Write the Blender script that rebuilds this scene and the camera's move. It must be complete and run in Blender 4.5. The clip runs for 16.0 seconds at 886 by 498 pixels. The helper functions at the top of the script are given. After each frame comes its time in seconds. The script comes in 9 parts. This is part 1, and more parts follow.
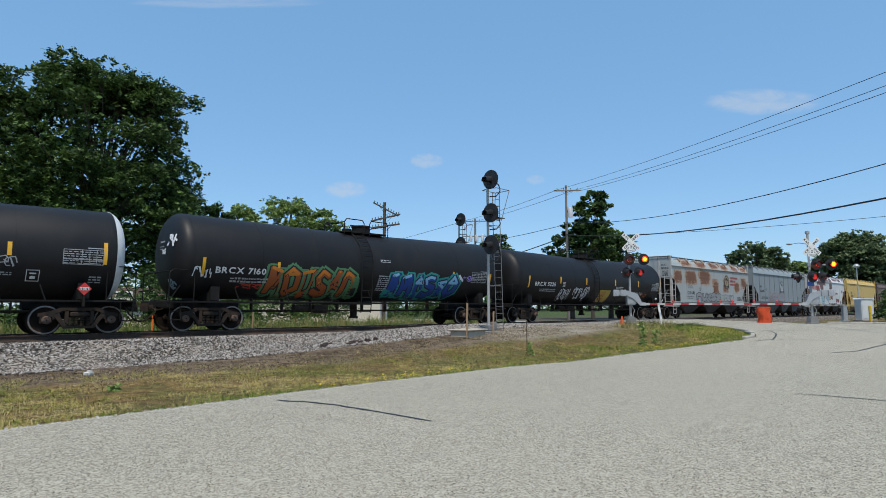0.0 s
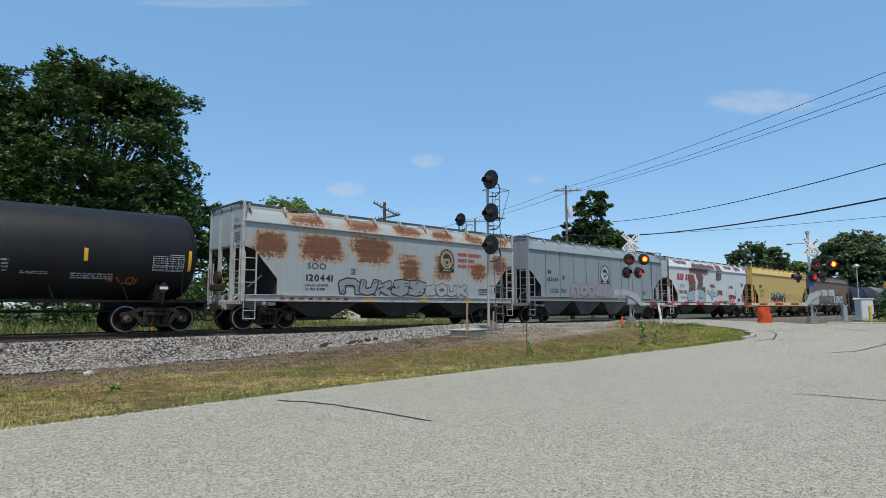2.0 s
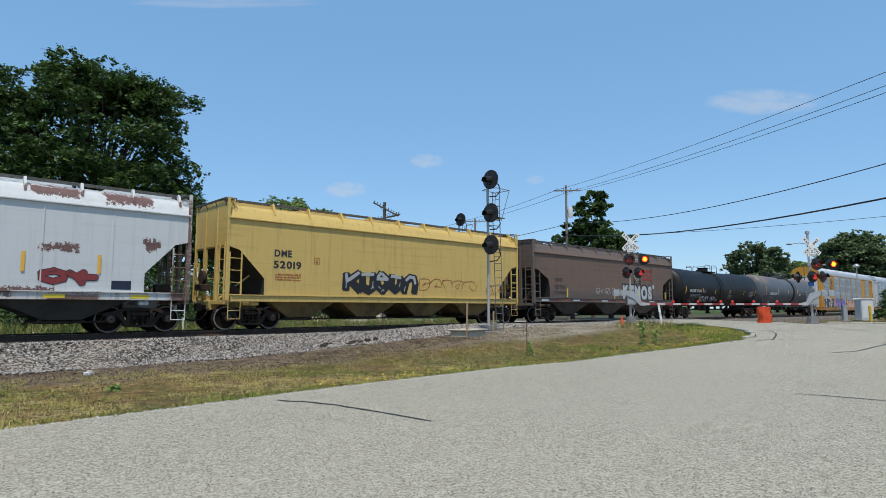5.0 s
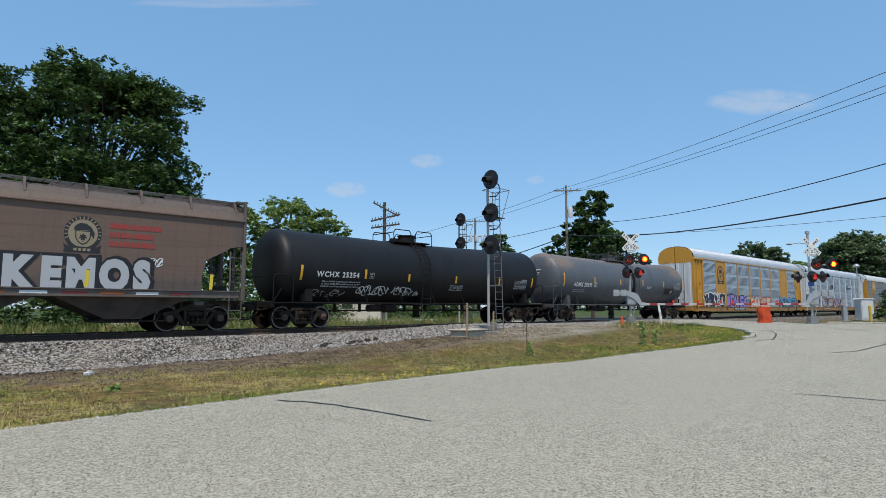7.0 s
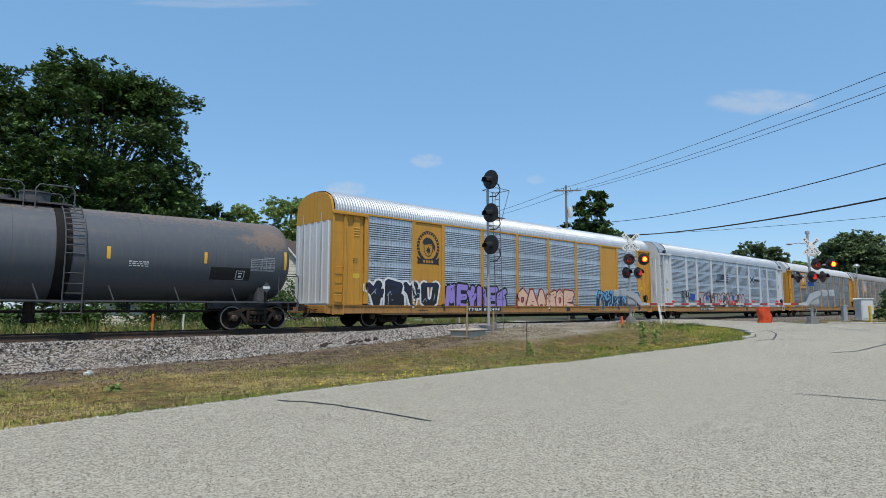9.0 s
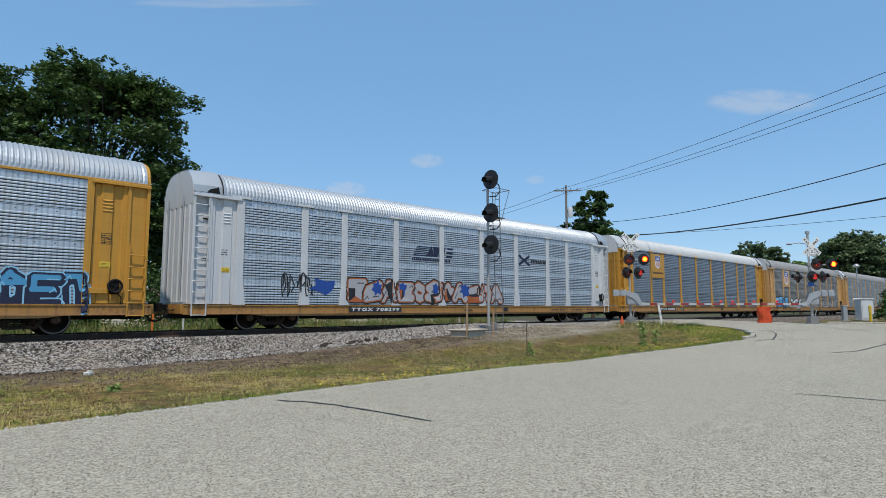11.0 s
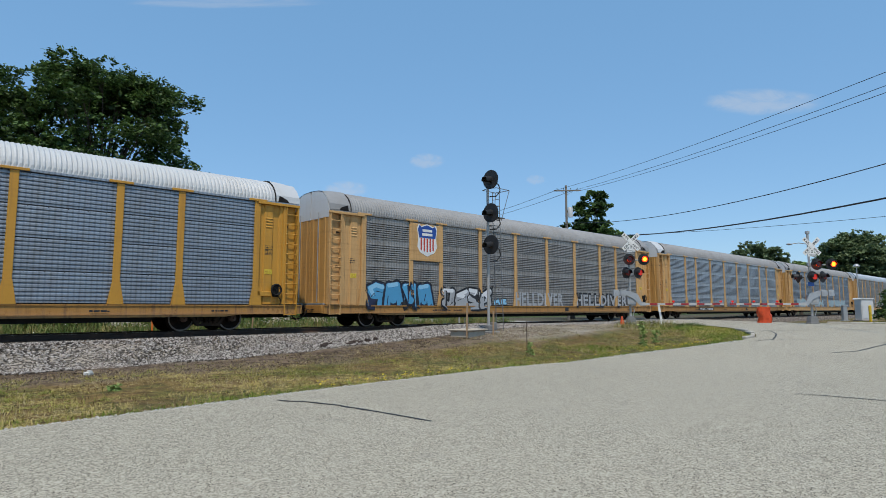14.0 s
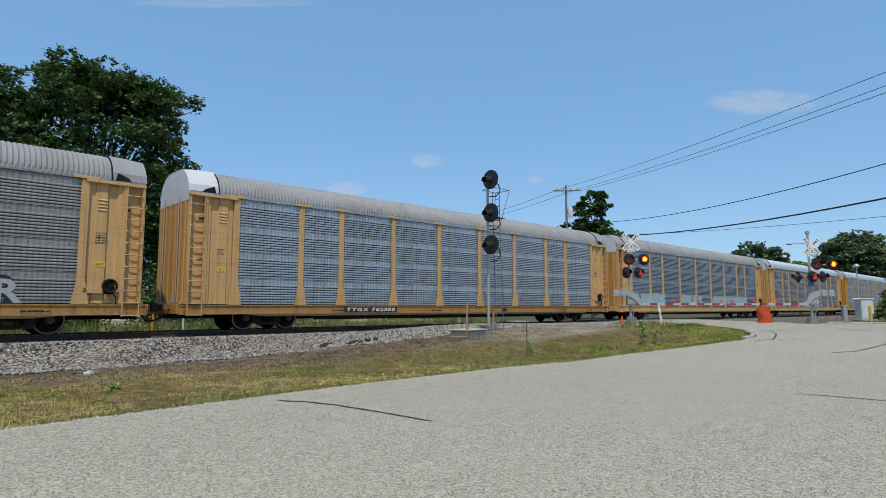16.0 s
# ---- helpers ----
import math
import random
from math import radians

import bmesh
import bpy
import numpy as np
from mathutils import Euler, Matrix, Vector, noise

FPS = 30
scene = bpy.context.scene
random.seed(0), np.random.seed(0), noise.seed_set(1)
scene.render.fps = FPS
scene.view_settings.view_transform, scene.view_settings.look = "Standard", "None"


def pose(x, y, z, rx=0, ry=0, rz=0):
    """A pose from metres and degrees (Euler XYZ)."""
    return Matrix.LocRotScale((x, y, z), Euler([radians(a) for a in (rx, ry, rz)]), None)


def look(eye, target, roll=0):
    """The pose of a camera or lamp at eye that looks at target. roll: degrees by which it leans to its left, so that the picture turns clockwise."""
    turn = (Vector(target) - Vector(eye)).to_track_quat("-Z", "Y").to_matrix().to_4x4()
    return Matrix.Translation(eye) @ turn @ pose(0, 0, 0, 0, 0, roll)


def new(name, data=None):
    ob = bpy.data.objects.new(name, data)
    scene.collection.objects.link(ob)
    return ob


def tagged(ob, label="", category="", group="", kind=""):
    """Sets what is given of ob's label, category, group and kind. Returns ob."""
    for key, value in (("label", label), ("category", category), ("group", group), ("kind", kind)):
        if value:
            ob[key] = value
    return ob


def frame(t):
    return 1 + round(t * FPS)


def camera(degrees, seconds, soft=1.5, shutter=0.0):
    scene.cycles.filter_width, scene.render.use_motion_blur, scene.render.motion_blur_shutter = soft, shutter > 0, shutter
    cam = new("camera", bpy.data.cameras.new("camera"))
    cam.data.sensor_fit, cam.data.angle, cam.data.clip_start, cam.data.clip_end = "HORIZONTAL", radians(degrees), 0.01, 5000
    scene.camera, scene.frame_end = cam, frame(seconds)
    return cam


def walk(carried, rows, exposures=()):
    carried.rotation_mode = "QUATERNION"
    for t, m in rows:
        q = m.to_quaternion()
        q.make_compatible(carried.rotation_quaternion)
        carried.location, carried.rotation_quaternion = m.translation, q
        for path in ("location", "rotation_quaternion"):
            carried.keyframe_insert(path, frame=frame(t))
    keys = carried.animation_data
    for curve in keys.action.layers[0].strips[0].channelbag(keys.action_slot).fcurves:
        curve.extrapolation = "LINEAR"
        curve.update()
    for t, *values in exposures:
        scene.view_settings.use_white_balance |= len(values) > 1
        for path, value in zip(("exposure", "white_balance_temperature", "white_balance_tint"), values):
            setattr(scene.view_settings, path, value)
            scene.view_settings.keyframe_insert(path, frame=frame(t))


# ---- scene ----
# ---- camera: it stands still beside the street ----
EYE = Vector((0.0, -22.1, 0.82))
cam = camera(73.5, 16.0, soft=0.5)
VIEW = pose(EYE.x, EYE.y, EYE.z, 95.70, 0, -44.35)
walk(cam, [(0, VIEW), (16, VIEW)], [(0, 0.25), (9.2, 0.25), (11.3, 0.17), (12.4, 0.08), (13.2, 0.10), (14.0, 0.17), (16, 0.18)])

TRACK = pose(0.454, 0.525, 0, 0, 0, -1.15)      # the track runs a little aslant to the street
SPEED = 17.1          # metres per second, towards -x
SUN_EL, SUN_AZ = 64.0, 228.0   # degrees; azimuth of the sun measured from +x towards +y

# ---- world and sun ----
world = bpy.data.worlds.new("sky")
scene.world = world
world.use_nodes = True
wn = world.node_tree.nodes
sky = wn.new("ShaderNodeTexSky")
sky.sky_type = "NISHITA"
sky.sun_disc = False
sky.sun_elevation = radians(SUN_EL)
sky.sun_rotation = radians(90.0 - SUN_AZ)
sky.altitude, sky.air_density, sky.dust_density, sky.ozone_density = 100, 1.0, 0.3, 2.5
wn["Background"].inputs["Strength"].default_value = 0.15
haze = wn.new("ShaderNodeMix")        # a clear summer sky, evenly blue down to the horizon
haze.data_type, haze.blend_type = "RGBA", "MIX"
haze.inputs[0].default_value = 0.62
haze.inputs[7].default_value = (1.02, 2.40, 4.15, 1)
world.node_tree.links.new(sky.outputs[0], haze.inputs[6])
world.node_tree.links.new(haze.outputs[2], wn["Background"].inputs["Color"])
sun = new("sun", bpy.data.lights.new("sun", "SUN"))
sun.data.energy, sun.data.angle, sun.data.color = 3.15, radians(0.6), (1.0, 0.93, 0.82)
SUN_DIR = Vector((math.cos(radians(SUN_AZ)) * math.cos(radians(SUN_EL)), math.sin(radians(SUN_AZ)) * math.cos(radians(SUN_EL)), math.sin(radians(SUN_EL))))
sun.matrix_basis = look(SUN_DIR * 300, (0, 0, 0))
# ---- building tools ----
RNG = np.random.default_rng(7)


class Geo:
    """Collects the corners and faces of one mesh."""

    def __init__(self):
        self.v, self.f, self.m = [], [], []
        self.slot = 0

    def add(self, verts, faces):
        k = len(self.v)
        self.v += [tuple(p) for p in verts]
        self.f += [tuple(i + k for i in q) for q in faces]
        self.m += [self.slot] * len(faces)
        return self

    def box(self, x0, x1, y0, y1, z0, z1, c=0.0):
        """A box; c: the width of its bevelled edges."""
        if c <= 0:
            p = [(x, y, z) for x in (x0, x1) for y in (y0, y1) for z in (z0, z1)]
            return self.add(p, [(0, 1, 3, 2), (4, 6, 7, 5), (0, 4, 5, 1), (2, 3, 7, 6), (0, 2, 6, 4), (1, 5, 7, 3)])
        bm = bmesh.new()
        bmesh.ops.create_cube(bm, size=1)
        for w in bm.verts:
            w.co = Vector(((x0 + x1) / 2 + w.co.x * (x1 - x0), (y0 + y1) / 2 + w.co.y * (y1 - y0), (z0 + z1) / 2 + w.co.z * (z1 - z0)))
        bmesh.ops.bevel(bm, geom=bm.edges[:], offset=c, segments=1, affect="EDGES")
        bm.verts.index_update()
        self.add([w.co for w in bm.verts], [[w.index for w in q.verts] for q in bm.faces])
        bm.free()
        return self

    def cyl(self, a, b, r, n=10, r2=None, caps=True):
        a, b = Vector(a), Vector(b)
        r2 = r if r2 is None else r2
        d = (b - a).normalized()
        u = d.orthogonal().normalized()
        w = d.cross(u)
        ring = [(math.cos(2 * math.pi * i / n), math.sin(2 * math.pi * i / n)) for i in range(n)]
        p = [a + (u * x + w * y) * r for x, y in ring] + [b + (u * x + w * y) * r2 for x, y in ring]
        q = [(i, (i + 1) % n, n + (i + 1) % n, n + i) for i in range(n)]
        if caps:
            q += [tuple(range(n - 1, -1, -1)), tuple(range(n, 2 * n))]
        return self.add(p, q)

    def tube(self, pts, r, n=6):
        for a, b in zip(pts[:-1], pts[1:]):
            self.cyl(a, b, r, n)
        return self

    def lathe(self, prof, axis, n=24, centre=(0, 0, 0), closed=False, caps=True):
        """prof: pairs (along, radius); turned about the axis through centre."""
        c, k = Vector(centre), "xyz".index(axis)
        p = []
        for s, r in prof:
            for i in range(n):
                a = 2 * math.pi * i / n
                o = [0, 0, 0]
                o[k], o[(k + 1) % 3], o[(k + 2) % 3] = s, r * math.cos(a), r * math.sin(a)
                p.append(c + Vector(o))
        q = []
        rows = len(prof)
        for j in range(rows if closed else rows - 1):
            for i in range(n):
                g, h = j * n, ((j + 1) % rows) * n
                q.append((g + i, g + (i + 1) % n, h + (i + 1) % n, h + i))
        if caps and not closed:
            q += [tuple(range(n - 1, -1, -1)), tuple(range((rows - 1) * n, rows * n))]
        return self.add(p, q)

    def prism(self, poly, axis, a, b):
        """A flat outline pushed along an axis. For axis y the outline is (x, z), for x (y, z), for z (x, y)."""
        n = len(poly)

        def at(u, w, s):
            return {"y": (u, s, w), "x": (s, u, w), "z": (u, w, s)}[axis]
        p = [at(u, w, a) for u, w in poly] + [at(u, w, b) for u, w in poly]
        q = [(i, (i + 1) % n, n + (i + 1) % n, n + i) for i in range(n)] + [tuple(range(n - 1, -1, -1)), tuple(range(n, 2 * n))]
        return self.add(p, q)

    def mesh(self, name, mats, smooth=35):
        me = bpy.data.meshes.new(name)
        me.from_pydata(self.v, [], self.f)
        for m in (mats if isinstance(mats, (list, tuple)) else [mats]):
            me.materials.append(m)
        me.polygons.foreach_set("material_index", self.m)
        bm = bmesh.new()
        bm.from_mesh(me)
        bmesh.ops.recalc_face_normals(bm, faces=bm.faces)
        bm.to_mesh(me)
        bm.free()
        if smooth:
            me.polygons.foreach_set("use_smooth", [True] * len(me.polygons))
            me.set_sharp_from_angle(angle=radians(smooth))
        me.update()
        return me


def part(name, geo, mats, parent, label="", smooth=35):
    """One mesh object under a thing or a part. geo: a Geo or a finished mesh."""
    ob = new(name, geo.mesh(name, mats, smooth) if isinstance(geo, Geo) else geo)
    ob.parent = parent
    return tagged(ob, label)


def thing(name, label, category, group="", kind="", at=None):
    """An Empty at the base of a thing, to parent its parts."""
    ob = new(name)
    ob.empty_display_size = 0.3
    if at is not None:
        ob.matrix_basis = at
    return tagged(ob, label, category, group, kind)


def single(name, geo, mats, label, category, group="", kind="", at=None, smooth=35):
    """A thing of one mesh."""
    ob = new(name, geo.mesh(name, mats, smooth) if isinstance(geo, Geo) else geo)
    if at is not None:
        ob.matrix_basis = at
    return tagged(ob, label, category, group, kind)


def quick_mesh(name, verts, faces, mat, smooth=False):
    """A large mesh from arrays; all faces have as many corners."""
    me = bpy.data.meshes.new(name)
    verts, faces = np.asarray(verts, dtype=np.float32), np.asarray(faces, dtype=np.int32)
    n, k = faces.shape
    me.vertices.add(len(verts))
    me.vertices.foreach_set("co", verts.ravel())
    me.loops.add(n * k)
    me.loops.foreach_set("vertex_index", faces.ravel())
    me.polygons.add(n)
    me.polygons.foreach_set("loop_start", np.arange(0, n * k, k, dtype=np.int32))
    me.polygons.foreach_set("use_smooth", np.full(n, smooth))
    me.materials.append(mat)
    me.update(calc_edges=True)
    return me


# ---- material tools ----
class Nodes:
    def __init__(self, name):
        self.mat = bpy.data.materials.new(name)
        self.mat.use_nodes = True
        self.t = self.mat.node_tree
        self.bsdf = self.t.nodes["Principled BSDF"]
        self.co = None

    def put(self, sock, val):
        if isinstance(val, bpy.types.NodeSocket):
            self.t.links.new(val, sock)
        elif isinstance(val, (tuple, list)) and len(val) == 3 and sock.type == "RGBA":
            sock.default_value = (*val, 1)
        else:
            sock.default_value = val

    def node(self, kind, **ins):
        n = self.t.nodes.new(kind)
        for k, val in ins.items():
            self.put(n.inputs[k], val)
        return n

    def coords(self, world_space=False):
        if world_space:
            return self.t.nodes.new("ShaderNodeNewGeometry").outputs["Position"]
        return self.t.nodes.new("ShaderNodeTexCoord").outputs["Object"]

    def scaled(self, vec, s):
        n = self.t.nodes.new("ShaderNodeMapping")
        self.put(n.inputs["Vector"], vec)
        n.inputs["Scale"].default_value = s if isinstance(s, (tuple, list)) else (s, s, s)
        return n.outputs[0]

    def noise(self, vec, scale, detail=4, rough=0.6, dist=0.0):
        n = self.node("ShaderNodeTexNoise", Scale=scale, Detail=detail, Roughness=rough, Distortion=dist)
        self.put(n.inputs["Vector"], vec)
        return n.outputs[0]

    def cells(self, vec, scale, out="Distance"):
        n = self.node("ShaderNodeTexVoronoi", Scale=scale)
        self.put(n.inputs["Vector"], vec)
        return n.outputs[out]

    def math(self, op, a, b=0.0, c=0.0, clamp=False):
        n = self.t.nodes.new("ShaderNodeMath")
        n.operation, n.use_clamp = op, clamp
        for i, val in enumerate((a, b, c)):
            self.put(n.inputs[i], val)
        return n.outputs[0]

    def ramp(self, fac, lo, hi, a=0.0, b=1.0):
        n = self.node("ShaderNodeMapRange")
        self.put(n.inputs["Value"], fac)
        for k, val in (("From Min", lo), ("From Max", hi), ("To Min", a), ("To Max", b)):
            n.inputs[k].default_value = val
        n.interpolation_type = "SMOOTHSTEP"
        return n.outputs[0]

    def mix(self, fac, a, b, blend="MIX"):
        n = self.t.nodes.new("ShaderNodeMix")
        n.data_type, n.blend_type = "RGBA", blend
        for k, val in ((0, fac), (6, a), (7, b)):
            self.put(n.inputs[k], val)
        return n.outputs[2]

    def split(self, vec):
        n = self.t.nodes.new("ShaderNodeSeparateXYZ")
        self.put(n.inputs[0], vec)
        return n.outputs

    def bump(self, height, strength=0.3, dist=0.02):
        n = self.node("ShaderNodeBump", Strength=strength, Distance=dist)
        self.put(n.inputs["Height"], height)
        self.t.links.new(n.outputs[0], self.bsdf.inputs["Normal"])

    def done(self, color=None, rough=None, metal=None, spec=None):
        for k, val in (("Base Color", color), ("Roughness", rough), ("Metallic", metal), ("Specular IOR Level", spec)):
            if val is not None:
                self.put(self.bsdf.inputs[k], val)
        return self.mat


def paint(name, base, rough=0.5, metal=0.0, dirt=(0.12, 0.10, 0.08), amount=0.35, scale=1.2, streak=1.0, grain=40, bump=0.08, spec=0.4):
    """Painted or bare metal with stains, faint streaks and grain."""
    n = Nodes(name)
    co = n.coords()
    big = n.noise(n.scaled(co, (scale, scale, scale / max(streak, 0.01))), 1.0, 6, 0.65, 0.3)
    fine = n.noise(co, grain, 3, 0.7)
    f = n.math("MULTIPLY", n.ramp(big, 0.42, 0.72), amount, clamp=True)
    col = n.mix(f, base, dirt)
    col = n.mix(n.ramp(fine, 0.3, 0.75, 0.0, 0.22), col, tuple(0.55 * c for c in base))
    n.bump(fine, bump, 0.01)
    return n.done(col, n.math("ADD", n.math("MULTIPLY", big, 0.25), rough - 0.12), metal, spec)


def plain(name, base, rough=0.5, metal=0.0, emit=0.0):
    n = Nodes(name)
    co = n.coords()
    fine = n.noise(co, 25, 3, 0.6)
    col = n.mix(n.ramp(fine, 0.3, 0.8, 0.0, 0.3), base, tuple(0.6 * c for c in base))
    if emit:
        n.bsdf.inputs["Emission Color"].default_value = (*base, 1)
        n.bsdf.inputs["Emission Strength"].default_value = emit
    return n.done(col, rough, metal)
# ---- materials ----
M_RAIL = paint("rail_steel", (0.046, 0.030, 0.022), 0.7, 0.1, (0.13, 0.07, 0.04), 0.6, 2.0)
M_RAILTOP = paint("polished_rail_head", (0.42, 0.41, 0.40), 0.25, 1.0, (0.2, 0.17, 0.14), 0.3, 2.0)
M_TIE = paint("creosoted_tie", (0.085, 0.062, 0.048), 0.85, 0.0, (0.16, 0.13, 0.11), 0.6, 3.0)
M_TRUCK = paint("truck_cast_steel", (0.034, 0.027, 0.0225), 0.85, 0.0, (0.095, 0.058, 0.036), 0.6, 2.5, spec=0.15)
M_WHEEL = paint("wheel_steel", (0.015, 0.012, 0.010), 0.85, 0.0, (0.060, 0.034, 0.022), 0.6, 3.0, spec=0.12)
M_RIM = paint("worn_wheel_rim", (0.26, 0.235, 0.215), 0.5, 0.5, (0.10, 0.07, 0.05), 0.5, 6.0)
M_BEARING = paint("rusty_bearing_cap", (0.105, 0.062, 0.044), 0.7, 0.1, (0.20, 0.16, 0.13), 0.5, 5.0)
M_BLACKSTEEL = paint("black_steel", (0.010, 0.0095, 0.009), 0.75, 0.0, (0.035, 0.028, 0.022), 0.5, 2.5, spec=0.2)
M_TANK = paint("black_tank_paint", (0.0095, 0.0092, 0.0100), 0.52, 0.0, (0.026, 0.024, 0.022), 0.45, 0.55, 2.5, 60, 0.03, 0.3)
M_WHITE = paint("white_paint", (0.74, 0.74, 0.72), 0.5, 0.0, (0.35, 0.28, 0.2), 0.3, 2.0)
M_YELLOWREFL = plain("yellow_reflective_tape", (0.80, 0.42, 0.03), 0.4)
M_LETTER = plain("white_lettering", (0.72, 0.72, 0.70), 0.55)
M_LETTERDARK = plain("black_lettering", (0.02, 0.02, 0.022), 0.55)
M_LETTERRED = plain("red_lettering", (0.33, 0.045, 0.034), 0.55)
M_GALV = paint("galvanised_steel", (0.42, 0.43, 0.44), 0.5, 0.5, (0.30, 0.28, 0.25), 0.35, 2.0)
M_ALU = paint("silver_paint", (0.40, 0.395, 0.385), 0.5, 0.3, (0.35, 0.33, 0.30), 0.35, 2.0)
M_CASTBASE = paint("weathered_cast_base", (0.20, 0.20, 0.195), 0.7, 0.1, (0.12, 0.11, 0.10), 0.5, 3.0)
M_DARKGALV = paint("dull_ladder_steel", (0.17, 0.175, 0.18), 0.6, 0.2, (0.10, 0.09, 0.08), 0.4, 3.0)
M_SIGNALBLACK = paint("matt_black_paint", (0.015, 0.015, 0.016), 0.55, 0.0, (0.05, 0.05, 0.05), 0.3, 4.0)
M_CONCRETE = paint("concrete", (0.34, 0.30, 0.255), 0.85, 0.0, (0.22, 0.19, 0.15), 0.5, 2.5, 1.0, 60, 0.3)
M_WOODPALE = paint("bleached_pole_wood", (0.20, 0.18, 0.155), 0.85, 0.0, (0.16, 0.135, 0.11), 0.6, 2.0, 6.0, 60, 0.4)
M_WOODPOLE = paint("weathered_pole_wood", (0.075, 0.060, 0.048), 0.85, 0.0, (0.07, 0.055, 0.045), 0.6, 2.0, 6.0, 60, 0.4)
M_WOODTAN = paint("bare_stake_wood", (0.36, 0.24, 0.14), 0.8, 0.0, (0.2, 0.14, 0.09), 0.5, 6.0, 3.0, 60, 0.3)
M_WIRE = plain("cable_sheath", (0.02, 0.02, 0.022), 0.5)
M_GLASSINS = plain("insulator_glass", (0.10, 0.16, 0.15), 0.2)
# ---- lettering and painted shapes ----
GLYPHS = {}


def make_glyphs(chars, bold):
    """Flat letter shapes of height 1, cut from the built-in font."""
    made = []
    for c in chars:
        cu = bpy.data.curves.new("glyph", "FONT")
        cu.body, cu.size, cu.offset, cu.resolution_u = c, 1.0, bold, 3
        made.append((c, new("glyph", cu)))
    bpy.context.view_layer.update()
    dg = bpy.context.evaluated_depsgraph_get()
    for c, ob in made:
        me = bpy.data.meshes.new_from_object(ob.evaluated_get(dg))
        v = np.array([w.co[:2] for w in me.vertices]) if len(me.vertices) else np.zeros((0, 2))
        GLYPHS[c, bold] = (v / 0.72, [tuple(q.vertices) for q in me.polygons])
        bpy.data.meshes.remove(me)
        cu = ob.data
        bpy.data.objects.remove(ob)
        bpy.data.curves.remove(cu)


ALPHA = "ABCDEGHIKLMNOPRSTUVWXdmt0123456789"
for weight in (0.0, 0.03, 0.15):
    make_glyphs(ALPHA, weight)
make_glyphs("KEMOS", 0.07)


class Flat:
    """A flat drawing in (u, w), later laid on a surface."""

    def __init__(self):
        self.v, self.f = [], []

    def poly(self, pts):
        k = len(self.v)
        self.v += [tuple(p) for p in pts]
        self.f.append(tuple(range(k, k + len(pts))))
        return self

    def bar(self, u0, u1, w0, w1, lean=0.0):
        return self.poly([(u0, w0), (u1, w0), (u1 + lean, w1), (u0 + lean, w1)])

    def stroke(self, pts, r):
        for (a, b), (c, d) in zip(pts[:-1], pts[1:]):
            q = math.hypot(c - a, d - b) or 1
            nx, ny = -(d - b) / q * r, (c - a) / q * r
            ex, ey = (c - a) / q * r * 0.5, (d - b) / q * r * 0.5
            self.poly([(a - ex + nx, b - ey + ny), (a - ex - nx, b - ey - ny), (c + ex - nx, d + ey - ny), (c + ex + nx, d + ey + ny)])
        return self

    def word(self, s, u, w, h, bold=0.03, width=None, italic=0.0, gap=0.14):
        """A word whose lower left corner is (u, w), of height h; width: stretched to it."""
        x, out = 0.0, []
        for c in s:
            if c == " ":
                x += 0.45
                continue
            v, f = GLYPHS[c, bold]
            lo, hi = v[:, 0].min(), v[:, 0].max()
            out.append((v - [lo - x, 0], f))
            x += hi - lo + gap
        k = (width / (x - gap) / h) if width else 1.0
        for v, f in out:
            n = len(self.v)
            self.v += [(u + (a * k + b * italic) * h, w + b * h) for a, b in v]
            self.f += [tuple(i + n for i in q) for q in f]
        return self

    def ring(self, u, w, ru, rw, t, n=28):
        for i in range(n):
            a, b = 2 * math.pi * i / n, 2 * math.pi * (i + 1) / n
            self.poly([(u + ru * math.cos(a), w + rw * math.sin(a)), (u + ru * math.cos(b), w + rw * math.sin(b)),
                       (u + (ru - t) * math.cos(b), w + (rw - t) * math.sin(b)), (u + (ru - t) * math.cos(a), w + (rw - t) * math.sin(a))])
        return self

    def lines(self, u0, u1, w0, w1, rows, r, fill=0.6):
        """Small print too fine to read: broken bars in rows."""
        h = (w1 - w0) / rows
        for i in range(rows):
            u = u0
            while u < u1:
                d = r.uniform(0.05, 0.17)
                self.bar(u, min(u + d, u1), w0 + i * h, w0 + i * h + h * fill * r.choice((0.75, 1.0)))
                u += d + r.uniform(0.018, 0.045)
        return self


def laid(flat, surface, cuts_u=(), step_w=0.0):
    """The corners and faces of a flat drawing laid on a surface; surface(u, w) gives the place."""
    bm = bmesh.new()
    order = [0.0] * len(flat.v)
    for k, q in enumerate(flat.f):
        for i in q:
            order[i] = (k % 40) * 0.00004      # overlapping strokes lie one on the other
    vs = [bm.verts.new((a, b, o)) for (a, b), o in zip(flat.v, order)]
    for q in flat.f:
        try:
            bm.faces.new([vs[i] for i in q])
        except ValueError:
            pass
    lo, hi = min(p[0] for p in flat.v), max(p[0] for p in flat.v)
    cuts = [((c, 0, 0), (1, 0, 0)) for c in cuts_u if lo < c < hi]
    if step_w:
        lo, hi = min(p[1] for p in flat.v), max(p[1] for p in flat.v)
        k = lo + step_w
        while k < hi:
            cuts.append(((0, k, 0), (0, 1, 0)))
            k += step_w
    for co, no in cuts:
        bmesh.ops.bisect_plane(bm, geom=bm.verts[:] + bm.edges[:] + bm.faces[:], plane_co=co, plane_no=no)
    bm.verts.index_update()
    v = []
    for w in bm.verts:
        x, y, z = surface(w.co.x, w.co.y)
        v.append((x, y - w.co.z, z))
    f = [tuple(w.index for w in q.verts) for q in bm.faces]
    bm.free()
    return v, f


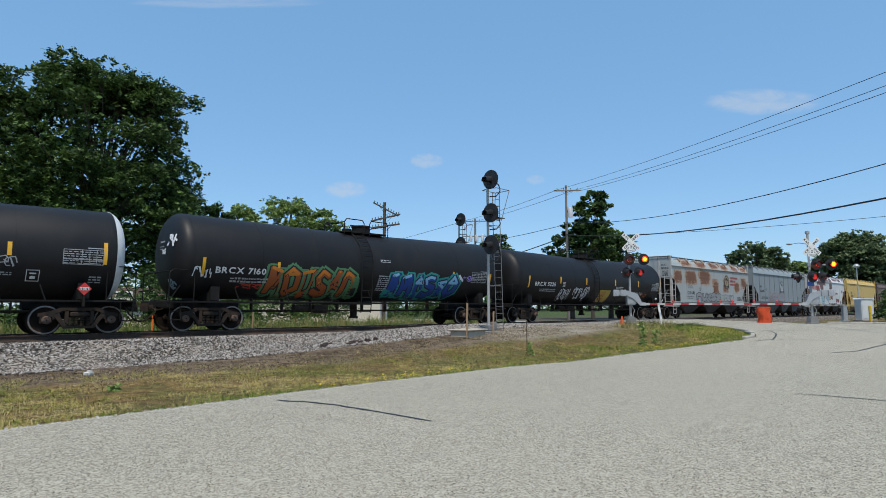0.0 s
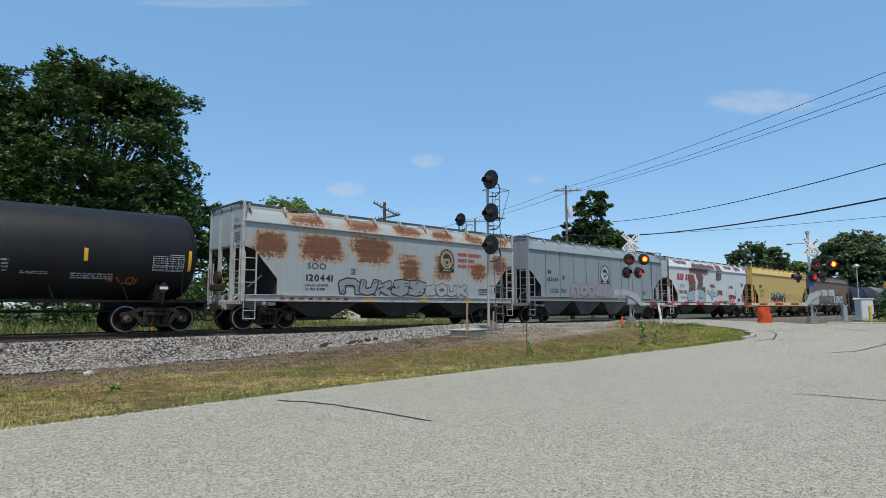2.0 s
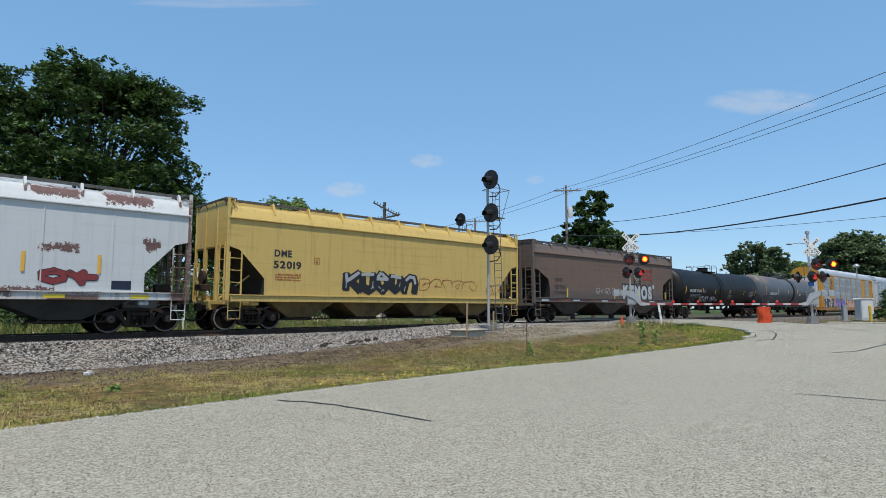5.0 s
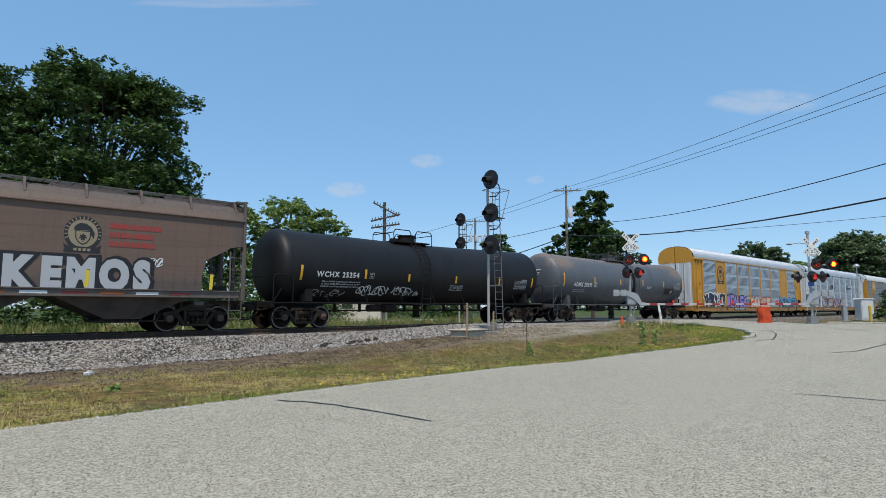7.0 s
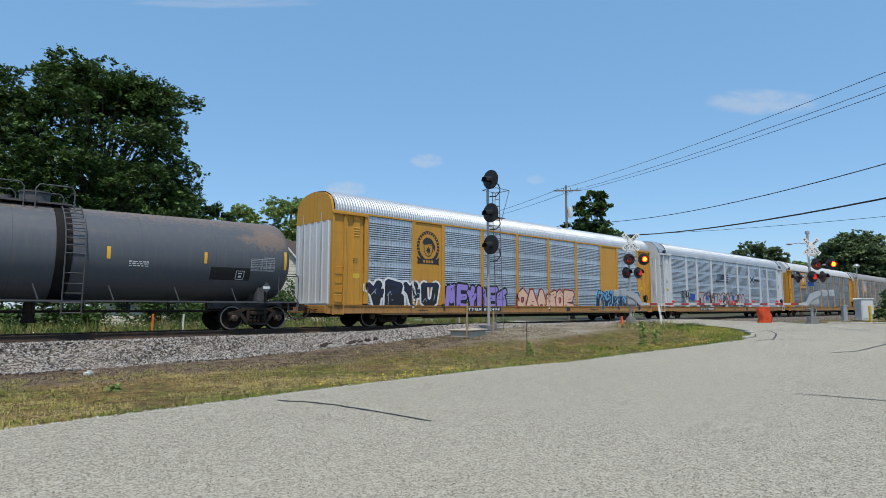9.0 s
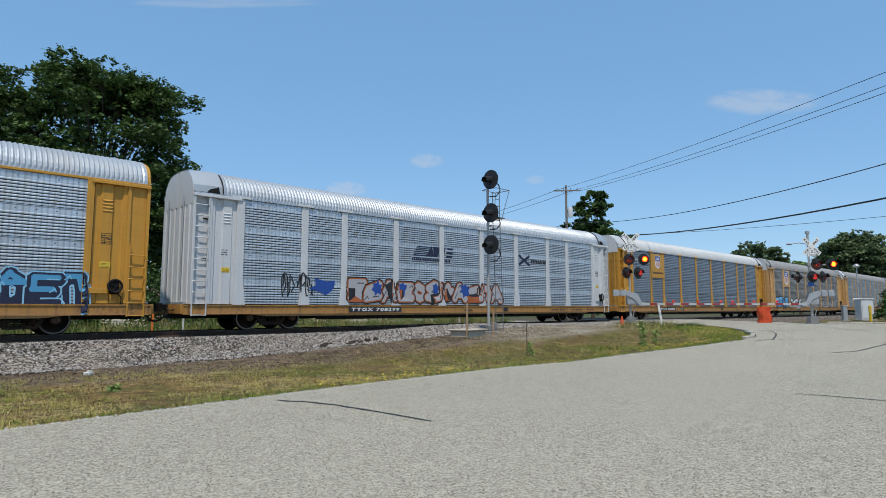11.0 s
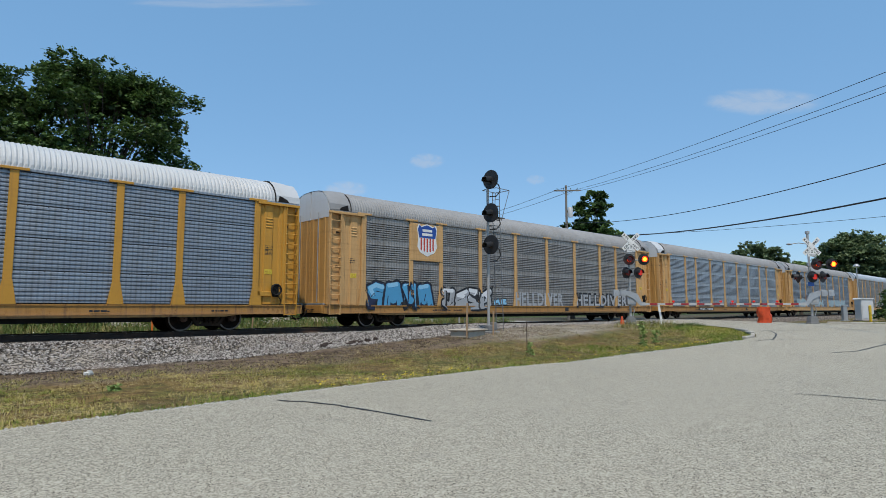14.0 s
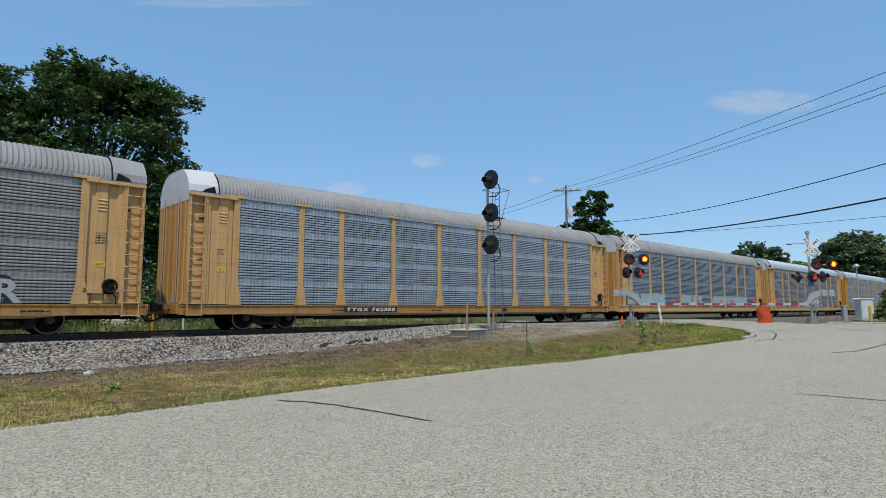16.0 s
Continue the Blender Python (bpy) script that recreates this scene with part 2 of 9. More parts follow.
FINE = ("small_print", "data_panel", "brand_mark")      # too small to pick apart


def lay(name, flat, surface, mat, parent, cuts_u=(), step_w=0.0, label=""):
    """Lays a flat drawing of one colour on a surface."""
    g = Geo()
    g.add(*laid(flat, surface, cuts_u, step_w))
    me = bpy.data.meshes.new(name)
    me.from_pydata(g.v, [], g.f)
    me.materials.append(mat)
    ob = new(name, me)
    ob.parent = parent
    return tagged(ob, label, kind="stuff" if name in FINE else "")


def letter(layers, surface, lift, parent, cuts_u, step_w, label):
    """One sprayed letter: flat layers of several colours, each a little proud of the last."""
    g, mats = Geo(), []
    for k, (flat, colour) in enumerate(layers):
        if colour is None or not flat.f:
            continue
        if colour not in mats:
            mats.append(colour)
        g.slot = mats.index(colour)
        g.add(*laid(flat, lambda u, w: surface(u, w, lift + 0.0024 * (k + 1)), cuts_u, step_w))
    me = bpy.data.meshes.new("mural_letter")
    me.from_pydata(g.v, [], g.f)
    for m in mats:
        me.materials.append(m)
    me.polygons.foreach_set("material_index", g.m)
    ob = new("mural_letter", me)
    ob.parent = parent
    return tagged(ob, label)


def blob(cu, cw, ru, rw, r, n=18, rough=0.22, lean=0.0):
    """A closed rounded outline with bulges."""
    a1, a2, p1, p2 = r.uniform(-rough, rough), r.uniform(-rough, rough), r.uniform(0, 6.3), r.uniform(0, 6.3)
    out = []
    for i in range(n):
        t = 2 * math.pi * i / n
        k = 1 + a1 * math.cos(2 * t + p1) + a2 * math.cos(3 * t + p2)
        c, s = math.cos(t), math.sin(t)
        sq = (abs(c) ** 3.2 + abs(s) ** 3.2) ** (-1 / 3.2)
        w = rw * k * s * sq
        out.append((cu + ru * k * c * sq + lean * w, cw + w))
    return out


def grown(pts, d):
    cu, cw = sum(p[0] for p in pts) / len(pts), sum(p[1] for p in pts) / len(pts)
    out = []
    for a, b in pts:
        q = math.hypot(a - cu, b - cw) or 1
        out.append((a + (a - cu) / q * d, b + (b - cw) / q * d))
    return out


def shard(cu, cw, ru, rw, r):
    """A jagged outline with points and notches."""
    n = r.choice((9, 11, 13))
    out = []
    for i in range(n):
        t = 2 * math.pi * (i + r.uniform(-0.2, 0.2)) / n
        k = r.uniform(0.95, 1.15) if i % 2 else r.uniform(0.55, 0.85)
        out.append((cu + ru * k * math.cos(t), cw + rw * k * math.sin(t)))
    return out


SKELETONS = (
    ((0.05, 0), (0.05, 0.75), (0.3, 1), (0.7, 0.95), (0.85, 0.6), (0.85, 0)),
    ((0.95, 0.85), (0.5, 1), (0.1, 0.8), (0.3, 0.5), (0.85, 0.4), (0.85, 0.1), (0.4, 0), (0, 0.1)),
    ((0.0, 0.0), (0.2, 0.95), (0.5, 0.3), (0.78, 1), (1, 0)),
    ((0.95, 0.95), (0.1, 0.95), (0.1, 0.5), (0.8, 0.52), (0.1, 0.5), (0.1, 0.03), (1, 0.05)),
    ((0, 0), (0.45, 1), (0.95, 0), (0.72, 0.38), (0.2, 0.38)),
    ((0.05, 0), (0.05, 1), (0.05, 0.45), (0.85, 1), (0.25, 0.5), (0.95, 0)),
    ((0.1, 0), (0.1, 1), (0.75, 0.9), (0.7, 0.6), (0.15, 0.52), (0.9, 0.35), (0.85, 0.05), (0.1, 0)),
    ((0.5, 1), (0.1, 0.75), (0.1, 0.25), (0.5, 0), (0.9, 0.25), (0.9, 0.75), (0.5, 1)),
    ((0.1, 1), (0.1, 0.2), (0.45, 0), (0.8, 0.2), (0.85, 1)),
    ((0.0, 0.9), (0.3, 0.6), (0.45, 0.1), (0.55, 0.55), (0.95, 0.6), (0.55, 0.55), (0.3, 0.6), (0.55, 1)),
    ((0.9, 0.9), (0.15, 0.65), (0.12, 0.35), (0.75, 0.5), (0.85, 0.12), (0.1, 0.05)),
)


def mural(parent, surface, u0, u1, w0, w1, n, inks, seed, jagged=False, cuts_u=(), step_w=0.0, label="", rim=0.06, lift=0.0, shapes=(), fat_part=0.16):
    """Sprayed letters of fat strokes. inks: halo, outline, fill, upper fill, lines."""
    r = random.Random(seed)
    cell = (u1 - u0) / n

    def fat(flat, pts, q):
        for (a, b), (c, d) in zip(pts[:-1], pts[1:]):
            flat.stroke([(a, b), (c, d)], q)
        for a, b in pts:
            k = 4 if jagged else 10
            flat.poly([(a + q * 1.02 * math.cos(2 * math.pi * (i + 0.5) / k), b + q * 1.02 * math.sin(2 * math.pi * (i + 0.5) / k)) for i in range(k)])
    for i in range(n):
        halo, outline, fill, upper, lines = (Flat() for _ in range(5))
        sk = SKELETONS[shapes[i % len(shapes)]] if shapes else r.choice(SKELETONS)
        t = min(cell * (0.165 if jagged else 0.19), (w1 - w0) * fat_part)
        lean = r.uniform(-0.12, 0.2) if jagged else r.uniform(-0.06, 0.06)
        lo, hi = w0 + t + r.uniform(0, 0.06) * (w1 - w0), w1 - t - r.uniform(0, 0.10) * (w1 - w0)
        pts = []
        for a, b in sk:
            j = 0.10 if jagged else 0.05
            a, b = a + r.uniform(-j, j), b + r.uniform(-j, j)
            pts.append((u0 + cell * i + t * 0.5 + a * (cell - t * 0.6) + lean * b * (hi - lo), lo + b * (hi - lo)))
        fat(halo, pts, t + rim * (2.6 if jagged else 1.9))
        if jagged:
            halo.poly(shard(pts[0][0], pts[0][1], cell * 0.5, (w1 - w0) * 0.22, r))
            halo.poly(shard(pts[-1][0], pts[-1][1], cell * 0.5, (w1 - w0) * 0.2, r))
        fat(outline, pts, t + rim)
        fat(fill, pts, t)
        fat(upper, [(a - t * 0.1, b + t * 0.35) for a, b in pts if b > lo + 0.45 * (hi - lo)] or pts[:1], t * 0.55)
        k = r.randint(0, len(pts) - 2)
        lines.stroke([pts[k], ((pts[k][0] + pts[k + 1][0]) / 2, (pts[k][1] + pts[k + 1][1]) / 2)], rim * 0.35)
        a, b = pts[r.randint(0, len(pts) - 1)]
        lines.stroke([(a - t * 0.6, b - t * 0.4), (a + t * 0.3, b + t * 0.5), (a + t * 0.6, b - t * 0.2)], rim * 0.3)
        letter(list(zip((halo, outline, fill, upper, lines), inks)), surface, lift + 0.006 * (i % 2), parent, cuts_u, step_w, label)


def scrawl(parent, surface, u0, u1, w0, w1, n, ink, seed, thick=0.022, step_w=0.0, label="", lift=0.004):
    """Loose sprayed line work."""
    r = random.Random(seed)
    flat = Flat()
    cell = (u1 - u0) / n
    for i in range(n):
        cu, cw = u0 + cell * (i + 0.5), (w0 + w1) / 2
        ru, rw = cell * 0.55, (w1 - w0) / 2
        if r.random() < 0.55:
            pts = blob(cu, cw, ru, rw * r.uniform(0.7, 1), r, 12, 0.3)
            flat.stroke(pts[: r.randint(8, 12)], thick)
        pts = [(cu + r.uniform(-1, 1) * ru, cw + r.uniform(-1, 1) * rw) for _ in range(r.randint(3, 5))]
        flat.stroke(pts, thick)
    lay("tag", flat, lambda u, w: surface(u, w, lift), ink, parent, (), step_w, label)


def ink(name, c):
    return plain(name, c, 0.55)


I_BLACK, I_WHITE = ink("spray_black", (0.012, 0.012, 0.014)), ink("spray_white", (0.70, 0.71, 0.72))
I_BLUE, I_CYAN = ink("spray_blue", (0.014, 0.065, 0.30)), ink("spray_cyan", (0.07, 0.30, 0.52))
I_SKY, I_TEAL = ink("spray_sky_blue", (0.25, 0.52, 0.72)), ink("spray_teal", (0.02, 0.26, 0.24))
I_ORANGE, I_RUSTY = ink("spray_orange", (0.62, 0.20, 0.02)), ink("spray_burnt_orange", (0.35, 0.09, 0.02))
I_GREEN, I_PURPLE = ink("spray_green", (0.08, 0.22, 0.10)), ink("spray_lilac", (0.30, 0.22, 0.58))
I_PEACH, I_RED = ink("spray_peach", (0.72, 0.46, 0.33)), ink("spray_red", (0.48, 0.05, 0.03))
I_GREY, I_PALEBLUE = ink("spray_grey", (0.36, 0.37, 0.38)), ink("spray_pale_blue", (0.30, 0.42, 0.46))
I_YELLOW, I_DKRED = ink("spray_yellow", (0.70, 0.52, 0.04)), ink("spray_maroon", (0.22, 0.03, 0.03))
I_NAVY = ink("spray_navy", (0.012, 0.016, 0.045))
# ---- ground: street level, verge, track bed and crossing ----
def smooth(e0, e1, x):
    t = np.clip((x - e0) / (e1 - e0), 0, 1)
    return t * t * (3 - 2 * t)


FWD = (math.cos(radians(45.65)), math.sin(radians(45.65)))   # the way along which the crossing road climbs
ROAD_MID = (31.0, -10.6)


def street_level(x, y):
    d = x * FWD[0] + (y + 22.1) * FWD[1]
    return -0.815 + 0.775 * smooth(15.0, 29.5, d)


def ground_z(x, y):
    x, y = np.asarray(x, float), np.asarray(y, float)
    r = street_level(x, np.minimum(y, -2.6))
    bank = 0.10 * smooth(-11.3, -8.0, y) * (1 - smooth(20, 28, x))
    near = r + bank
    ty = y - 0.525 + 0.02007 * np.clip(x, -200, 420)      # distance from the track
    bed = -0.195 - 0.565 * smooth(2.0, 5.4 - 0.9 * smooth(2, 14, x), np.abs(ty))
    z = np.maximum(near, bed)
    z = np.where(ty > -2.4, bed, z)
    far = -0.62 + 0.25 * smooth(5.0, 9.0, ty)
    z = np.where(ty > 2.4, np.maximum(bed, far), z)
    return z


def nz(x, y, s):
    return noise.noise(Vector((x * s, y * s, 3.7)))


def build_ground():
    xs = np.unique(np.concatenate([np.linspace(-2500, -80, 14), np.linspace(-80, -12, 18), np.arange(-12, 62, 0.4), np.linspace(62, 160, 40), np.linspace(160, 2500, 20)]))
    ys = np.unique(np.concatenate([np.linspace(-1200, -60, 10), np.linspace(-60, -26, 12), np.arange(-26, 14, 0.4), np.linspace(14, 80, 30), np.linspace(80, 2500, 20)]))
    X, Y = np.meshgrid(xs, ys)
    Z = ground_z(X, Y)
    for j in range(len(ys)):
        for i in range(len(xs)):
            x, y = X[j, i], Y[j, i]
            if -12 < x < 62 and -11.2 < y < -2.2:
                k = min(1.0, (y + 11.6) / 1.2)
                Z[j, i] += k * (0.05 * nz(x, y, 0.7) + 0.035 * nz(x, y, 2.1))
    v = np.stack([X, Y, Z - 0.012], -1).reshape(-1, 3)
    nx = len(xs)
    f = [(j * nx + i, j * nx + i + 1, (j + 1) * nx + i + 1, (j + 1) * nx + i) for j in range(len(ys) - 1) for i in range(nx - 1)]
    n = Nodes("verge_soil")
    co = n.coords(True)
    x, y, z = n.split(co)
    wob = n.math("MULTIPLY", n.math("SUBTRACT", n.noise(co, 0.35, 5, 0.65), 0.5), 3.2)
    yy = n.math("ADD", y, wob)
    g1, g2, g3 = n.noise(co, 0.6, 5, 0.6), n.noise(co, 5.0, 5, 0.7), n.noise(co, 40, 3, 0.7)
    straw = n.mix(n.ramp(g2, 0.35, 0.7), (0.085, 0.055, 0.022), (0.25, 0.165, 0.060))
    green = n.mix(n.ramp(g2, 0.3, 0.7), (0.060, 0.056, 0.018), (0.15, 0.14, 0.042))
    grass = n.mix(n.ramp(g1, 0.44, 0.60), straw, green)
    dirt = n.mix(n.ramp(n.math("ADD", n.math("MULTIPLY", g2, 0.5), n.math("MULTIPLY", n.noise(co, 1.4, 4, 0.7), 0.5)), 0.40, 0.60), (0.070, 0.048, 0.034), (0.21, 0.155, 0.105))
    stone = n.cells(co, 14.0, "Color")
    sx = n.split(stone)[0]
    ballast = n.mix(n.ramp(sx, 0.1, 0.95), (0.055, 0.046, 0.036), (0.36, 0.315, 0.26))
    col = n.mix(n.ramp(yy, -8.6, -7.2), grass, dirt)
    yb = n.math("SUBTRACT", yy, n.math("MULTIPLY", n.math("MAXIMUM", n.math("SUBTRACT", 16.0, x), 0.0), 0.036))
    col = n.mix(n.ramp(yb, -5.6, -4.9), col, ballast)
    back = n.mix(n.ramp(n.math("ADD", n.math("MULTIPLY", g1, 6.0), x), 17.0, 22.0), green, (0.47, 0.44, 0.39))
    back = n.mix(n.ramp(n.math("ADD", x, wob), 43.0, 47.0), back, n.mix(n.ramp(g2, 0.35, 0.65), (0.060, 0.052, 0.036), (0.13, 0.115, 0.075)))
    col = n.mix(n.ramp(yy, 3.6, 4.6), col, back)
    gravel = n.mix(n.ramp(g3, 0.3, 0.75), (0.20, 0.17, 0.13), (0.46, 0.41, 0.33))
    right = n.math("MULTIPLY", n.math("MULTIPLY", n.ramp(n.math("ADD", x, n.math("MULTIPLY", wob, 0.8)), 15.5, 20.0), n.ramp(yy, -9.6, -8.0)), n.ramp(y, -4.4, -3.4, 1.0, 0.0))
    # track bed: the train's shade is painted in as a darker brown
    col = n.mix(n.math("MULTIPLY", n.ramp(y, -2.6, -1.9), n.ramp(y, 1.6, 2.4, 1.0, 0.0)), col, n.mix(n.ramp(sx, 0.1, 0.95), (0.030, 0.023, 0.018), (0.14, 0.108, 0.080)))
    col = n.mix(right, col, gravel)
    col = n.mix(n.math("MULTIPLY", n.math("MULTIPLY", n.ramp(x, 36.5, 39.0), n.ramp(yy, -10.8, -9.6)), n.ramp(y, 1.5, 2.5, 1.0, 0.0)), col, n.mix(n.ramp(sx, 0.1, 0.95), (0.055, 0.043, 0.034), (0.27, 0.22, 0.175)))
    col = n.mix(n.ramp(y, 22.0, 30.0), col, (0.06, 0.085, 0.025))
    n.bump(n.math("ADD", n.math("MULTIPLY", g3, 0.5), n.math("ADD", g2, n.math("MULTIPLY", sx, 0.6))), 0.7, 0.06)
    m = n.done(col, 0.95, 0.0, 0.2)
    single("ground", quick_mesh("ground", v, f, m, True), None, "verge ground of dry mown grass, dirt and grey ballast", "ground", kind="structure")


M_ROAD = None


def road_material():
    n = Nodes("chip_seal_asphalt")
    co = n.coords(True)
    a, b = n.noise(co, 0.22, 5, 0.6), n.noise(co, 2.2, 5, 0.65)
    chips = n.cells(co, 66.0, "Color")
    cx = n.split(chips)[0]
    fine = n.math("MULTIPLY", n.math("ADD", n.noise(co, 120, 3, 0.7), n.split(n.cells(co, 105.0, "Color"))[1]), 0.5)
    col = n.mix(n.ramp(cx, 0.05, 0.95), (0.085, 0.073, 0.052), (0.50, 0.458, 0.360))
    col = n.mix(n.ramp(fine, 0.35, 0.7, 0.0, 0.45), col, (0.53, 0.487, 0.385))
    col = n.mix(n.ramp(a, 0.35, 0.7, 0.0, 0.30), col, (0.40, 0.363, 0.285))
    col = n.mix(n.ramp(b, 0.55, 0.8, 0.0, 0.25), col, (0.17, 0.16, 0.145))
    n.bump(n.math("ADD", cx, fine), 0.55, 0.012)
    return n.done(col, 0.85, 0.0, 0.3)


def sheet(name, outline, lift, mat, label, step=0.5, category="road", kind="structure"):
    """A paved area: a grid cut to an outline of (x, y), laid on the ground."""
    bm = bmesh.new()
    bm.faces.new([bm.verts.new((x, y, 0)) for x, y in outline])
    x0, x1 = min(p[0] for p in outline), max(p[0] for p in outline)
    y0, y1 = min(p[1] for p in outline), max(p[1] for p in outline)
    for axis, lo, hi in ((0, x0, x1), (1, y0, y1)):
        c = lo + step
        while c < hi:
            co, no = [0, 0, 0], [0, 0, 0]
            co[axis], no[axis] = c, 1
            bmesh.ops.bisect_plane(bm, geom=bm.verts[:] + bm.edges[:] + bm.faces[:], plane_co=co, plane_no=no)
            c += step if abs(c) < 70 else 10
    for w in bm.verts:
        w.co.z = float(ground_z(w.co.x, w.co.y)) + lift
    me = bpy.data.meshes.new(name)
    bm.to_mesh(me)
    bm.free()
    me.materials.append(mat)
    me.polygons.foreach_set("use_smooth", [True] * len(me.polygons))
    return tagged(new(name, me), label, category, kind=kind)


build_ground()
M_ROAD = road_material()


def wavy(pts, amp, step, seed):
    """A broken edge along a line of points."""
    r = random.Random(seed)
    out = []
    for (ax, ay), (bx, by) in zip(pts[:-1], pts[1:]):
        d = math.hypot(bx - ax, by - ay)
        k = max(1, int(d / step))
        for i in range(k):
            t = i / k
            out.append((ax + (bx - ax) * t + r.uniform(-amp, amp) * 0.3, ay + (by - ay) * t + r.uniform(-amp, amp)))
    return out + [pts[-1]]


EDGE = [(-60, -12.9), (1.4, -12.6), (2.2, -12.51), (3.1, -12.45), (4.2, -12.35), (5.6, -12.22), (8.3, -12.06), (12.4, -11.95), (17.5, -12.55), (21.0, -13.32), (23.6, -13.8)]
CORNER = [(24.4, -13.85), (25.2, -13.9), (26.2, -13.55), (27.1, -13.0), (28.0, -12.25), (29.6, -10.0), (32.5, -6.8), (35.5, -3.3), (36.3, -2.4)]
FAR_EDGE = [(46.5, -2.4), (43.0, -5.2), (40.2, -9.0), (38.6, -11.5), (38.1, -14.2), (39.3, -16.4), (48, -20), (60, -24), (120, -45), (120, -90), (-60, -90)]
street = sheet("road", wavy(EDGE, 0.045, 0.25, 3) + CORNER + FAR_EDGE, 0.03, M_ROAD,
               "pale grey chip-seal street with tar-sealed cracks", 0.9)
# ---- train: running gear ----
SPIN = []      # (wheelset, place on its truck)
CARS = []      # (car, its place along the track at the start)


def wheelset_mesh():
    g = Geo()
    for s in (-1, 1):
        prof = [(0.66, 0.12), (0.70, 0.15), (0.735, 0.17), (0.745, 0.36), (0.705, 0.40), (0.700, 0.485), (0.722, 0.485), (0.735, 0.457),
                (0.850, 0.450), (0.858, 0.440)]
        g.slot = 0
        g.lathe([(s * a, r) for a, r in prof], "y", 26, caps=False)
        g.slot = 1
        g.lathe([(s * a, r) for a, r in [(0.858, 0.442), (0.862, 0.436), (0.862, 0.400), (0.845, 0.388)]], "y", 26, caps=False)
        g.slot = 0
        g.lathe([(s * a, r) for a, r in [(0.846, 0.390), (0.79, 0.36), (0.775, 0.22), (0.80, 0.17), (0.88, 0.155), (0.885, 0.02)]], "y", 26, caps=False)
        g.lathe([(s * a, r) for a, r in [(0.98, 0.10), (1.10, 0.105), (1.125, 0.09), (1.13, 0.02)]], "y", 14)
        g.slot = 2
        g.lathe([(s * a, r) for a, r in [(1.07, 0.125), (1.14, 0.125), (1.165, 0.105), (1.172, 0.02)]], "y", 18, caps=False)
        for k in range(3):
            a = 2.1 * k
            g.cyl((0.06 * math.cos(a), s * 1.16, 0.06 * math.sin(a)), (0.06 * math.cos(a), s * 1.195, 0.06 * math.sin(a)), 0.022, 6)
        g.slot = 0
        g.box(0.24, 0.33, s * 0.79 - 0.02, s * 0.79 + 0.02, -0.03, 0.03)
    g.cyl((0, -1.0, 0), (0, 1.0, 0), 0.085, 10)
    return g.mesh("wheelset", [M_WHEEL, M_RIM, M_BEARING])


def side_frame_mesh():
    g = Geo()
    for s in (-1, 1):
        y0, y1 = sorted((s * 0.955, s * 1.085))
        top = [(-1.10, 0.56), (-0.78, 0.60), (-0.45, 0.74), (0.45, 0.74), (0.78, 0.60), (1.10, 0.56), (1.10, 0.66), (0.80, 0.72), (0.50, 0.84), (-0.50, 0.84), (-0.80, 0.72), (-1.10, 0.66)]
        for quad in ([0, 1, 10, 11], [1, 2, 9, 10], [2, 3, 8, 9], [3, 4, 7, 8], [4, 5, 6, 7]):
            g.prism([top[i] for i in quad], "y", y0, y1)
        for d in (-1, 1):
            g.prism([(d * 0.72, 0.62), (d * 0.60, 0.66), (d * 0.30, 0.22), (d * 0.42, 0.19)], "y", y0, y1)
            g.prism([(d * 0.72, 0.62), (d * 0.84, 0.56), (d * 0.80, 0.44), (d * 0.66, 0.50)], "y", y0, y1)
            g.prism([(d * 0.30, 0.76), (d * 0.40, 0.76), (d * 0.40, 0.36), (d * 0.30, 0.32)], "y", y0, y1)
            g.box(d * 0.89 - 0.13, d * 0.89 + 0.13, y0 - 0.01, y1 + 0.01, 0.50, 0.62, 0.02)
            g.box(d * 0.89 - 0.16, d * 0.89 - 0.11, y0, y1, 0.36, 0.56)
            g.box(d * 0.89 + 0.11, d * 0.89 + 0.16, y0, y1, 0.36, 0.56)
            g.box(d * 0.55 - 0.03, d * 0.55 + 0.03, -0.70, 0.70, 0.28, 0.42)
            g.prism([(d * 0.40, 0.42), (d * 0.47, 0.50), (d * 0.455, 0.62), (d * 0.40, 0.60)], "y", s * 0.72 - 0.05, s * 0.72 + 0.05)
        g.prism([(-0.42, 0.19), (0.42, 0.19), (0.46, 0.27), (-0.46, 0.27)], "y", y0 - 0.02, y1 + 0.02)
        for i in range(4):
            for yy in (s * 0.99, s * 1.06):
                x = -0.24 + 0.16 * i
                for k in range(5):
                    g.cyl((x, yy, 0.28 + 0.055 * k), (x, yy, 0.31 + 0.055 * k), 0.062, 8)
        g.box(-0.27, 0.27, y0 - 0.03, y1 + 0.03, 0.56, 0.70, 0.03)
    g.box(-0.22, 0.22, -0.95, 0.95, 0.52, 0.80, 0.03)
    g.cyl((0, 0, 0.78), (0, 0, 0.92), 0.22, 14)
    return g.mesh("truck", [M_TRUCK])


MESH_WHEELS, MESH_FRAME = wheelset_mesh(), side_frame_mesh()


def truck(car, x):
    ob = part("truck", MESH_FRAME, None, car, "cast steel two-axle truck with coil springs, brown with grime")
    ob.location = (x, 0, 0)
    for d in (-0.89, 0.89):
        w = part("wheelset", MESH_WHEELS, None, ob)
        w.location = (d, 0, 0.457)
        SPIN.append((w, d))


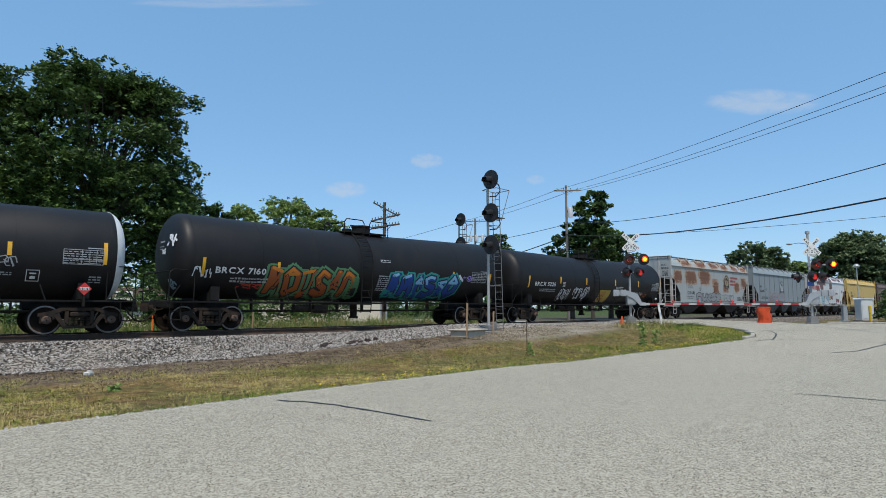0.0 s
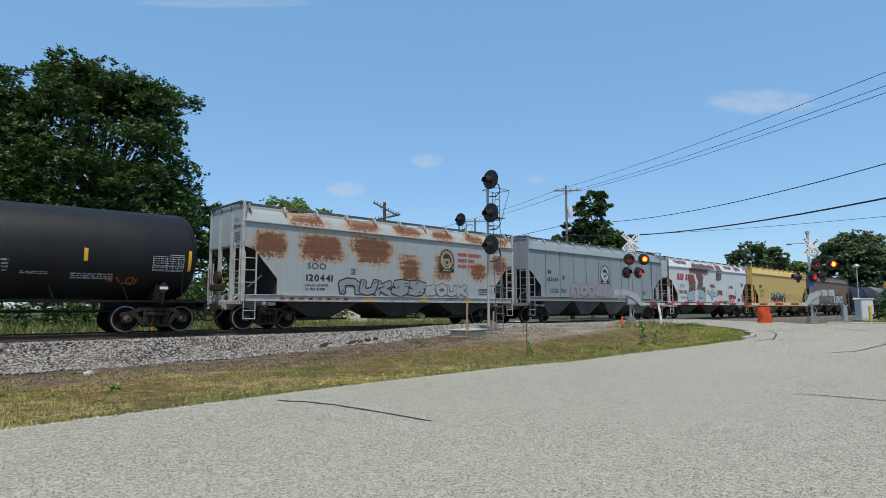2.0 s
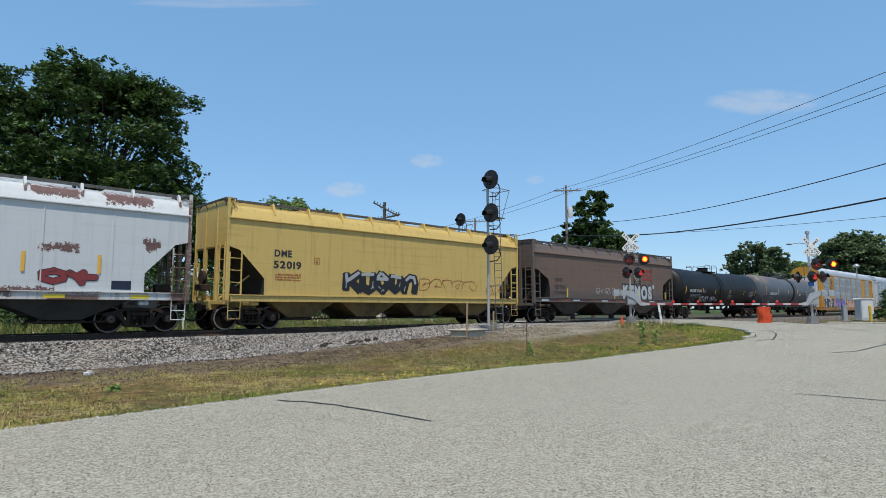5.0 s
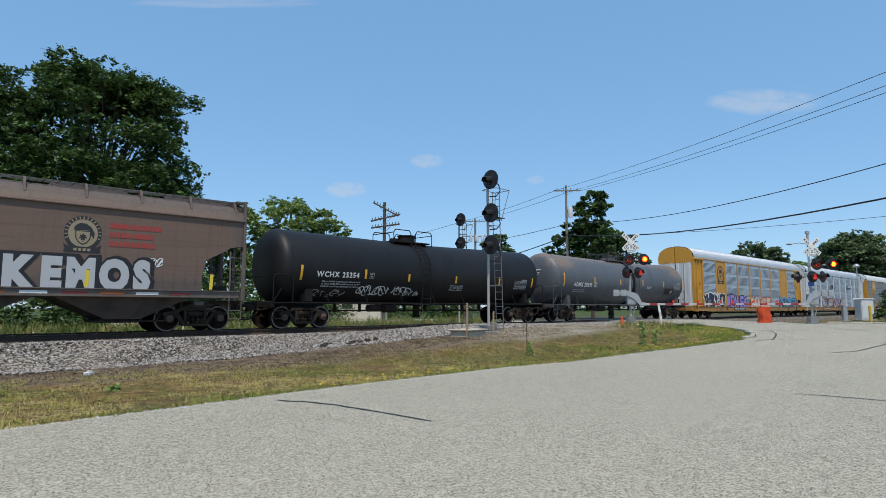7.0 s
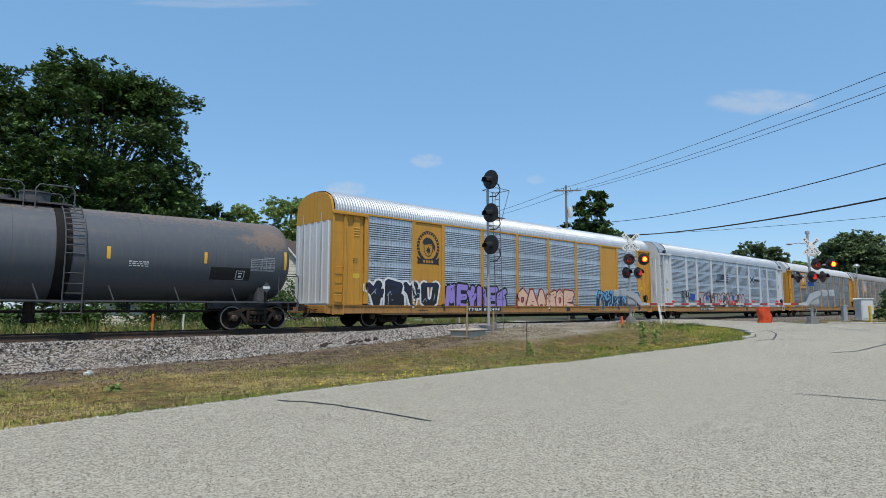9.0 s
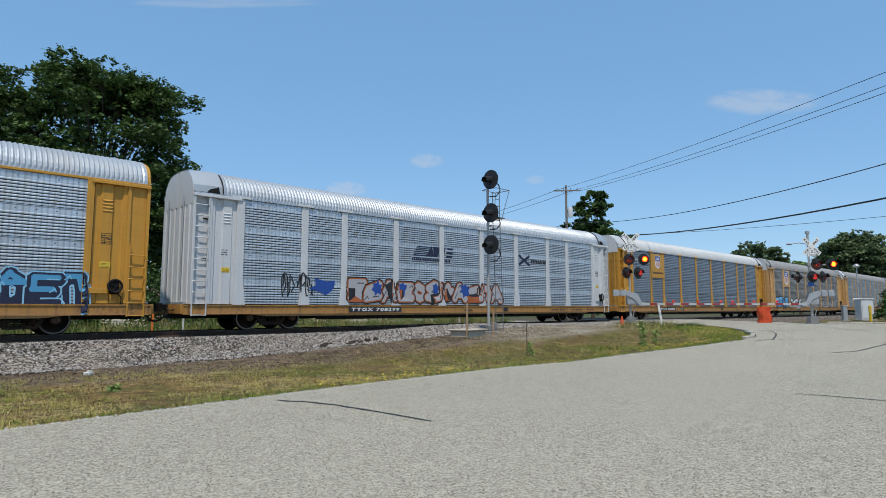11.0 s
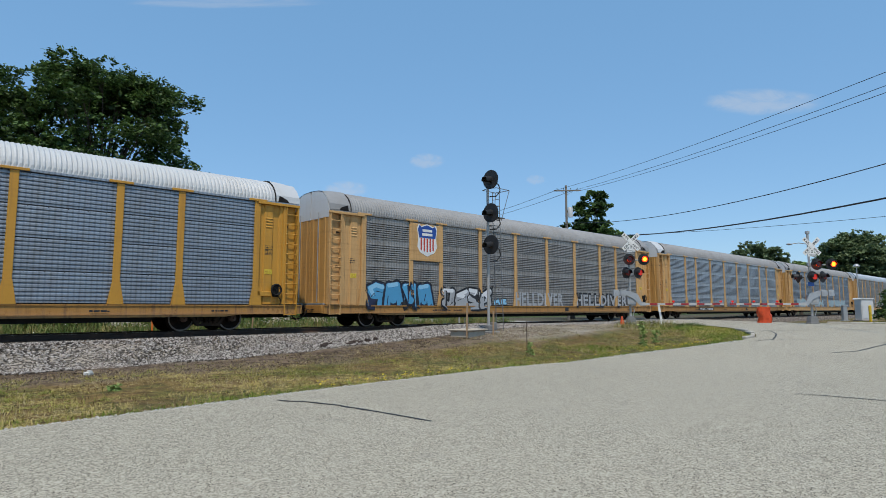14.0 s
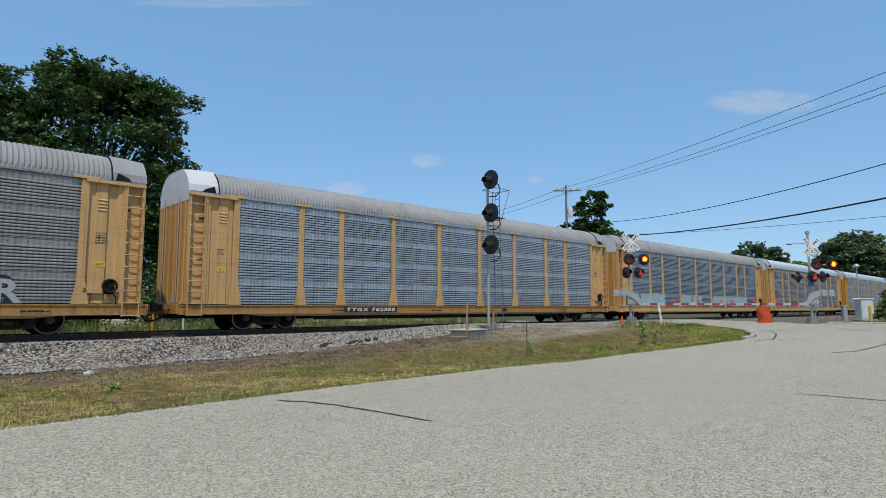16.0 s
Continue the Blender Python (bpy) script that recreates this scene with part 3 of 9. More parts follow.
def coupler(car, x, s):
    """The coupler and hoses at one end; s: the way out."""
    g = Geo()
    g.box(min(x, x + s * 0.24), max(x, x + s * 0.24), -0.10, 0.10, 0.76, 0.94, 0.02)
    e = x + s * 0.22
    g.prism([(e, -0.16), (e + s * 0.20, -0.18), (e + s * 0.235, -0.06), (e + s * 0.14, 0.0), (e + s * 0.18, 0.05), (e, 0.17)], "z", 0.70, 1.0)
    g.tube([(x, -0.28, 0.82), (x + s * 0.10, -0.32, 0.62), (x + s * 0.30, -0.30, 0.42), (x + s * 0.52, -0.26, 0.36), (x + s * 0.70, -0.22, 0.42)], 0.026, 6)
    g.tube([(x, -0.95, 0.80), (x + s * 0.08, -0.6, 0.74), (x + s * 0.12, -0.1, 0.86)], 0.02, 5)
    part("coupler", g, M_TRUCK, car)


def ladder(g, x0, x1, y, z0, z1, n, r=0.016, dy=0.0):
    """Rungs between two rails, in the plane of the side."""
    for x in (x0, x1):
        g.box(x - 0.025, x + 0.025, y - 0.02, y + 0.02, z0, z1)
    for i in range(n):
        z = z0 + (z1 - z0) * (i + 0.5) / n
        g.tube([(x0, y + dy, z), (x1, y + dy, z)], r, 5)


def ladder_across(g, x, y0, y1, z0, z1, n, r=0.016):
    for y in (y0, y1):
        g.box(x - 0.02, x + 0.02, y - 0.025, y + 0.025, z0, z1)
    for i in range(n):
        z = z0 + (z1 - z0) * (i + 0.5) / n
        g.tube([(x, y0, z), (x, y1, z)], r, 5)


def new_car(name, label, s0, category="railcar"):
    car = thing(name, label, category, "cars of the passing train")
    CARS.append((car, s0))
    return car


# ---- tank cars ----
def tank_car(s0, base, half, radius, centre, shell, label, bars, jacket_x=0.0, steel=None, rim=False, seed=1, saddle=None, bend=0.13):
    """base: half the distance between trucks; half: half the tank's length; bars: places of the yellow marks."""
    steel = steel or M_BLACKSTEEL
    car = new_car("tank_car", label, s0)
    r = random.Random(seed)

    def lift(g):
        """The tank dips a little towards its middle."""
        g.v = [(a, b, c + bend * abs(a) / half) for a, b, c in g.v]
        return g
    g = Geo()
    prof = []
    for i in range(9):
        a = math.pi / 2 * i / 8
        prof.append((-half + 0.58 - 0.58 * math.cos(a) ** 0.9, max(0.02, radius * math.sin(a) ** 0.72)))
    mid = [(-half * 0.62, radius), (-half * 0.33, radius), (-0.75, radius), (-0.74, radius + 0.012), (0.75, radius + 0.012), (0.76, radius), (half * 0.33, radius), (half * 0.62, radius)]
    g.lathe(prof + mid + [(-a, b) for a, b in reversed(prof)], "x", 56, (0, 0, centre))
    part("shell", lift(g), shell, car, "", 25)
    for x in (-half * 0.62, -half * 0.33, half * 0.33, half * 0.62, -half + 0.62, half - 0.62):
        g = Geo()
        g.lathe([(x - 0.012, radius - 0.01), (x - 0.008, radius + 0.005), (x + 0.008, radius + 0.005), (x + 0.012, radius - 0.01)], "x", 56, (0, 0, centre))
        part("weld_seam", lift(g), shell, car, "", 25)
    if rim:
        g = Geo()
        x = half - 0.44
        ring = [(half - 0.58 + 0.58 * math.cos(math.pi / 2 * k / 8) ** 0.9, radius * math.sin(math.pi / 2 * k / 8) ** 0.72 + 0.006) for k in range(6, 3, -1)]
        g.lathe([(x - 0.02, radius - 0.02), (x - 0.02, radius + 0.008)] + ring, "x", 56, (0, 0, centre))
        part("end_band", lift(g), M_WHITE, car, "white painted band round the tank end", 25)
    # underframe: stub sills, bolsters with saddles, side rail
    for s in (-1, 1):
        g = Geo()
        x0, x1 = sorted((s * (base - 1.4), s * (half + 0.25)))
        g.box(x0, x1, -0.28, 0.28, 0.80, 1.12, 0.02)
        xb = s * base
        g.prism([(-1.35, 1.02), (1.35, 1.02), (1.42, 1.10), (1.40, 1.60), (1.20, 1.40), (-1.20, 1.40), (-1.40, 1.60), (-1.42, 1.10)], "x", xb - 0.16, xb + 0.16)
        g.box(s * (half + 0.15) - 0.06, s * (half + 0.15) + 0.06, -1.40, 1.40, 0.86, 1.08, 0.015)
        x2, x3 = sorted((s * (half - 0.75), s * (half + 0.2)))
        g.box(x2, x3, -1.42, -0.55, 1.02, 1.06)
        g.box(x2, x3, 0.55, 1.42, 1.02, 1.06)
        part("stub_sill", g, steel, car)
        g = Geo()
        e = s * (half + 0.16)
        for y in (-1.40, 1.40):
            g.tube([(e, y, 1.05), (e, y, 2.05), (e - s * 0.12, y, 2.16), (e - s * 0.75, y, 2.16), (e - s * 0.85, y, 2.06), (e - s * 0.85, y * 0.99, 1.05)], 0.019, 6)
            g.tube([(e, y, 1.05), (e - s * 0.35, y, 1.6)], 0.016, 5)
            for z in (0.42, 0.72):
                g.tube([(e - s * 0.05, y, z), (e - s * 0.42, y, z)], 0.016, 5)
            for q in (0.05, 0.42):
                g.tube([(e - s * q, y, 1.05), (e - s * q, y, 0.42)], 0.016, 5)
        g.tube([(e, -1.40, 2.10), (e, 1.40, 2.10)], 0.019, 6)
        part("end_handrail", g, steel, car)
        coupler(car, s * (half + 0.2), s)
        truck(car, xb)
    g = Geo()
    for y in (-1.43, 1.43):
        g.box(-half + 0.5, half - 0.5, y - 0.03, y + 0.03, 1.02, 1.075)
        for i in range(7):
            x = -half * 0.72 + half * 1.44 * i / 6
            g.tube([(x, y, 1.04), (x - 0.16, y * 0.93, 1.55)], 0.02, 5)
    part("side_rail", g, steel, car)
    g = Geo()
    g.tube([(-base + 1.2, -0.7, 0.74), (base - 1.2, -0.7, 0.74)], 0.022, 6)
    g.tube([(-base + 1.2, 0.4, 0.70), (base - 1.2, 0.4, 0.70)], 0.028, 6)
    for i in range(9):
        x = -base * 0.75 + base * 1.5 * i / 8
        g.box(x - 0.02, x + 0.02, -0.75, -0.55, 0.66, centre - radius + 0.1)
    g.box(-2.4, -1.7, -0.62, -0.25, 0.62, 0.98, 0.05)
    g.cyl((-3.3, -0.45, 0.82), (-2.55, -0.45, 0.82), 0.16, 10)
    g.cyl((0, 0, 0.42), (0, 0, 1.3), 0.16, 12)
    g.cyl((0, 0, 0.36), (0, 0, 0.46), 0.22, 12)
    part("brake_gear", g, M_TRUCK, car)
    # top platform, manway and rails
    top = centre + radius
    g = Geo()
    jx = jacket_x
    g.box(jx - 1.15, jx + 1.15, -0.75, 0.75, top - 0.02, top + 0.04)
    g.cyl((jx + 0.25, 0, top), (jx + 0.25, 0, top + 0.36), 0.42, 18)
    g.cyl((jx + 0.25, 0, top + 0.36), (jx + 0.25, 0, top + 0.41), 0.46, 18)
    g.cyl((jx - 0.55, 0, top), (jx - 0.55, 0, top + 0.22), 0.22, 12)
    part("manway", g, steel, car, "black manway dome on the tank top")
    g = Geo()
    for y in (-0.82, 0.82):
        for a, b in ((-1.2, -0.15), (0.15, 1.2)):
            g.tube([(jx + a, y, top - 0.15), (jx + a, y, top + 0.42), (jx + a + 0.10, y, top + 0.56), (jx + b - 0.10, y, top + 0.56), (jx + b, y, top + 0.42), (jx + b, y, top - 0.15)], 0.022, 6)
    for x in (-1.2, 1.2):
        g.tube([(jx + x, -0.82, top + 0.42), (jx + x, 0.82, top + 0.42)], 0.02, 6)
    part("platform_rail", g, steel, car)
    g = Geo()
    for x in (jx + saddle - 0.27, jx + saddle + 0.27) if saddle is not None else (jx - 0.27, jx + 0.27):
        pts = []
        for i in range(9):
            a = radians(8 + 80 * i / 8)
            pts.append((x, -(radius + 0.11) * math.cos(a - radians(12)), centre + (radius + 0.10) * math.sin(a - radians(12))))
        pts = [(x, -1.50, 0.62), (x, -1.58, 1.5)] + pts
        g.tube(pts, 0.022, 5)
    xa = jx + (saddle or 0.0)
    for i in range(9):
        a = radians(-2 + 68 * i / 8)
        y, z = -(radius + 0.11) * math.cos(a), centre + (radius + 0.10) * math.sin(a)
        g.tube([(xa - 0.27, y, z), (xa + 0.27, y, z)], 0.016, 5)
    for z in (0.68, 0.98, 1.28, 1.58, 1.9):
        g.tube([(xa - 0.27, -1.53, z), (xa + 0.27, -1.53, z)], 0.016, 5)
    part("ladder", g, steel, car)
    g = Geo()
    g.box(xa - 0.5, xa + 0.45, -1.30, 1.30, 0.98, 1.03)
    part("ladder_bracket", g, steel, car)

    def skin(u, w, d=0.004):
        c = centre + bend * abs(u) / half
        q = max(-0.999, min(0.999, (w - c) / (radius + 0.012 * (abs(u) < 0.76) + d)))
        a = math.asin(q)
        rr = radius + 0.013 * (abs(u) < 0.76) + d
        over = abs(u) - (half - 0.58)
        if over > 0:
            rr *= math.sqrt(max(0.05, 1 - (over / 0.58) ** 3))
        return (u, -rr * math.cos(a), c + rr * math.sin(a))

    for u, w0, w1 in bars:
        lay("reflector", Flat().bar(u - 0.055, u + 0.055, w0, w1), skin, M_YELLOWREFL, car, (), 0.1, "yellow reflective strip")
    return car, skin
# ---- covered hopper cars ----
SIDE = 1.50
M_BOARD = paint("weathered_walkway_grating", (0.13, 0.13, 0.125), 0.7, 0.2, (0.06, 0.045, 0.035), 0.5, 3.0)
# near black: the deep shade of the end recesses is put into this colour
M_SLOPESHADE = paint("shaded_slope_sheet", (0.020, 0.019, 0.018), 0.9, 0.0, (0.045, 0.038, 0.030), 0.5, 1.5)


def hopper_car(s0, base, half, side_mat, steel, label, cut, top=4.42, sill=1.14, ribs=(), chutes=3, chute_mat=None, ledge=True, seed=1, round_cut=False, rib_mat=None, marks=()):
    """half: half the length of the roof; cut: the end recess, (depth at the sill, height where it starts, depth at the top)."""
    car = new_car("hopper_car", label, s0)
    deep, zc, notch = cut
    g = Geo()
    b = half - deep
    left = [(-b, sill + 0.05), (-b, sill + 0.75), (-half + notch, zc - 0.12), (-half + 0.02, zc)]
    if round_cut:
        left = [(-b, sill + 0.05), (-b + 0.02, sill + 0.6), (-b - 0.12, sill + 1.2), (-half + notch + 0.25, zc - 0.25), (-half + notch, zc - 0.08), (-half + 0.02, zc)]
    right = [(-u, w) for u, w in reversed(left)]
    eave = top - 0.34
    outline = left + [(-half, zc + 0.05), (-half, eave), (half, eave), (half, zc + 0.05)] + right
    g.prism(outline, "y", -SIDE + 0.005, SIDE - 0.005)
    k = len(left)
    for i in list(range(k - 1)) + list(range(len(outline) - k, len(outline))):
        g.m[i] = 1          # slope sheets and underside, recess shade painted in with some grime
    # roof, with a shallow curve
    ribsec = [(-SIDE, eave), (-SIDE + 0.025, eave + 0.05), (-1.36, top - 0.02), (-1.24, top + 0.13), (-0.95, top + 0.26), (-0.5, top + 0.33), (0, top + 0.35),
              (0.5, top + 0.33), (0.95, top + 0.26), (1.24, top + 0.13), (1.36, top - 0.02), (SIDE - 0.025, eave + 0.05), (SIDE, eave)]
    g.prism(ribsec, "x", -half + 0.004, half - 0.004)
    part("body", g, [side_mat, M_SLOPESHADE], car)
    for y in (-1, 1):
        g = Geo()
        y0, y1 = sorted((y * (SIDE - 0.02), y * (SIDE + 0.075)))
        g.box(-half - 0.02, half + 0.02, y0, y1, eave - 0.045, eave + 0.012, 0.01)
        part("roof_edge", g, side_mat, car)
    for x in ribs:
        for y in (-SIDE, SIDE):
            g = Geo()
            g.box(x - 0.018, x + 0.018, y - 0.014, y + 0.014, sill + 0.1, eave - 0.03)
            part("side_rib", g, rib_mat or side_mat, car)
    # sill
    for y in (-1, 1):
        g = Geo()
        y0, y1 = sorted((y * (SIDE - 0.16), y * (SIDE + 0.04)))
        g.box(-half + 0.15, half - 0.15, y0, y1, sill - 0.14, sill + 0.09, 0.012)
        if ledge:
            g.box(-half + 0.15, half - 0.15, y0 - (0.05 if y < 0 else 0), y1 + (0.05 if y > 0 else 0), sill + 0.092, sill + 0.125)
        part("side_sill", g, steel, car)
    # hopper chutes
    span = (2 * b - 0.2) / chutes
    for i in range(chutes):
        c = -b + 0.1 + span * (i + 0.5)
        g = Geo()
        w = span * 0.5
        for y0, y1, k in ((-1.38, 1.38, 1.0),):
            g.add([(c - w, y0, sill - 0.02), (c + w, y0, sill - 0.02), (c + w, y1, sill - 0.02), (c - w, y1, sill - 0.02),
                   (c - 0.52, y0 * 0.80, 0.46), (c + 0.52, y0 * 0.80, 0.46), (c + 0.52, y1 * 0.80, 0.46), (c - 0.52, y1 * 0.80, 0.46)],
                  [(0, 1, 2, 3), (4, 7, 6, 5), (0, 4, 5, 1), (1, 5, 6, 2), (2, 6, 7, 3), (3, 7, 4, 0)])
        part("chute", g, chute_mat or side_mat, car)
        g = Geo()
        g.box(c - 0.66, c + 0.66, -0.95, 0.95, 0.34, 0.46, 0.015)
        g.box(c - 0.95, c + 0.95, -1.10, -1.02, 0.36, 0.41)
        g.cyl((c - 0.6, -1.12, 0.42), (c - 0.6, -0.9, 0.42), 0.06, 8)
        g.box(c - 0.36, c - 0.28, -1.08, -1.0, 0.40, 0.52)
        g.box(c + 0.28, c + 0.36, -1.08, -1.0, 0.40, 0.52)
        for q in (-1.05, 1.05):
            g.tube([(c + q, -1.06, 0.39), (c + q * 1.12, -1.06, 0.62), (c + q * 0.9, -1.06, 0.62)], 0.02, 5)
        g.cyl((c + 0.75, -1.12, 0.39), (c + 1.35, -1.12, 0.39), 0.035, 6)
        part("outlet_gate", g, M_TRUCK, car)
    # ends: sill platform, posts, ladders
    for s in (-1, 1):
        g = Geo()
        x0, x1 = sorted((s * (b - 0.3), s * (half + 0.10)))
        g.box(x0, x1, -0.30, 0.30, 0.76, 1.10, 0.02)
        g.box(s * (half + 0.02) - 0.07, s * (half + 0.02) + 0.07, -1.45, 1.45, 0.96, 1.12, 0.012)
        xb = s * base
        g.box(xb - 0.16, xb + 0.16, -1.40, 1.40, 0.92, 1.06, 0.02)
        x2, x3 = sorted((s * (half - 0.75), s * half))
        g.box(x2, x3, -1.40, 1.40, 1.09, 1.12)
        part("end_sill", g, steel, car)
        g = Geo()
        x0, x1 = sorted((s * (half - 0.02), s * (half + 0.03)))
        g.prism([(-SIDE, zc + 0.06), (-SIDE, top + 0.16), (-0.95, top + 0.34), (0.95, top + 0.34), (SIDE, top + 0.16), (SIDE, zc + 0.06)], "x", x0, x1)
        part("end_panel", g, side_mat, car)
        g = Geo()
        x0, x1 = sorted((s * (half - 0.30), s * (half + 0.13)))
        for i in range(6):
            x = x0 + 0.03 + (x1 - x0 - 0.06) * i / 5
            g.box(x - 0.015, x + 0.015, -1.46, 1.46, top + 0.375, top + 0.40)
        for y in (-1.45, -0.72, 0.0, 0.72, 1.45):
            g.box(x0, x1, y - 0.02, y + 0.02, top + 0.345, top + 0.375)
        for y in (-1.3, -0.45, 0.45, 1.3):
            g.tube([(s * (half + 0.03), y, top + 0.12), (s * (half + 0.11), y, top + 0.36)], 0.02, 5)
        part("end_walkway", g, M_BOARD, car)
        g = Geo()
        for y in (-SIDE, SIDE):
            g.box(s * (half + 0.01) - 0.05, s * (half + 0.01) + 0.05, y - 0.035, y + 0.035, 1.1, top + 0.40)
        for y in (-0.55, 0.55):
            g.box(s * (half + 0.01) - 0.06, s * (half + 0.01) + 0.06, y - 0.07, y + 0.07, 1.1, top + 0.05)
        g.tube([(s * (half - 0.05), -1.4, 1.95), (s * (half - 0.05), 1.4, 1.95)], 0.02, 6)
        g.tube([(s * (half - 0.1), -0.5, 1.15), (s * (half - deep), -0.5, zc - 0.9)], 0.04, 6)
        part("end_post", g, steel, car)
        g = Geo()
        x4, x5 = sorted((s * (half - 0.06), s * (half - 0.52)))
        ladder(g, x4, x5, -SIDE - 0.03, 1.1, zc - 0.22, 4)
        for x in (x4, x5):
            g.tube([(x, -SIDE - 0.03, 1.1), (x, -SIDE - 0.03, 0.42)], 0.018, 5)
        g.tube([(x4, -SIDE - 0.03, 0.43), (x5, -SIDE - 0.03, 0.43)], 0.018, 5)
        g.tube([(x4, -SIDE - 0.03, 0.74), (x5, -SIDE - 0.03, 0.74)], 0.018, 5)
        part("side_ladder", g, steel, car)
        g = Geo()
        ladder_across(g, s * (half + 0.09), -1.44, -0.98, 1.1, zc + 0.15, 5)
        part("end_ladder", g, steel, car)
        g = Geo()
        ladder_across(g, s * (half + 0.09), 0.98, 1.44, 1.1, 2.6, 4)
        part("end_ladder", g, steel, car)
        if s < 0:
            g = Geo()
            g.cyl((s * (half + 0.02), 0.55, 2.0), (s * (half + 0.16), 0.55, 2.0), 0.27, 16)
            g.box(s * half - 0.3, s * half + 0.1, 0.2, 0.8, 1.5, 1.75, 0.03)
            part("hand_brake", g, M_TRUCK, car)
        g = Geo()
        g.cyl((s * (half - 0.85), -0.75, 1.5), (s * (half - 0.35), -0.75, 1.5), 0.15, 12)
        part("air_reservoir", g, M_TRUCK, car)
        coupler(car, s * (half + 0.15), s)
        truck(car, xb)
    # running boards and hatches on the roof
    g = Geo()
    for y in (-0.92, 0.92):
        for i in range(6):
            yy = y - 0.22 + 0.088 * i
            g.box(-half - 0.1, half + 0.1, yy - 0.012, yy + 0.012, top + 0.375, top + 0.40)
        for i in range(44):
            x = -half + 2 * half * i / 43
            g.box(x - 0.012, x + 0.012, y - 0.24, y + 0.24, top + 0.37, top + 0.39)
    part("running_board", g, M_BOARD, car, "steel grating walkway along the roof")
    k = 11
    for y in (-1, 1):
        g = Geo()
        g.prism([(y * 1.40, top - 0.06), (y * 1.32, top - 0.02), (y * 1.02, top + 0.37), (y * 1.20, top + 0.40), (y * 1.25, top + 0.36)], "x", -0.035, 0.035)
        me = g.mesh("walkway_bracket", [side_mat])
        for i in range(k):
            part("walkway_bracket", me, None, car).location = (-half + 0.3 + (2 * half - 0.6) * i / (k - 1), 0, 0)
    g = Geo()
    g.box(-1.15, 1.15, -0.36, 0.36, top + 0.30, top + 0.46, 0.03)
    me = g.mesh("roof_hatch", [side_mat])
    for i in range(5):
        part("roof_hatch", me, None, car).location = (-half + 1.3 + (2 * half - 2.6) * i / 4, 0, 0)

    if marks:
        def end_skin(u, w):
            return (-half - 0.036, -u, w)
        lay("number", Flat().word(marks[0], 0.72, eave - 0.02, 0.15, 0.0, 0.42), end_skin, M_LETTERDARK, car)
        lay("number", Flat().word(marks[1], 0.72, eave - 0.27, 0.15, 0.03, 0.58), end_skin, M_LETTERDARK, car)
        lay("small_print", Flat().lines(0.80, 1.28, zc + 0.16, eave - 0.38, 6, random.Random(seed)), end_skin, M_LETTERDARK, car)

    def skin(u, w, d=0.004):
        return (u, -SIDE - 0.001 - d, w)

    def sill_skin(u, w, d=0.004):
        return (u, -SIDE - 0.042 - d, w)
    return car, skin, sill_skin


def rusty(name, base, boxes, rust=(0.16, 0.055, 0.022), amount=0.9, dirt=(0.2, 0.17, 0.13), dirt_amount=0.35, rough=0.55, speck=0.63, wob=0.5, edge=0.25, drips=0.3, harsh=0.0, bands=0.6):
    """Paint with rust patches of given places (x0, x1, z0, z1) on the side, ragged at their edges."""
    n = Nodes(name)
    co = n.coords()
    x, y, z = n.split(co)
    n1, n2 = n.noise(n.scaled(co, (1.0, 1.0, 0.8)), 1.6, 6, 0.7), n.noise(co, 9.0, 5, 0.7)
    wx = n.math("ADD", x, n.math("MULTIPLY", n.math("SUBTRACT", n1, 0.5), wob * 2))
    wz = n.math("ADD", z, n.math("MULTIPLY", n.math("SUBTRACT", n2, 0.5), wob))
    total = None
    for x0, x1, z0, z1 in boxes:
        m = n.math("MULTIPLY", n.ramp(wx, x0 - edge, x0 + edge), n.ramp(wx, x1 - edge, x1 + edge, 1, 0))
        m = n.math("MULTIPLY", m, n.math("MULTIPLY", n.ramp(wz, z0 - edge * 0.6, z0 + edge * 0.6), n.ramp(wz, z1 - edge * 0.6, z1 + edge * 0.6, 1, 0)))
        total = m if total is None else n.math("MAXIMUM", total, m)
    streaks = n.noise(n.scaled(co, (7.0, 7.0, 0.35)), 1.0, 5, 0.7)
    lines = n.noise(n.scaled(co, (0.35, 0.35, 11.0)), 1.0, 4, 0.6)
    speckle = n.math("MULTIPLY", n.ramp(n2, speck, speck + 0.06), n.ramp(n1, 0.45, 0.65))
    grain = n.noise(co, 45, 3, 0.7)
    stain = n.math("MULTIPLY", n.ramp(streaks, 0.46, 0.75), dirt_amount)
    col = n.mix(stain, base, dirt)
    col = n.mix(n.math("MULTIPLY", n.ramp(lines, 0.5, 0.75), dirt_amount * bands), col, dirt)
    if total is not None:
        body = n.math("ADD", n.math("MULTIPLY", lines, 0.75), n.math("ADD", n.math("MULTIPLY", n2, 0.45), n.math("MULTIPLY", n1, 0.35)))
        soft = n.math("MULTIPLY", total, body)
        rustc = n.mix(n.ramp(n.math("ADD", n2, lines), 0.8, 1.2), tuple(min(1, c * 1.5) for c in rust), rust)
        col = n.mix(n.math("MULTIPLY", n.ramp(soft, 0.18, 0.55), drips), col, (0.40, 0.25, 0.14))
        hard = n.ramp(soft, 0.50 - harsh, 0.72 - harsh)
        col = n.mix(n.math("MULTIPLY", hard, amount), col, rustc)
    col = n.mix(n.math("MULTIPLY", speckle, amount * 0.8), col, rust)
    col = n.mix(n.ramp(grain, 0.35, 0.8, 0.0, 0.2), col, tuple(0.55 * c for c in base))
    n.bump(n.math("ADD", grain, n2), 0.06, 0.01)
    return n.done(col, n.math("ADD", n.math("MULTIPLY", n1, 0.3), rough - 0.15), 0.0, 0.35)


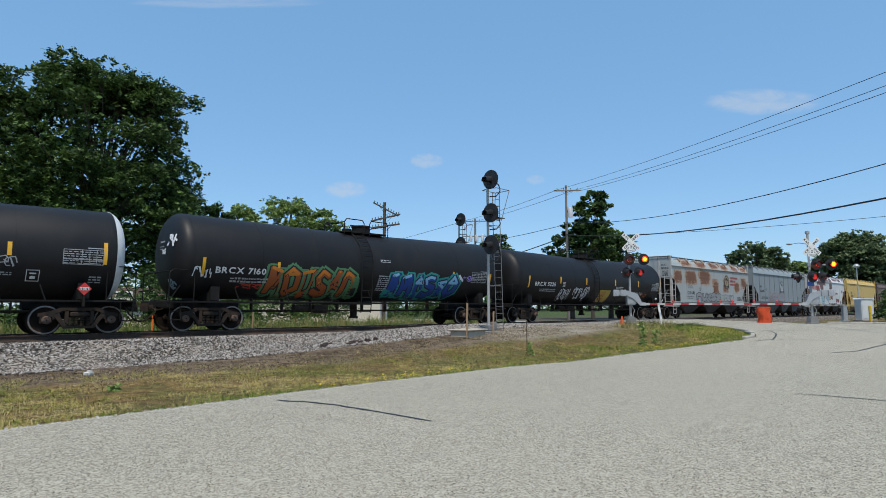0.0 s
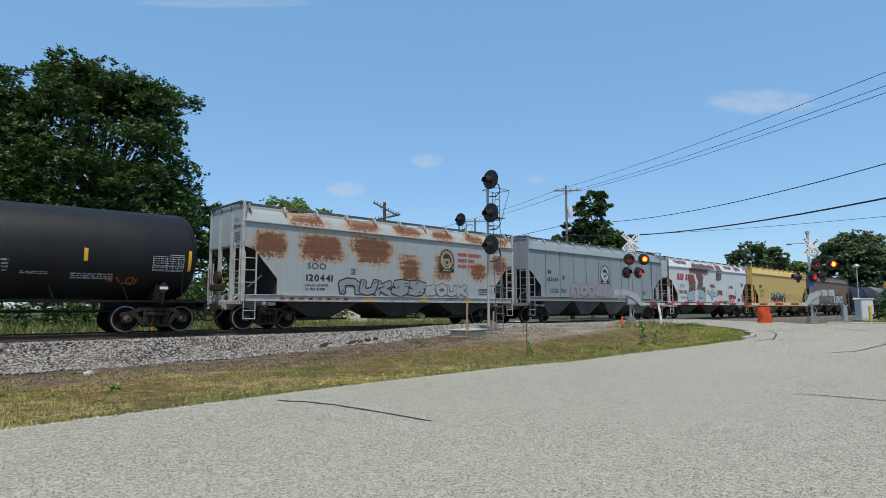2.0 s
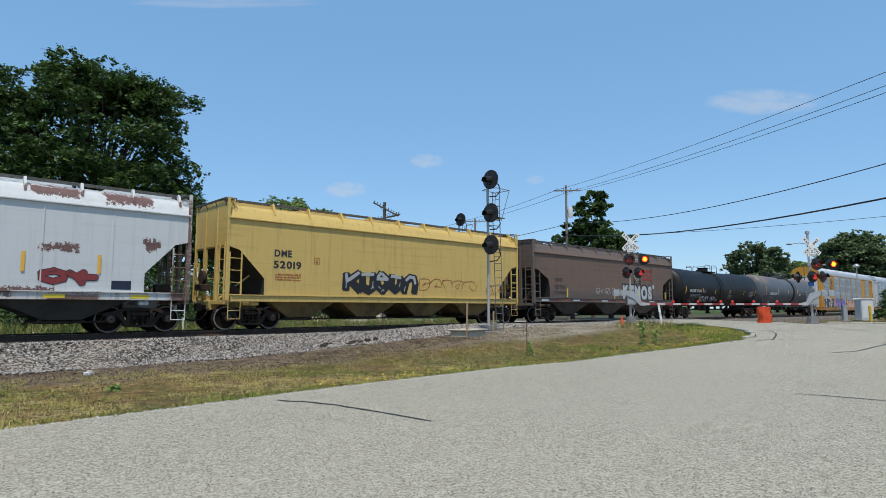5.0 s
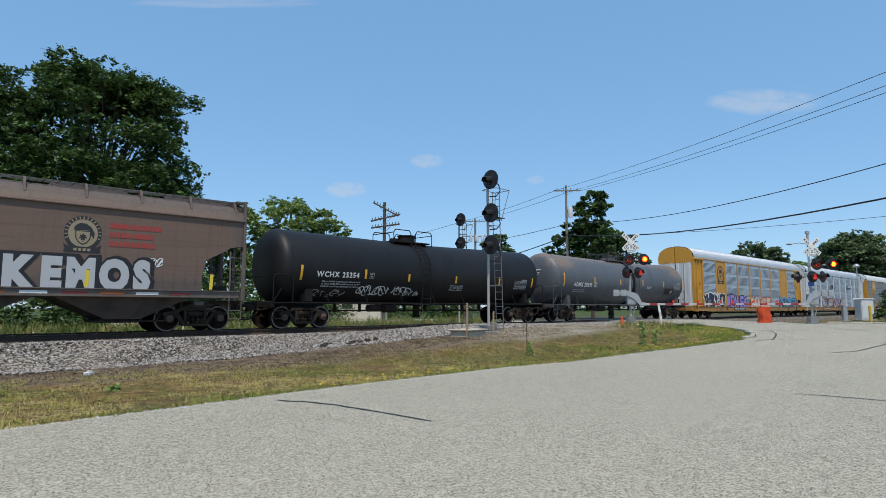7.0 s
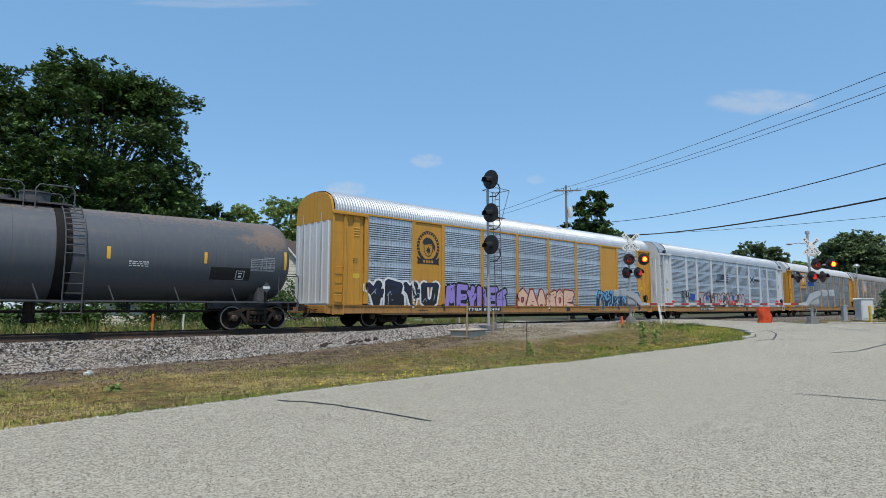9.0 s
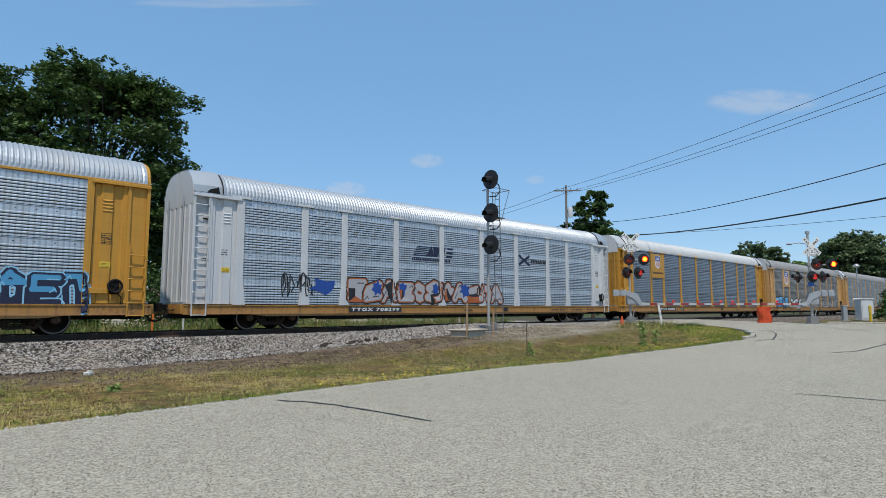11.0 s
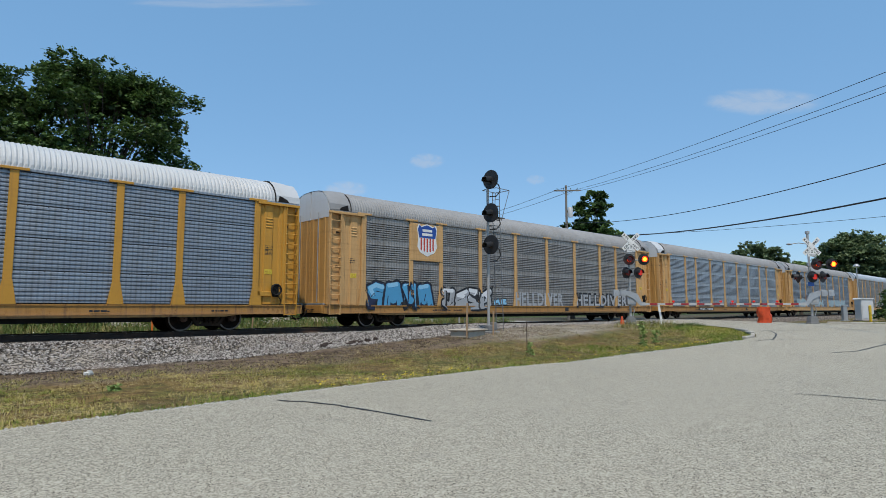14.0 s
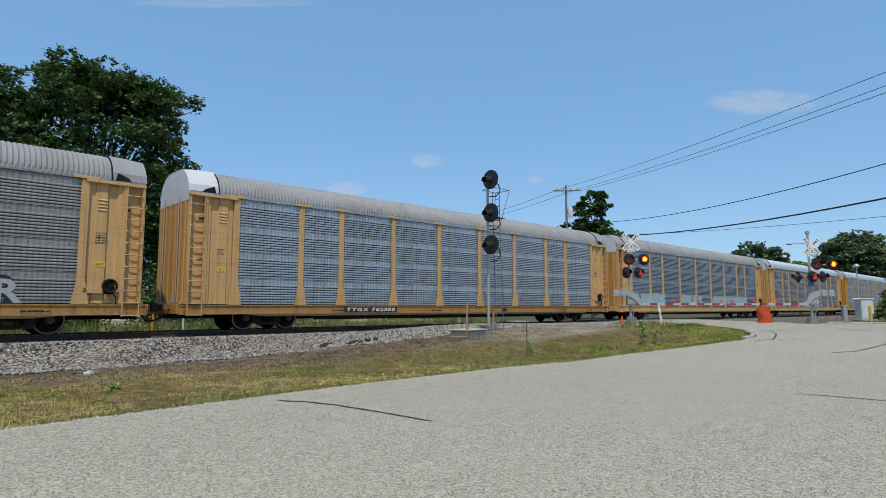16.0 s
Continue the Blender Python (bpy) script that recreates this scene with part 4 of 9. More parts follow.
M_YELLOWCAR = rusty("yellow_car_paint", (0.57, 0.40, 0.125), [(-8, 8, 0.3, 0.9)], (0.16, 0.10, 0.045), 0.6, (0.30, 0.20, 0.08), 0.5, speck=0.66)
# ---- autoracks ----
RACK_POSTS = (1.75, 4.45, 6.35, 9.15, 12.0, 14.85, 17.65, 20.5, 22.45, 25.25)
RACK_HALF = 13.5
TIER_Z = (0.98, 1.955, 2.93, 3.905, 4.88)
PANELS = {}
# dark grey of punched strips and lap seams, recess shade painted in
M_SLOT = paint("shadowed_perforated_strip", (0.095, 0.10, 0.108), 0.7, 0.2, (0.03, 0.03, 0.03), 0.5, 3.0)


def rack_panel(width, mat, banded):
    """One corrugated panel, its lower left corner at the origin, facing -y. banded: a wide flat strip along its top."""
    key = (round(width, 2), mat.name, banded)
    if key not in PANELS:
        h = TIER_Z[1] - TIER_Z[0]
        k = 7
        z0, z1 = (0.06, h - 0.24) if banded else (0.04, h - 0.045)
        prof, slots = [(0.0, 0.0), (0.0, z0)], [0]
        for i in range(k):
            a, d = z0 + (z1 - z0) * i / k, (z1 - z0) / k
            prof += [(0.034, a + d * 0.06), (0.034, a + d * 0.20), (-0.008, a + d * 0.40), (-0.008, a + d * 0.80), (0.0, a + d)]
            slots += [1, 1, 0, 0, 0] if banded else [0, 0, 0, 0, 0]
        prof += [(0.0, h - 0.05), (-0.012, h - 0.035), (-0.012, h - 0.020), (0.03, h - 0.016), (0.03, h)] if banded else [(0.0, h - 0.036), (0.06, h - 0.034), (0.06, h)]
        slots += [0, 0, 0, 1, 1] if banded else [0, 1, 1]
        v, f = [], []
        for y, z in prof:
            v += [(0, y, z), (width, y, z)]
        n = len(prof)
        for i in range(n - 1):
            f.append((2 * i, 2 * i + 1, 2 * i + 3, 2 * i + 2))
        k = int(width / 0.45)
        for i in range(k):          # rivets along the upper lap
            x, z = width * (i + 0.5) / k, h - (0.14 if banded else 0.038)
            q = len(v)
            v += [(x - 0.018, -0.001, z - 0.018), (x + 0.018, -0.001, z - 0.018), (x + 0.018, -0.001, z + 0.018), (x - 0.018, -0.001, z + 0.018), (x, -0.016, z)]
            f += [(q, q + 1, q + 4), (q + 1, q + 2, q + 4), (q + 2, q + 3, q + 4), (q + 3, q, q + 4)]
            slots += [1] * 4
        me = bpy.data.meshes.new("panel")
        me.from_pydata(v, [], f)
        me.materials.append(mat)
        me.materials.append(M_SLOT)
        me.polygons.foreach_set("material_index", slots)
        PANELS[key] = me
    return PANELS[key]


def rack_sheet(name, tint, dirt, amount, metal=0.55):
    """Galvanised perforated sheet, each panel a little different."""
    n = Nodes(name)
    co = n.coords()
    ob = n.t.nodes.new("ShaderNodeObjectInfo")
    rnd = ob.outputs["Random"]
    gp = n.coords(False)
    a = n.noise(n.scaled(gp, (1.5, 1, 0.35)), 2.2, 5, 0.7)
    band = n.noise(n.scaled(gp, (0.4, 1, 16)), 1.0, 3, 0.6)
    fine = n.noise(n.scaled(gp, (30, 1, 30)), 1.0, 2, 0.7)
    spots = n.noise(n.scaled(gp, (9, 1, 3)), 1.0, 4, 0.75)
    col = n.mix(n.math("MULTIPLY", n.ramp(a, 0.4, 0.7), amount), tint, dirt)
    col = n.mix(n.ramp(band, 0.45, 0.7, 0.0, 0.35), col, tuple(0.55 * c for c in tint))
    col = n.mix(n.ramp(spots, 0.62, 0.8, 0.0, 0.5), col, tuple(0.4 * c for c in dirt))
    col = n.mix(n.ramp(rnd, 0, 1, 0.0, 0.30), col, tuple(0.62 * c for c in tint))
    col = n.mix(n.ramp(fine, 0.4, 0.7, 0.0, 0.25), col, tuple(0.5 * c for c in tint))
    sx = n.split(gp)[0]
    rows = n.math("SINE", n.math("MULTIPLY", sx, 2 * math.pi / 0.155))      # columns of punched holes
    col = n.mix(n.math("MULTIPLY", n.ramp(rows, 0.1, 0.9), 0.30), col, tuple(0.34 * c for c in dirt))
    n.bump(fine, 0.1, 0.005)
    return n.done(col, n.ramp(a, 0.3, 0.8, 0.38, 0.6), metal)


ROOF_SEC = [(-1.53, 4.94), (-1.52, 5.08), (-1.475, 5.24), (-1.40, 5.39), (-1.29, 5.54), (-1.14, 5.67), (-0.94, 5.78), (-0.70, 5.86), (-0.36, 5.92), (0, 5.94)]
ROOF_SEC += [(-y, z) for y, z in reversed(ROOF_SEC[:-1])]


def roof_mesh(name, mat, half):
    """The arched roof sheet, ribbed across."""
    v, f = [], []
    k = int(2 * half / 0.047)
    m = len(ROOF_SEC)
    wave = (-0.016, 0.014, 0.016)
    for i in range(k + 1):
        x = -half + 2 * half * i / k
        q = wave[i % 3] if 2 < i < k - 2 else 0.0
        for j, (y, z) in enumerate(ROOF_SEC):
            o = q if 0 < j < m - 1 else 0.0
            v.append((x, y * (1 + o / 1.6), z + o))
    for i in range(k):
        for j in range(m - 1):
            f.append((i * m + j, (i + 1) * m + j, (i + 1) * m + j + 1, i * m + j + 1))
    return quick_mesh(name, v, f, mat, False)


def hood(g, x0, x1, s, drop):
    """The plain sheet over one end of the roof, with a flat top and bent shoulders that fall towards the end."""
    out = []
    for x, k in ((x0, 0.0), (x0 + (x1 - x0) * 0.45, 0.25), (x1, 1.0)):
        d = drop * k
        out.append([(x, -1.53, 4.97), (x, -1.50 + 0.03 * k, 5.22), (x, -1.30 + 0.02 * k, 5.52 - d * 0.4), (x, -0.96, 5.84 - d), (x, -0.62, 5.935 - d), (x, 0, 5.97 - d),
                    (x, 0.62, 5.935 - d), (x, 0.96, 5.84 - d), (x, 1.30 - 0.02 * k, 5.52 - d * 0.4), (x, 1.50 - 0.03 * k, 5.22), (x, 1.53, 4.97)])
    n = len(out[0])
    v = [p for row in out for p in row]
    f = [(i * n + j, (i + 1) * n + j, (i + 1) * n + j + 1, i * n + j + 1) for i in range(2) for j in range(n - 1)]
    g.add(v, f)


def autorack(s0, sheet_mat, frame_mat, sill_mat, roof_mat, label, end_low, end_high, end_split=4.35, solid=(), post_mat=None, door_mat=None, seed=1, flare=True, drop=0.07, post=0.115, banded=True, hooded=True, rungs=10, hood_mat=None):
    """s0: place of the left end of the rack. solid: bays closed by a flat plate of the frame's paint."""
    car = new_car("autorack", label, s0 + RACK_HALF, "autorack")
    r = random.Random(seed)
    post_mat, door_mat = post_mat or frame_mat, door_mat or frame_mat
    h = RACK_HALF
    # flat car deck and sills
    g = Geo()
    g.box(-h - 0.25, h + 0.25, -1.30, 1.30, 0.84, 0.96)
    g.box(-h - 0.25, h + 0.25, -0.35, 0.35, 0.45, 0.84)
    for x in (-9.5, -6.2, -2.6, 1.0, 4.4, 8.0):
        g.box(x - 0.05, x + 0.05, -1.3, 1.3, 0.60, 0.84)
    part("deck", g, M_BLACKSTEEL, car)
    for y in (-1, 1):
        g = Geo()
        y0, y1 = sorted((y * 1.36, y * 1.52))
        g.prism([(-h - 0.2, 0.62), (-h + 2.2, 0.60), (-h + 2.9, 0.52), (h - 2.9, 0.52), (h - 2.2, 0.60), (h + 0.2, 0.62), (h + 0.2, 0.94), (-h - 0.2, 0.94)], "y", y0, y1)
        g.box(-h - 0.2, h + 0.2, y0 - (0.03 if y < 0 else 0), y1 + (0.03 if y > 0 else 0), 0.90, 0.945)
        g.box(-h - 0.2, h + 0.2, y0 - (0.03 if y < 0 else 0), y1 + (0.03 if y > 0 else 0), 0.60, 0.625)
        part("side_sill", g, sill_mat, car)
    g = Geo()
    for y in (-1, 1):
        y0, y1 = sorted((y * 1.12, y * 1.22))
        g.prism([(-h + 4.9, 0.84), (-h + 5.3, 0.36), (h - 5.3, 0.36), (h - 4.9, 0.84)], "y", y0, y1)
    part("underframe", g, M_BLACKSTEEL, car)
    # far wall and inner darkness
    g = Geo()
    g.box(-h + 0.1, h - 0.1, 1.42, 1.46, 0.96, 4.94)
    part("far_wall", g, sheet_mat, car)
    g = Geo()
    for z in (2.55, 4.0):
        g.box(-h + 0.4, h - 0.4, -1.38, 1.40, z, z + 0.06)
    part("inner_deck", g, M_BLACKSTEEL, car)
    # top chord
    g = Geo()
    for y in (-1, 1):
        y0, y1 = sorted((y * 1.40, y * 1.535))
        g.box(-h + 0.02, h - 0.02, y0, y1, 4.875, 4.96, 0.01)
    part("top_chord", g, sheet_mat if hooded else frame_mat, car)
    part("roof", roof_mesh("roof", roof_mat, h - (1.05 if hooded else 0.10)), None, car, "corrugated arched metal roof")
    if hooded:
        for s in (-1, 1):
            g = Geo()
            hood(g, s * (h - 1.02), s * (h + 0.03), s, drop)
            part("roof_hood", g, hood_mat if s < 0 and hood_mat else roof_mat, car, "plain bent sheet over the roof's end", 20)
            g = Geo()
            pts = [(s * (h - 1.03), y * 1.012, z + 0.02) for y, z in ROOF_SEC]
            g.tube(pts, 0.022, 5)
            g.prism([(s * (h - 0.92), 4.97), (s * (h - 0.45), 4.97), (s * (h - 0.55), 5.08), (s * (h - 0.86), 5.20)], "y", -1.545, -1.50)
            part("roof_seal", g, M_BLACKSTEEL, car, "torn black seal at the roof's end")
    # bays
    for i, (a, b) in enumerate(zip(RACK_POSTS[:-1], RACK_POSTS[1:])):
        if i in solid:
            g = Geo()
            g.box(a - h + 0.05, b - h - 0.05, -1.485, -1.44, 0.97, 4.88, 0.008)
            part("plate_panel", g, frame_mat, car)
            continue
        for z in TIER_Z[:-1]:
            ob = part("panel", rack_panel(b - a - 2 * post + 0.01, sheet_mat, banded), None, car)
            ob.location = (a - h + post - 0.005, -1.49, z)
    for i, x in enumerate(RACK_POSTS):
        g = Geo()
        u = x - h
        g.box(u - post, u + post, -1.535, -1.40, 1.0, 4.88, 0.012)
        if flare:
            g.prism([(u - 0.24, 0.945), (u + 0.24, 0.945), (u + 0.23, 1.04), (u + post + 0.004, 1.66), (u - post - 0.004, 1.66), (u - 0.23, 1.04)], "y", -1.56, -1.50)
            g.box(u - 0.36, u + 0.36, -1.575, -1.50, 4.885, 4.965, 0.008)
        part("post", g, post_mat, car)
    # end bays: door pocket, ladder, end doors
    for s in (-1, 1):
        g = Geo()
        x0, x1 = sorted((s * (h - 1.62), s * (h - 0.62)))
        w = x1 - x0
        front = [(x0, -1.475), (x0 + 0.16 * w, -1.475), (x0 + 0.22 * w, -1.41), (x0 + 0.44 * w, -1.41), (x0 + 0.48 * w, -1.475), (x0 + 0.80 * w, -1.475), (x0 + 0.84 * w, -1.43), (x1, -1.43), (x1, -1.36), (x0, -1.36)]
        if s > 0:
            front = [(x0 + x1 - a, b) for a, b in reversed(front)]
        g.prism(front, "z", 0.97, 4.80)
        pocket = part("door_pocket", g, door_mat, car)
        for q in (0.04,):
            xq = x0 + (x1 - x0) * (q if s < 0 else 1 - q)
            g = Geo()
            g.box(xq - 0.025, xq + 0.025, -1.51, -1.47, 1.05, 4.72, 0.006)
            part("pocket_rib", g, door_mat, pocket)
        g = Geo()
        xq = x0 + (x1 - x0) * (0.62 if s < 0 else 0.38)
        for k in range(4):
            g.prism([(-1.474, 3.92 + 0.11 * k), (-1.498, 3.93 + 0.11 * k), (-1.474, 3.98 + 0.11 * k)], "x", xq - 0.14, xq + 0.14)
        part("louvre", g, door_mat, pocket)
        g = Geo()
        g.box(xq - 0.15, xq + 0.15, -1.482, -1.474, 2.12, 2.30)
        plate = part("notice_plate", g, I_YELLOW, pocket, "yellow notice plate")
        lay("small_print", Flat().lines(xq - 0.12, xq + 0.12, 2.15, 2.28, 3, r, 0.4), lambda u, w: (u, -1.486, w), I_RUSTY, plate)
        if s > 0:
            f = Flat()
            for a in (2.86, 3.05, 3.20):
                f.bar(xq - 0.15, xq + 0.15, a, a + 0.014)
            for a in (xq - 0.15, xq - 0.05, xq + 0.14):
                f.bar(a, a + 0.012, 2.86, 3.21)
            f.lines(xq - 0.13, xq + 0.13, 2.9, 3.18, 5, r, 0.35)
            lay("data_panel", f, lambda u, w: (u, -1.478, w), I_BLACK, pocket)
            g = Geo()
            xh = s * (h - 0.95)
            g.lathe([(-1.66, 0.20), (-1.63, 0.24), (-1.60, 0.20), (-1.62, 0.16)], "y", 18, (xh, 0, 1.52), closed=True)
            for k in range(3):
                a = 2.09 * k + 0.4
                g.tube([(xh, -1.63, 1.52), (xh + 0.2 * math.cos(a), -1.63, 1.52 + 0.2 * math.sin(a))], 0.016, 5)
            g.box(xh - 0.13, xh + 0.13, -1.60, -1.475, 1.26, 1.72, 0.03)
            g.tube([(xh + 0.1, -1.55, 1.3), (xh + 0.22, -1.56, 1.15), (xh + 0.2, -1.56, 0.95)], 0.018, 5)
            part("hand_brake", g, M_BLACKSTEEL, car, "black hand brake wheel and housing")
            g = Geo()
            g.box(xh - 0.75, xh - 0.18, -1.56, -1.475, 1.28, 1.46, 0.012)
            part("step_box", g, door_mat, car)
        g = Geo()
        x2, x3 = sorted((s * (h - 0.62), s * (h - 0.04)))
        yb = -1.36 if rungs > 8 else -1.46
        g.box(x2, x3, yb, yb + 0.04, 0.97, 4.86)
        xi = s * (h - 0.62)
        g.box(xi - 0.05, xi + 0.05, -1.53, -1.38, 0.97, 4.88)
        xo = s * (h - 0.04)
        g.box(xo - 0.05, xo + 0.05, -1.53, -1.36, 0.97, 4.88)
        x4, x5 = sorted((s * (h + 0.02), s * (h - 1.75)))
        g.box(x4, x5, -1.58, -1.44, 4.80, 4.90, 0.01)
        part("corner_post", g, frame_mat, car)
        g = Geo()
        xa, xb = sorted((s * (h - 0.05), s * (h - 0.55)))
        for i in range(rungs):
            z = 1.0 + 0.39 * i
            g.tube([(xa, -1.545, z), (xa + 0.06, -1.58, z - 0.015), (xb - 0.06, -1.58, z - 0.015), (xb, -1.545, z)], 0.017, 5)
        zl = 0.95 + 0.39 * rungs
        g.box(xa - 0.02, xa + 0.02, -1.56, -1.50, 0.55, zl)
        g.box(xb - 0.02, xb + 0.02, -1.56, -1.50, 0.55, zl)
        g.tube([(xa, -1.545, 0.58), (xb, -1.545, 0.58)], 0.018, 5)
        part("ladder", g, frame_mat, car)
        # doors across the end
        for y0, y1 in ((-1.46, -0.035), (0.035, 1.46)):
            n = 6
            plan = [(s * (h - 0.10), y0)]
            for k in range(n):
                d = 0.035 * (k % 2)
                plan += [(s * (h + d), y0 + (y1 - y0) * (k + 0.08) / n), (s * (h + d), y0 + (y1 - y0) * (k + 0.92) / n)]
            plan.append((s * (h - 0.10), y1))
            g = Geo()
            g.prism(plan, "z", 0.98, end_split)
            part("end_door", g, end_low, car, "folding end door")
            g = Geo()
            arc = [(y0, end_split)]
            shape = [(0.0, 5.955 - drop), (0.62, 5.92 - drop), (0.95, 5.82 - drop), (1.27, 5.52 - drop * 0.4), (1.44, 5.22), (1.46, 4.97)]
            if not hooded:
                shape = [(0.0, 5.93 - drop), (0.70, 5.85 - drop), (1.13, 5.66 - drop), (1.30, 5.50), (1.40, 5.36), (1.46, 4.97)]
            for k in range(13):
                y = y0 + (y1 - y0) * k / 12
                arc.append((y, float(np.interp(abs(y), [p[0] for p in shape], [p[1] for p in shape]))))
            arc.append((y1, end_split))
            xx = sorted((s * (h - 0.10), s * (h + 0.02)))
            g.prism(arc, "x", *xx)
            part("end_door_top", g, end_high, car)
        g = Geo()
        xx = sorted((s * (h - 0.12), s * (h - 0.08)))
        g.box(*xx, -0.04, 0.04, 0.98, 5.5)
        part("door_seal", g, M_BLACKSTEEL, car)
        g = Geo()
        for y in (-0.75, 0.75):
            g.tube([(s * (h + 0.09), y, 1.1), (s * (h + 0.09), y, 4.9)], 0.022, 6)
        g.box(s * (h + 0.1) - 0.05, s * (h + 0.1) + 0.05, -1.3, 1.3, 0.97, 1.03)
        part("lock_rod", g, M_GALV, car)
        g = Geo()
        g.box(s * (h + 0.22) - 0.06, s * (h + 0.22) + 0.06, -1.45, 1.45, 0.62, 0.95, 0.015)
        part("end_sill", g, sill_mat, car)
        coupler(car, s * (h + 0.25), s)
        truck(car, s * (h - 3.3))

    edges = sorted(p - h + d for p in RACK_POSTS for d in ((-0.235, -0.175, -post, post, 0.175, 0.235) if flare else (-post, post)))

    def skin(u, w, d=0.004):
        near = min(abs(u - (p - h)) for p in RACK_POSTS)
        foot = 0.234 - (0.234 - post) * min(1.0, max(0.0, (w - 1.04) / 0.62))
        on_post = near < (foot + 0.02 if flare and w < 1.66 else post - 0.0005)
        return (u, (-1.562 if on_post else -1.499) - d, w)

    def sill_skin(u, w, d=0.004):
        return (u, -1.552 - d, w)
    return car, skin, sill_skin, edges
# ---- the train, car by car ----
R5 = random.Random(5)


def data_table(car, skin, u0, u1, w0, w1, step=0.1):
    f = Flat()
    n = 6
    for a in (w0 - 0.03, w0 + (w1 - w0) * 0.33 - 0.02, w1):
        f.bar(u0, u1, a, a + 0.018)
    f.bar(u1 - 0.45, u1, w1 + 0.06, w1 + 0.09)
    for i in range(n):
        a = w0 + (w1 - w0) * i / n
        f.lines(u0, u1, a, a + (w1 - w0) / n * 0.5, 1, R5, 0.8)
    for u in (u0, u1, u0 + (u1 - u0) * 0.45, u0 + (u1 - u0) * 0.64, u0 + (u1 - u0) * 0.82):
        f.bar(u - 0.009, u + 0.009, w0 - 0.03, w1)
    lay("data_panel", f, skin, I_GREY, car, (), step, "stencilled white data table")


def small_print(car, skin, u0, u1, w0, w1, rows, mat=None, step=0.1):
    lay("small_print", Flat().lines(u0, u1, w0, w1, rows, R5), skin, mat or I_GREY, car, (), step)


def box_mark(car, skin, u, w, s, mat, step=0.1):
    f = Flat()
    for a, b, c, d in ((u, u + s, w, w + 0.02), (u, u + s, w + s - 0.02, w + s), (u, u + 0.02, w, w + s), (u + s - 0.02, u + s, w, w + s)):
        f.bar(a, b, c, d)
    f.bar(u + s * 0.3, u + s * 0.7, w + s * 0.2, w + s * 0.45).bar(u + s * 0.25, u + s * 0.75, w + s * 0.62, w + s * 0.75)
    lay("box_mark", f, skin, mat, car, (), step)


def number(car, skin, words, u, w, h, width, mat, bold=0.03, italic=0.0, step=0.1):
    lay("number", Flat().word(words, u, w, h, bold, width, italic), skin, mat, car, (), step)


def crest(car, skin, u, w, r, dark, light):
    """A round emblem: a dark ring with pale ticks, a resting beast, a shield with a leaf, and a ribbon."""
    def disc(q, n=30):
        return [(u + q * math.cos(2 * math.pi * a / n), w + q * 1.06 * math.sin(2 * math.pi * a / n)) for a in range(n)]
    if light:
        lay("emblem_ground", Flat().poly(disc(r)), lambda a, b: skin(a, b, 0.002), light, car)
    f = Flat().ring(u, w, r, r * 1.06, r * 0.21)
    f.poly([(u - 0.50 * r, w + 0.18 * r), (u - 0.46 * r, w + 0.40 * r), (u - 0.20 * r, w + 0.62 * r), (u + 0.15 * r, w + 0.60 * r), (u + 0.40 * r, w + 0.42 * r), (u + 0.62 * r, w + 0.06 * r), (u + 0.58 * r, w - 0.30 * r), (u + 0.44 * r, w - 0.10 * r), (u + 0.30 * r, w + 0.20 * r)])
    f.poly([(u - 0.42 * r, w + 0.16 * r), (u + 0.42 * r, w + 0.16 * r), (u + 0.40 * r, w - 0.30 * r), (u + 0.22 * r, w - 0.58 * r), (u, w - 0.70 * r), (u - 0.22 * r, w - 0.58 * r), (u - 0.40 * r, w - 0.30 * r)])
    f.poly([(u - 0.75 * r, w - 0.80 * r), (u + 0.75 * r, w - 0.80 * r), (u + 1.02 * r, w - 0.66 * r), (u + 0.92 * r, w - 0.92 * r), (u + 0.98 * r, w - 1.16 * r), (u + 0.7 * r, w - 1.14 * r), (u - 0.7 * r, w - 1.14 * r), (u - 0.98 * r, w - 1.16 * r), (u - 0.92 * r, w - 0.92 * r), (u - 1.02 * r, w - 0.66 * r)])
    lay("emblem", f, lambda a, b: skin(a, b, 0.005), dark, car)
    if light:
        f = Flat()
        for k in range(17):
            a = math.pi * (1.10 - 1.20 * k / 16)
            c, s = math.cos(a), 1.06 * math.sin(a)
            f.stroke([(u + 0.84 * r * c, w + 0.84 * r * s), (u + 0.95 * r * c, w + 0.95 * r * s)], 0.030 * r)
        f.poly([(u - 0.36 * r, w + 0.11 * r), (u + 0.36 * r, w + 0.11 * r), (u + 0.34 * r, w - 0.28 * r), (u + 0.19 * r, w - 0.52 * r), (u, w - 0.62 * r), (u - 0.19 * r, w - 0.52 * r), (u - 0.34 * r, w - 0.28 * r)])
        for k in range(4):
            f.bar(u + (-0.46 + 0.24 * k) * r, u + (-0.30 + 0.24 * k) * r, w - 1.06 * r, w - 0.90 * r)
        lay("emblem_shield", f, lambda a, b: skin(a, b, 0.008), light, car)
        leaf = []
        for k in range(14):
            a = math.pi / 2 + 2 * math.pi * k / 14
            q = (0.25 if k % 2 == 0 else 0.13) * r
            leaf.append((u + q * math.cos(a), w - 0.22 * r + q * math.sin(a)))
        lay("emblem_leaf", Flat().poly(leaf).bar(u - 0.02 * r, u + 0.02 * r, w - 0.52 * r, w - 0.3 * r), lambda a, b: skin(a, b, 0.011), dark, car)


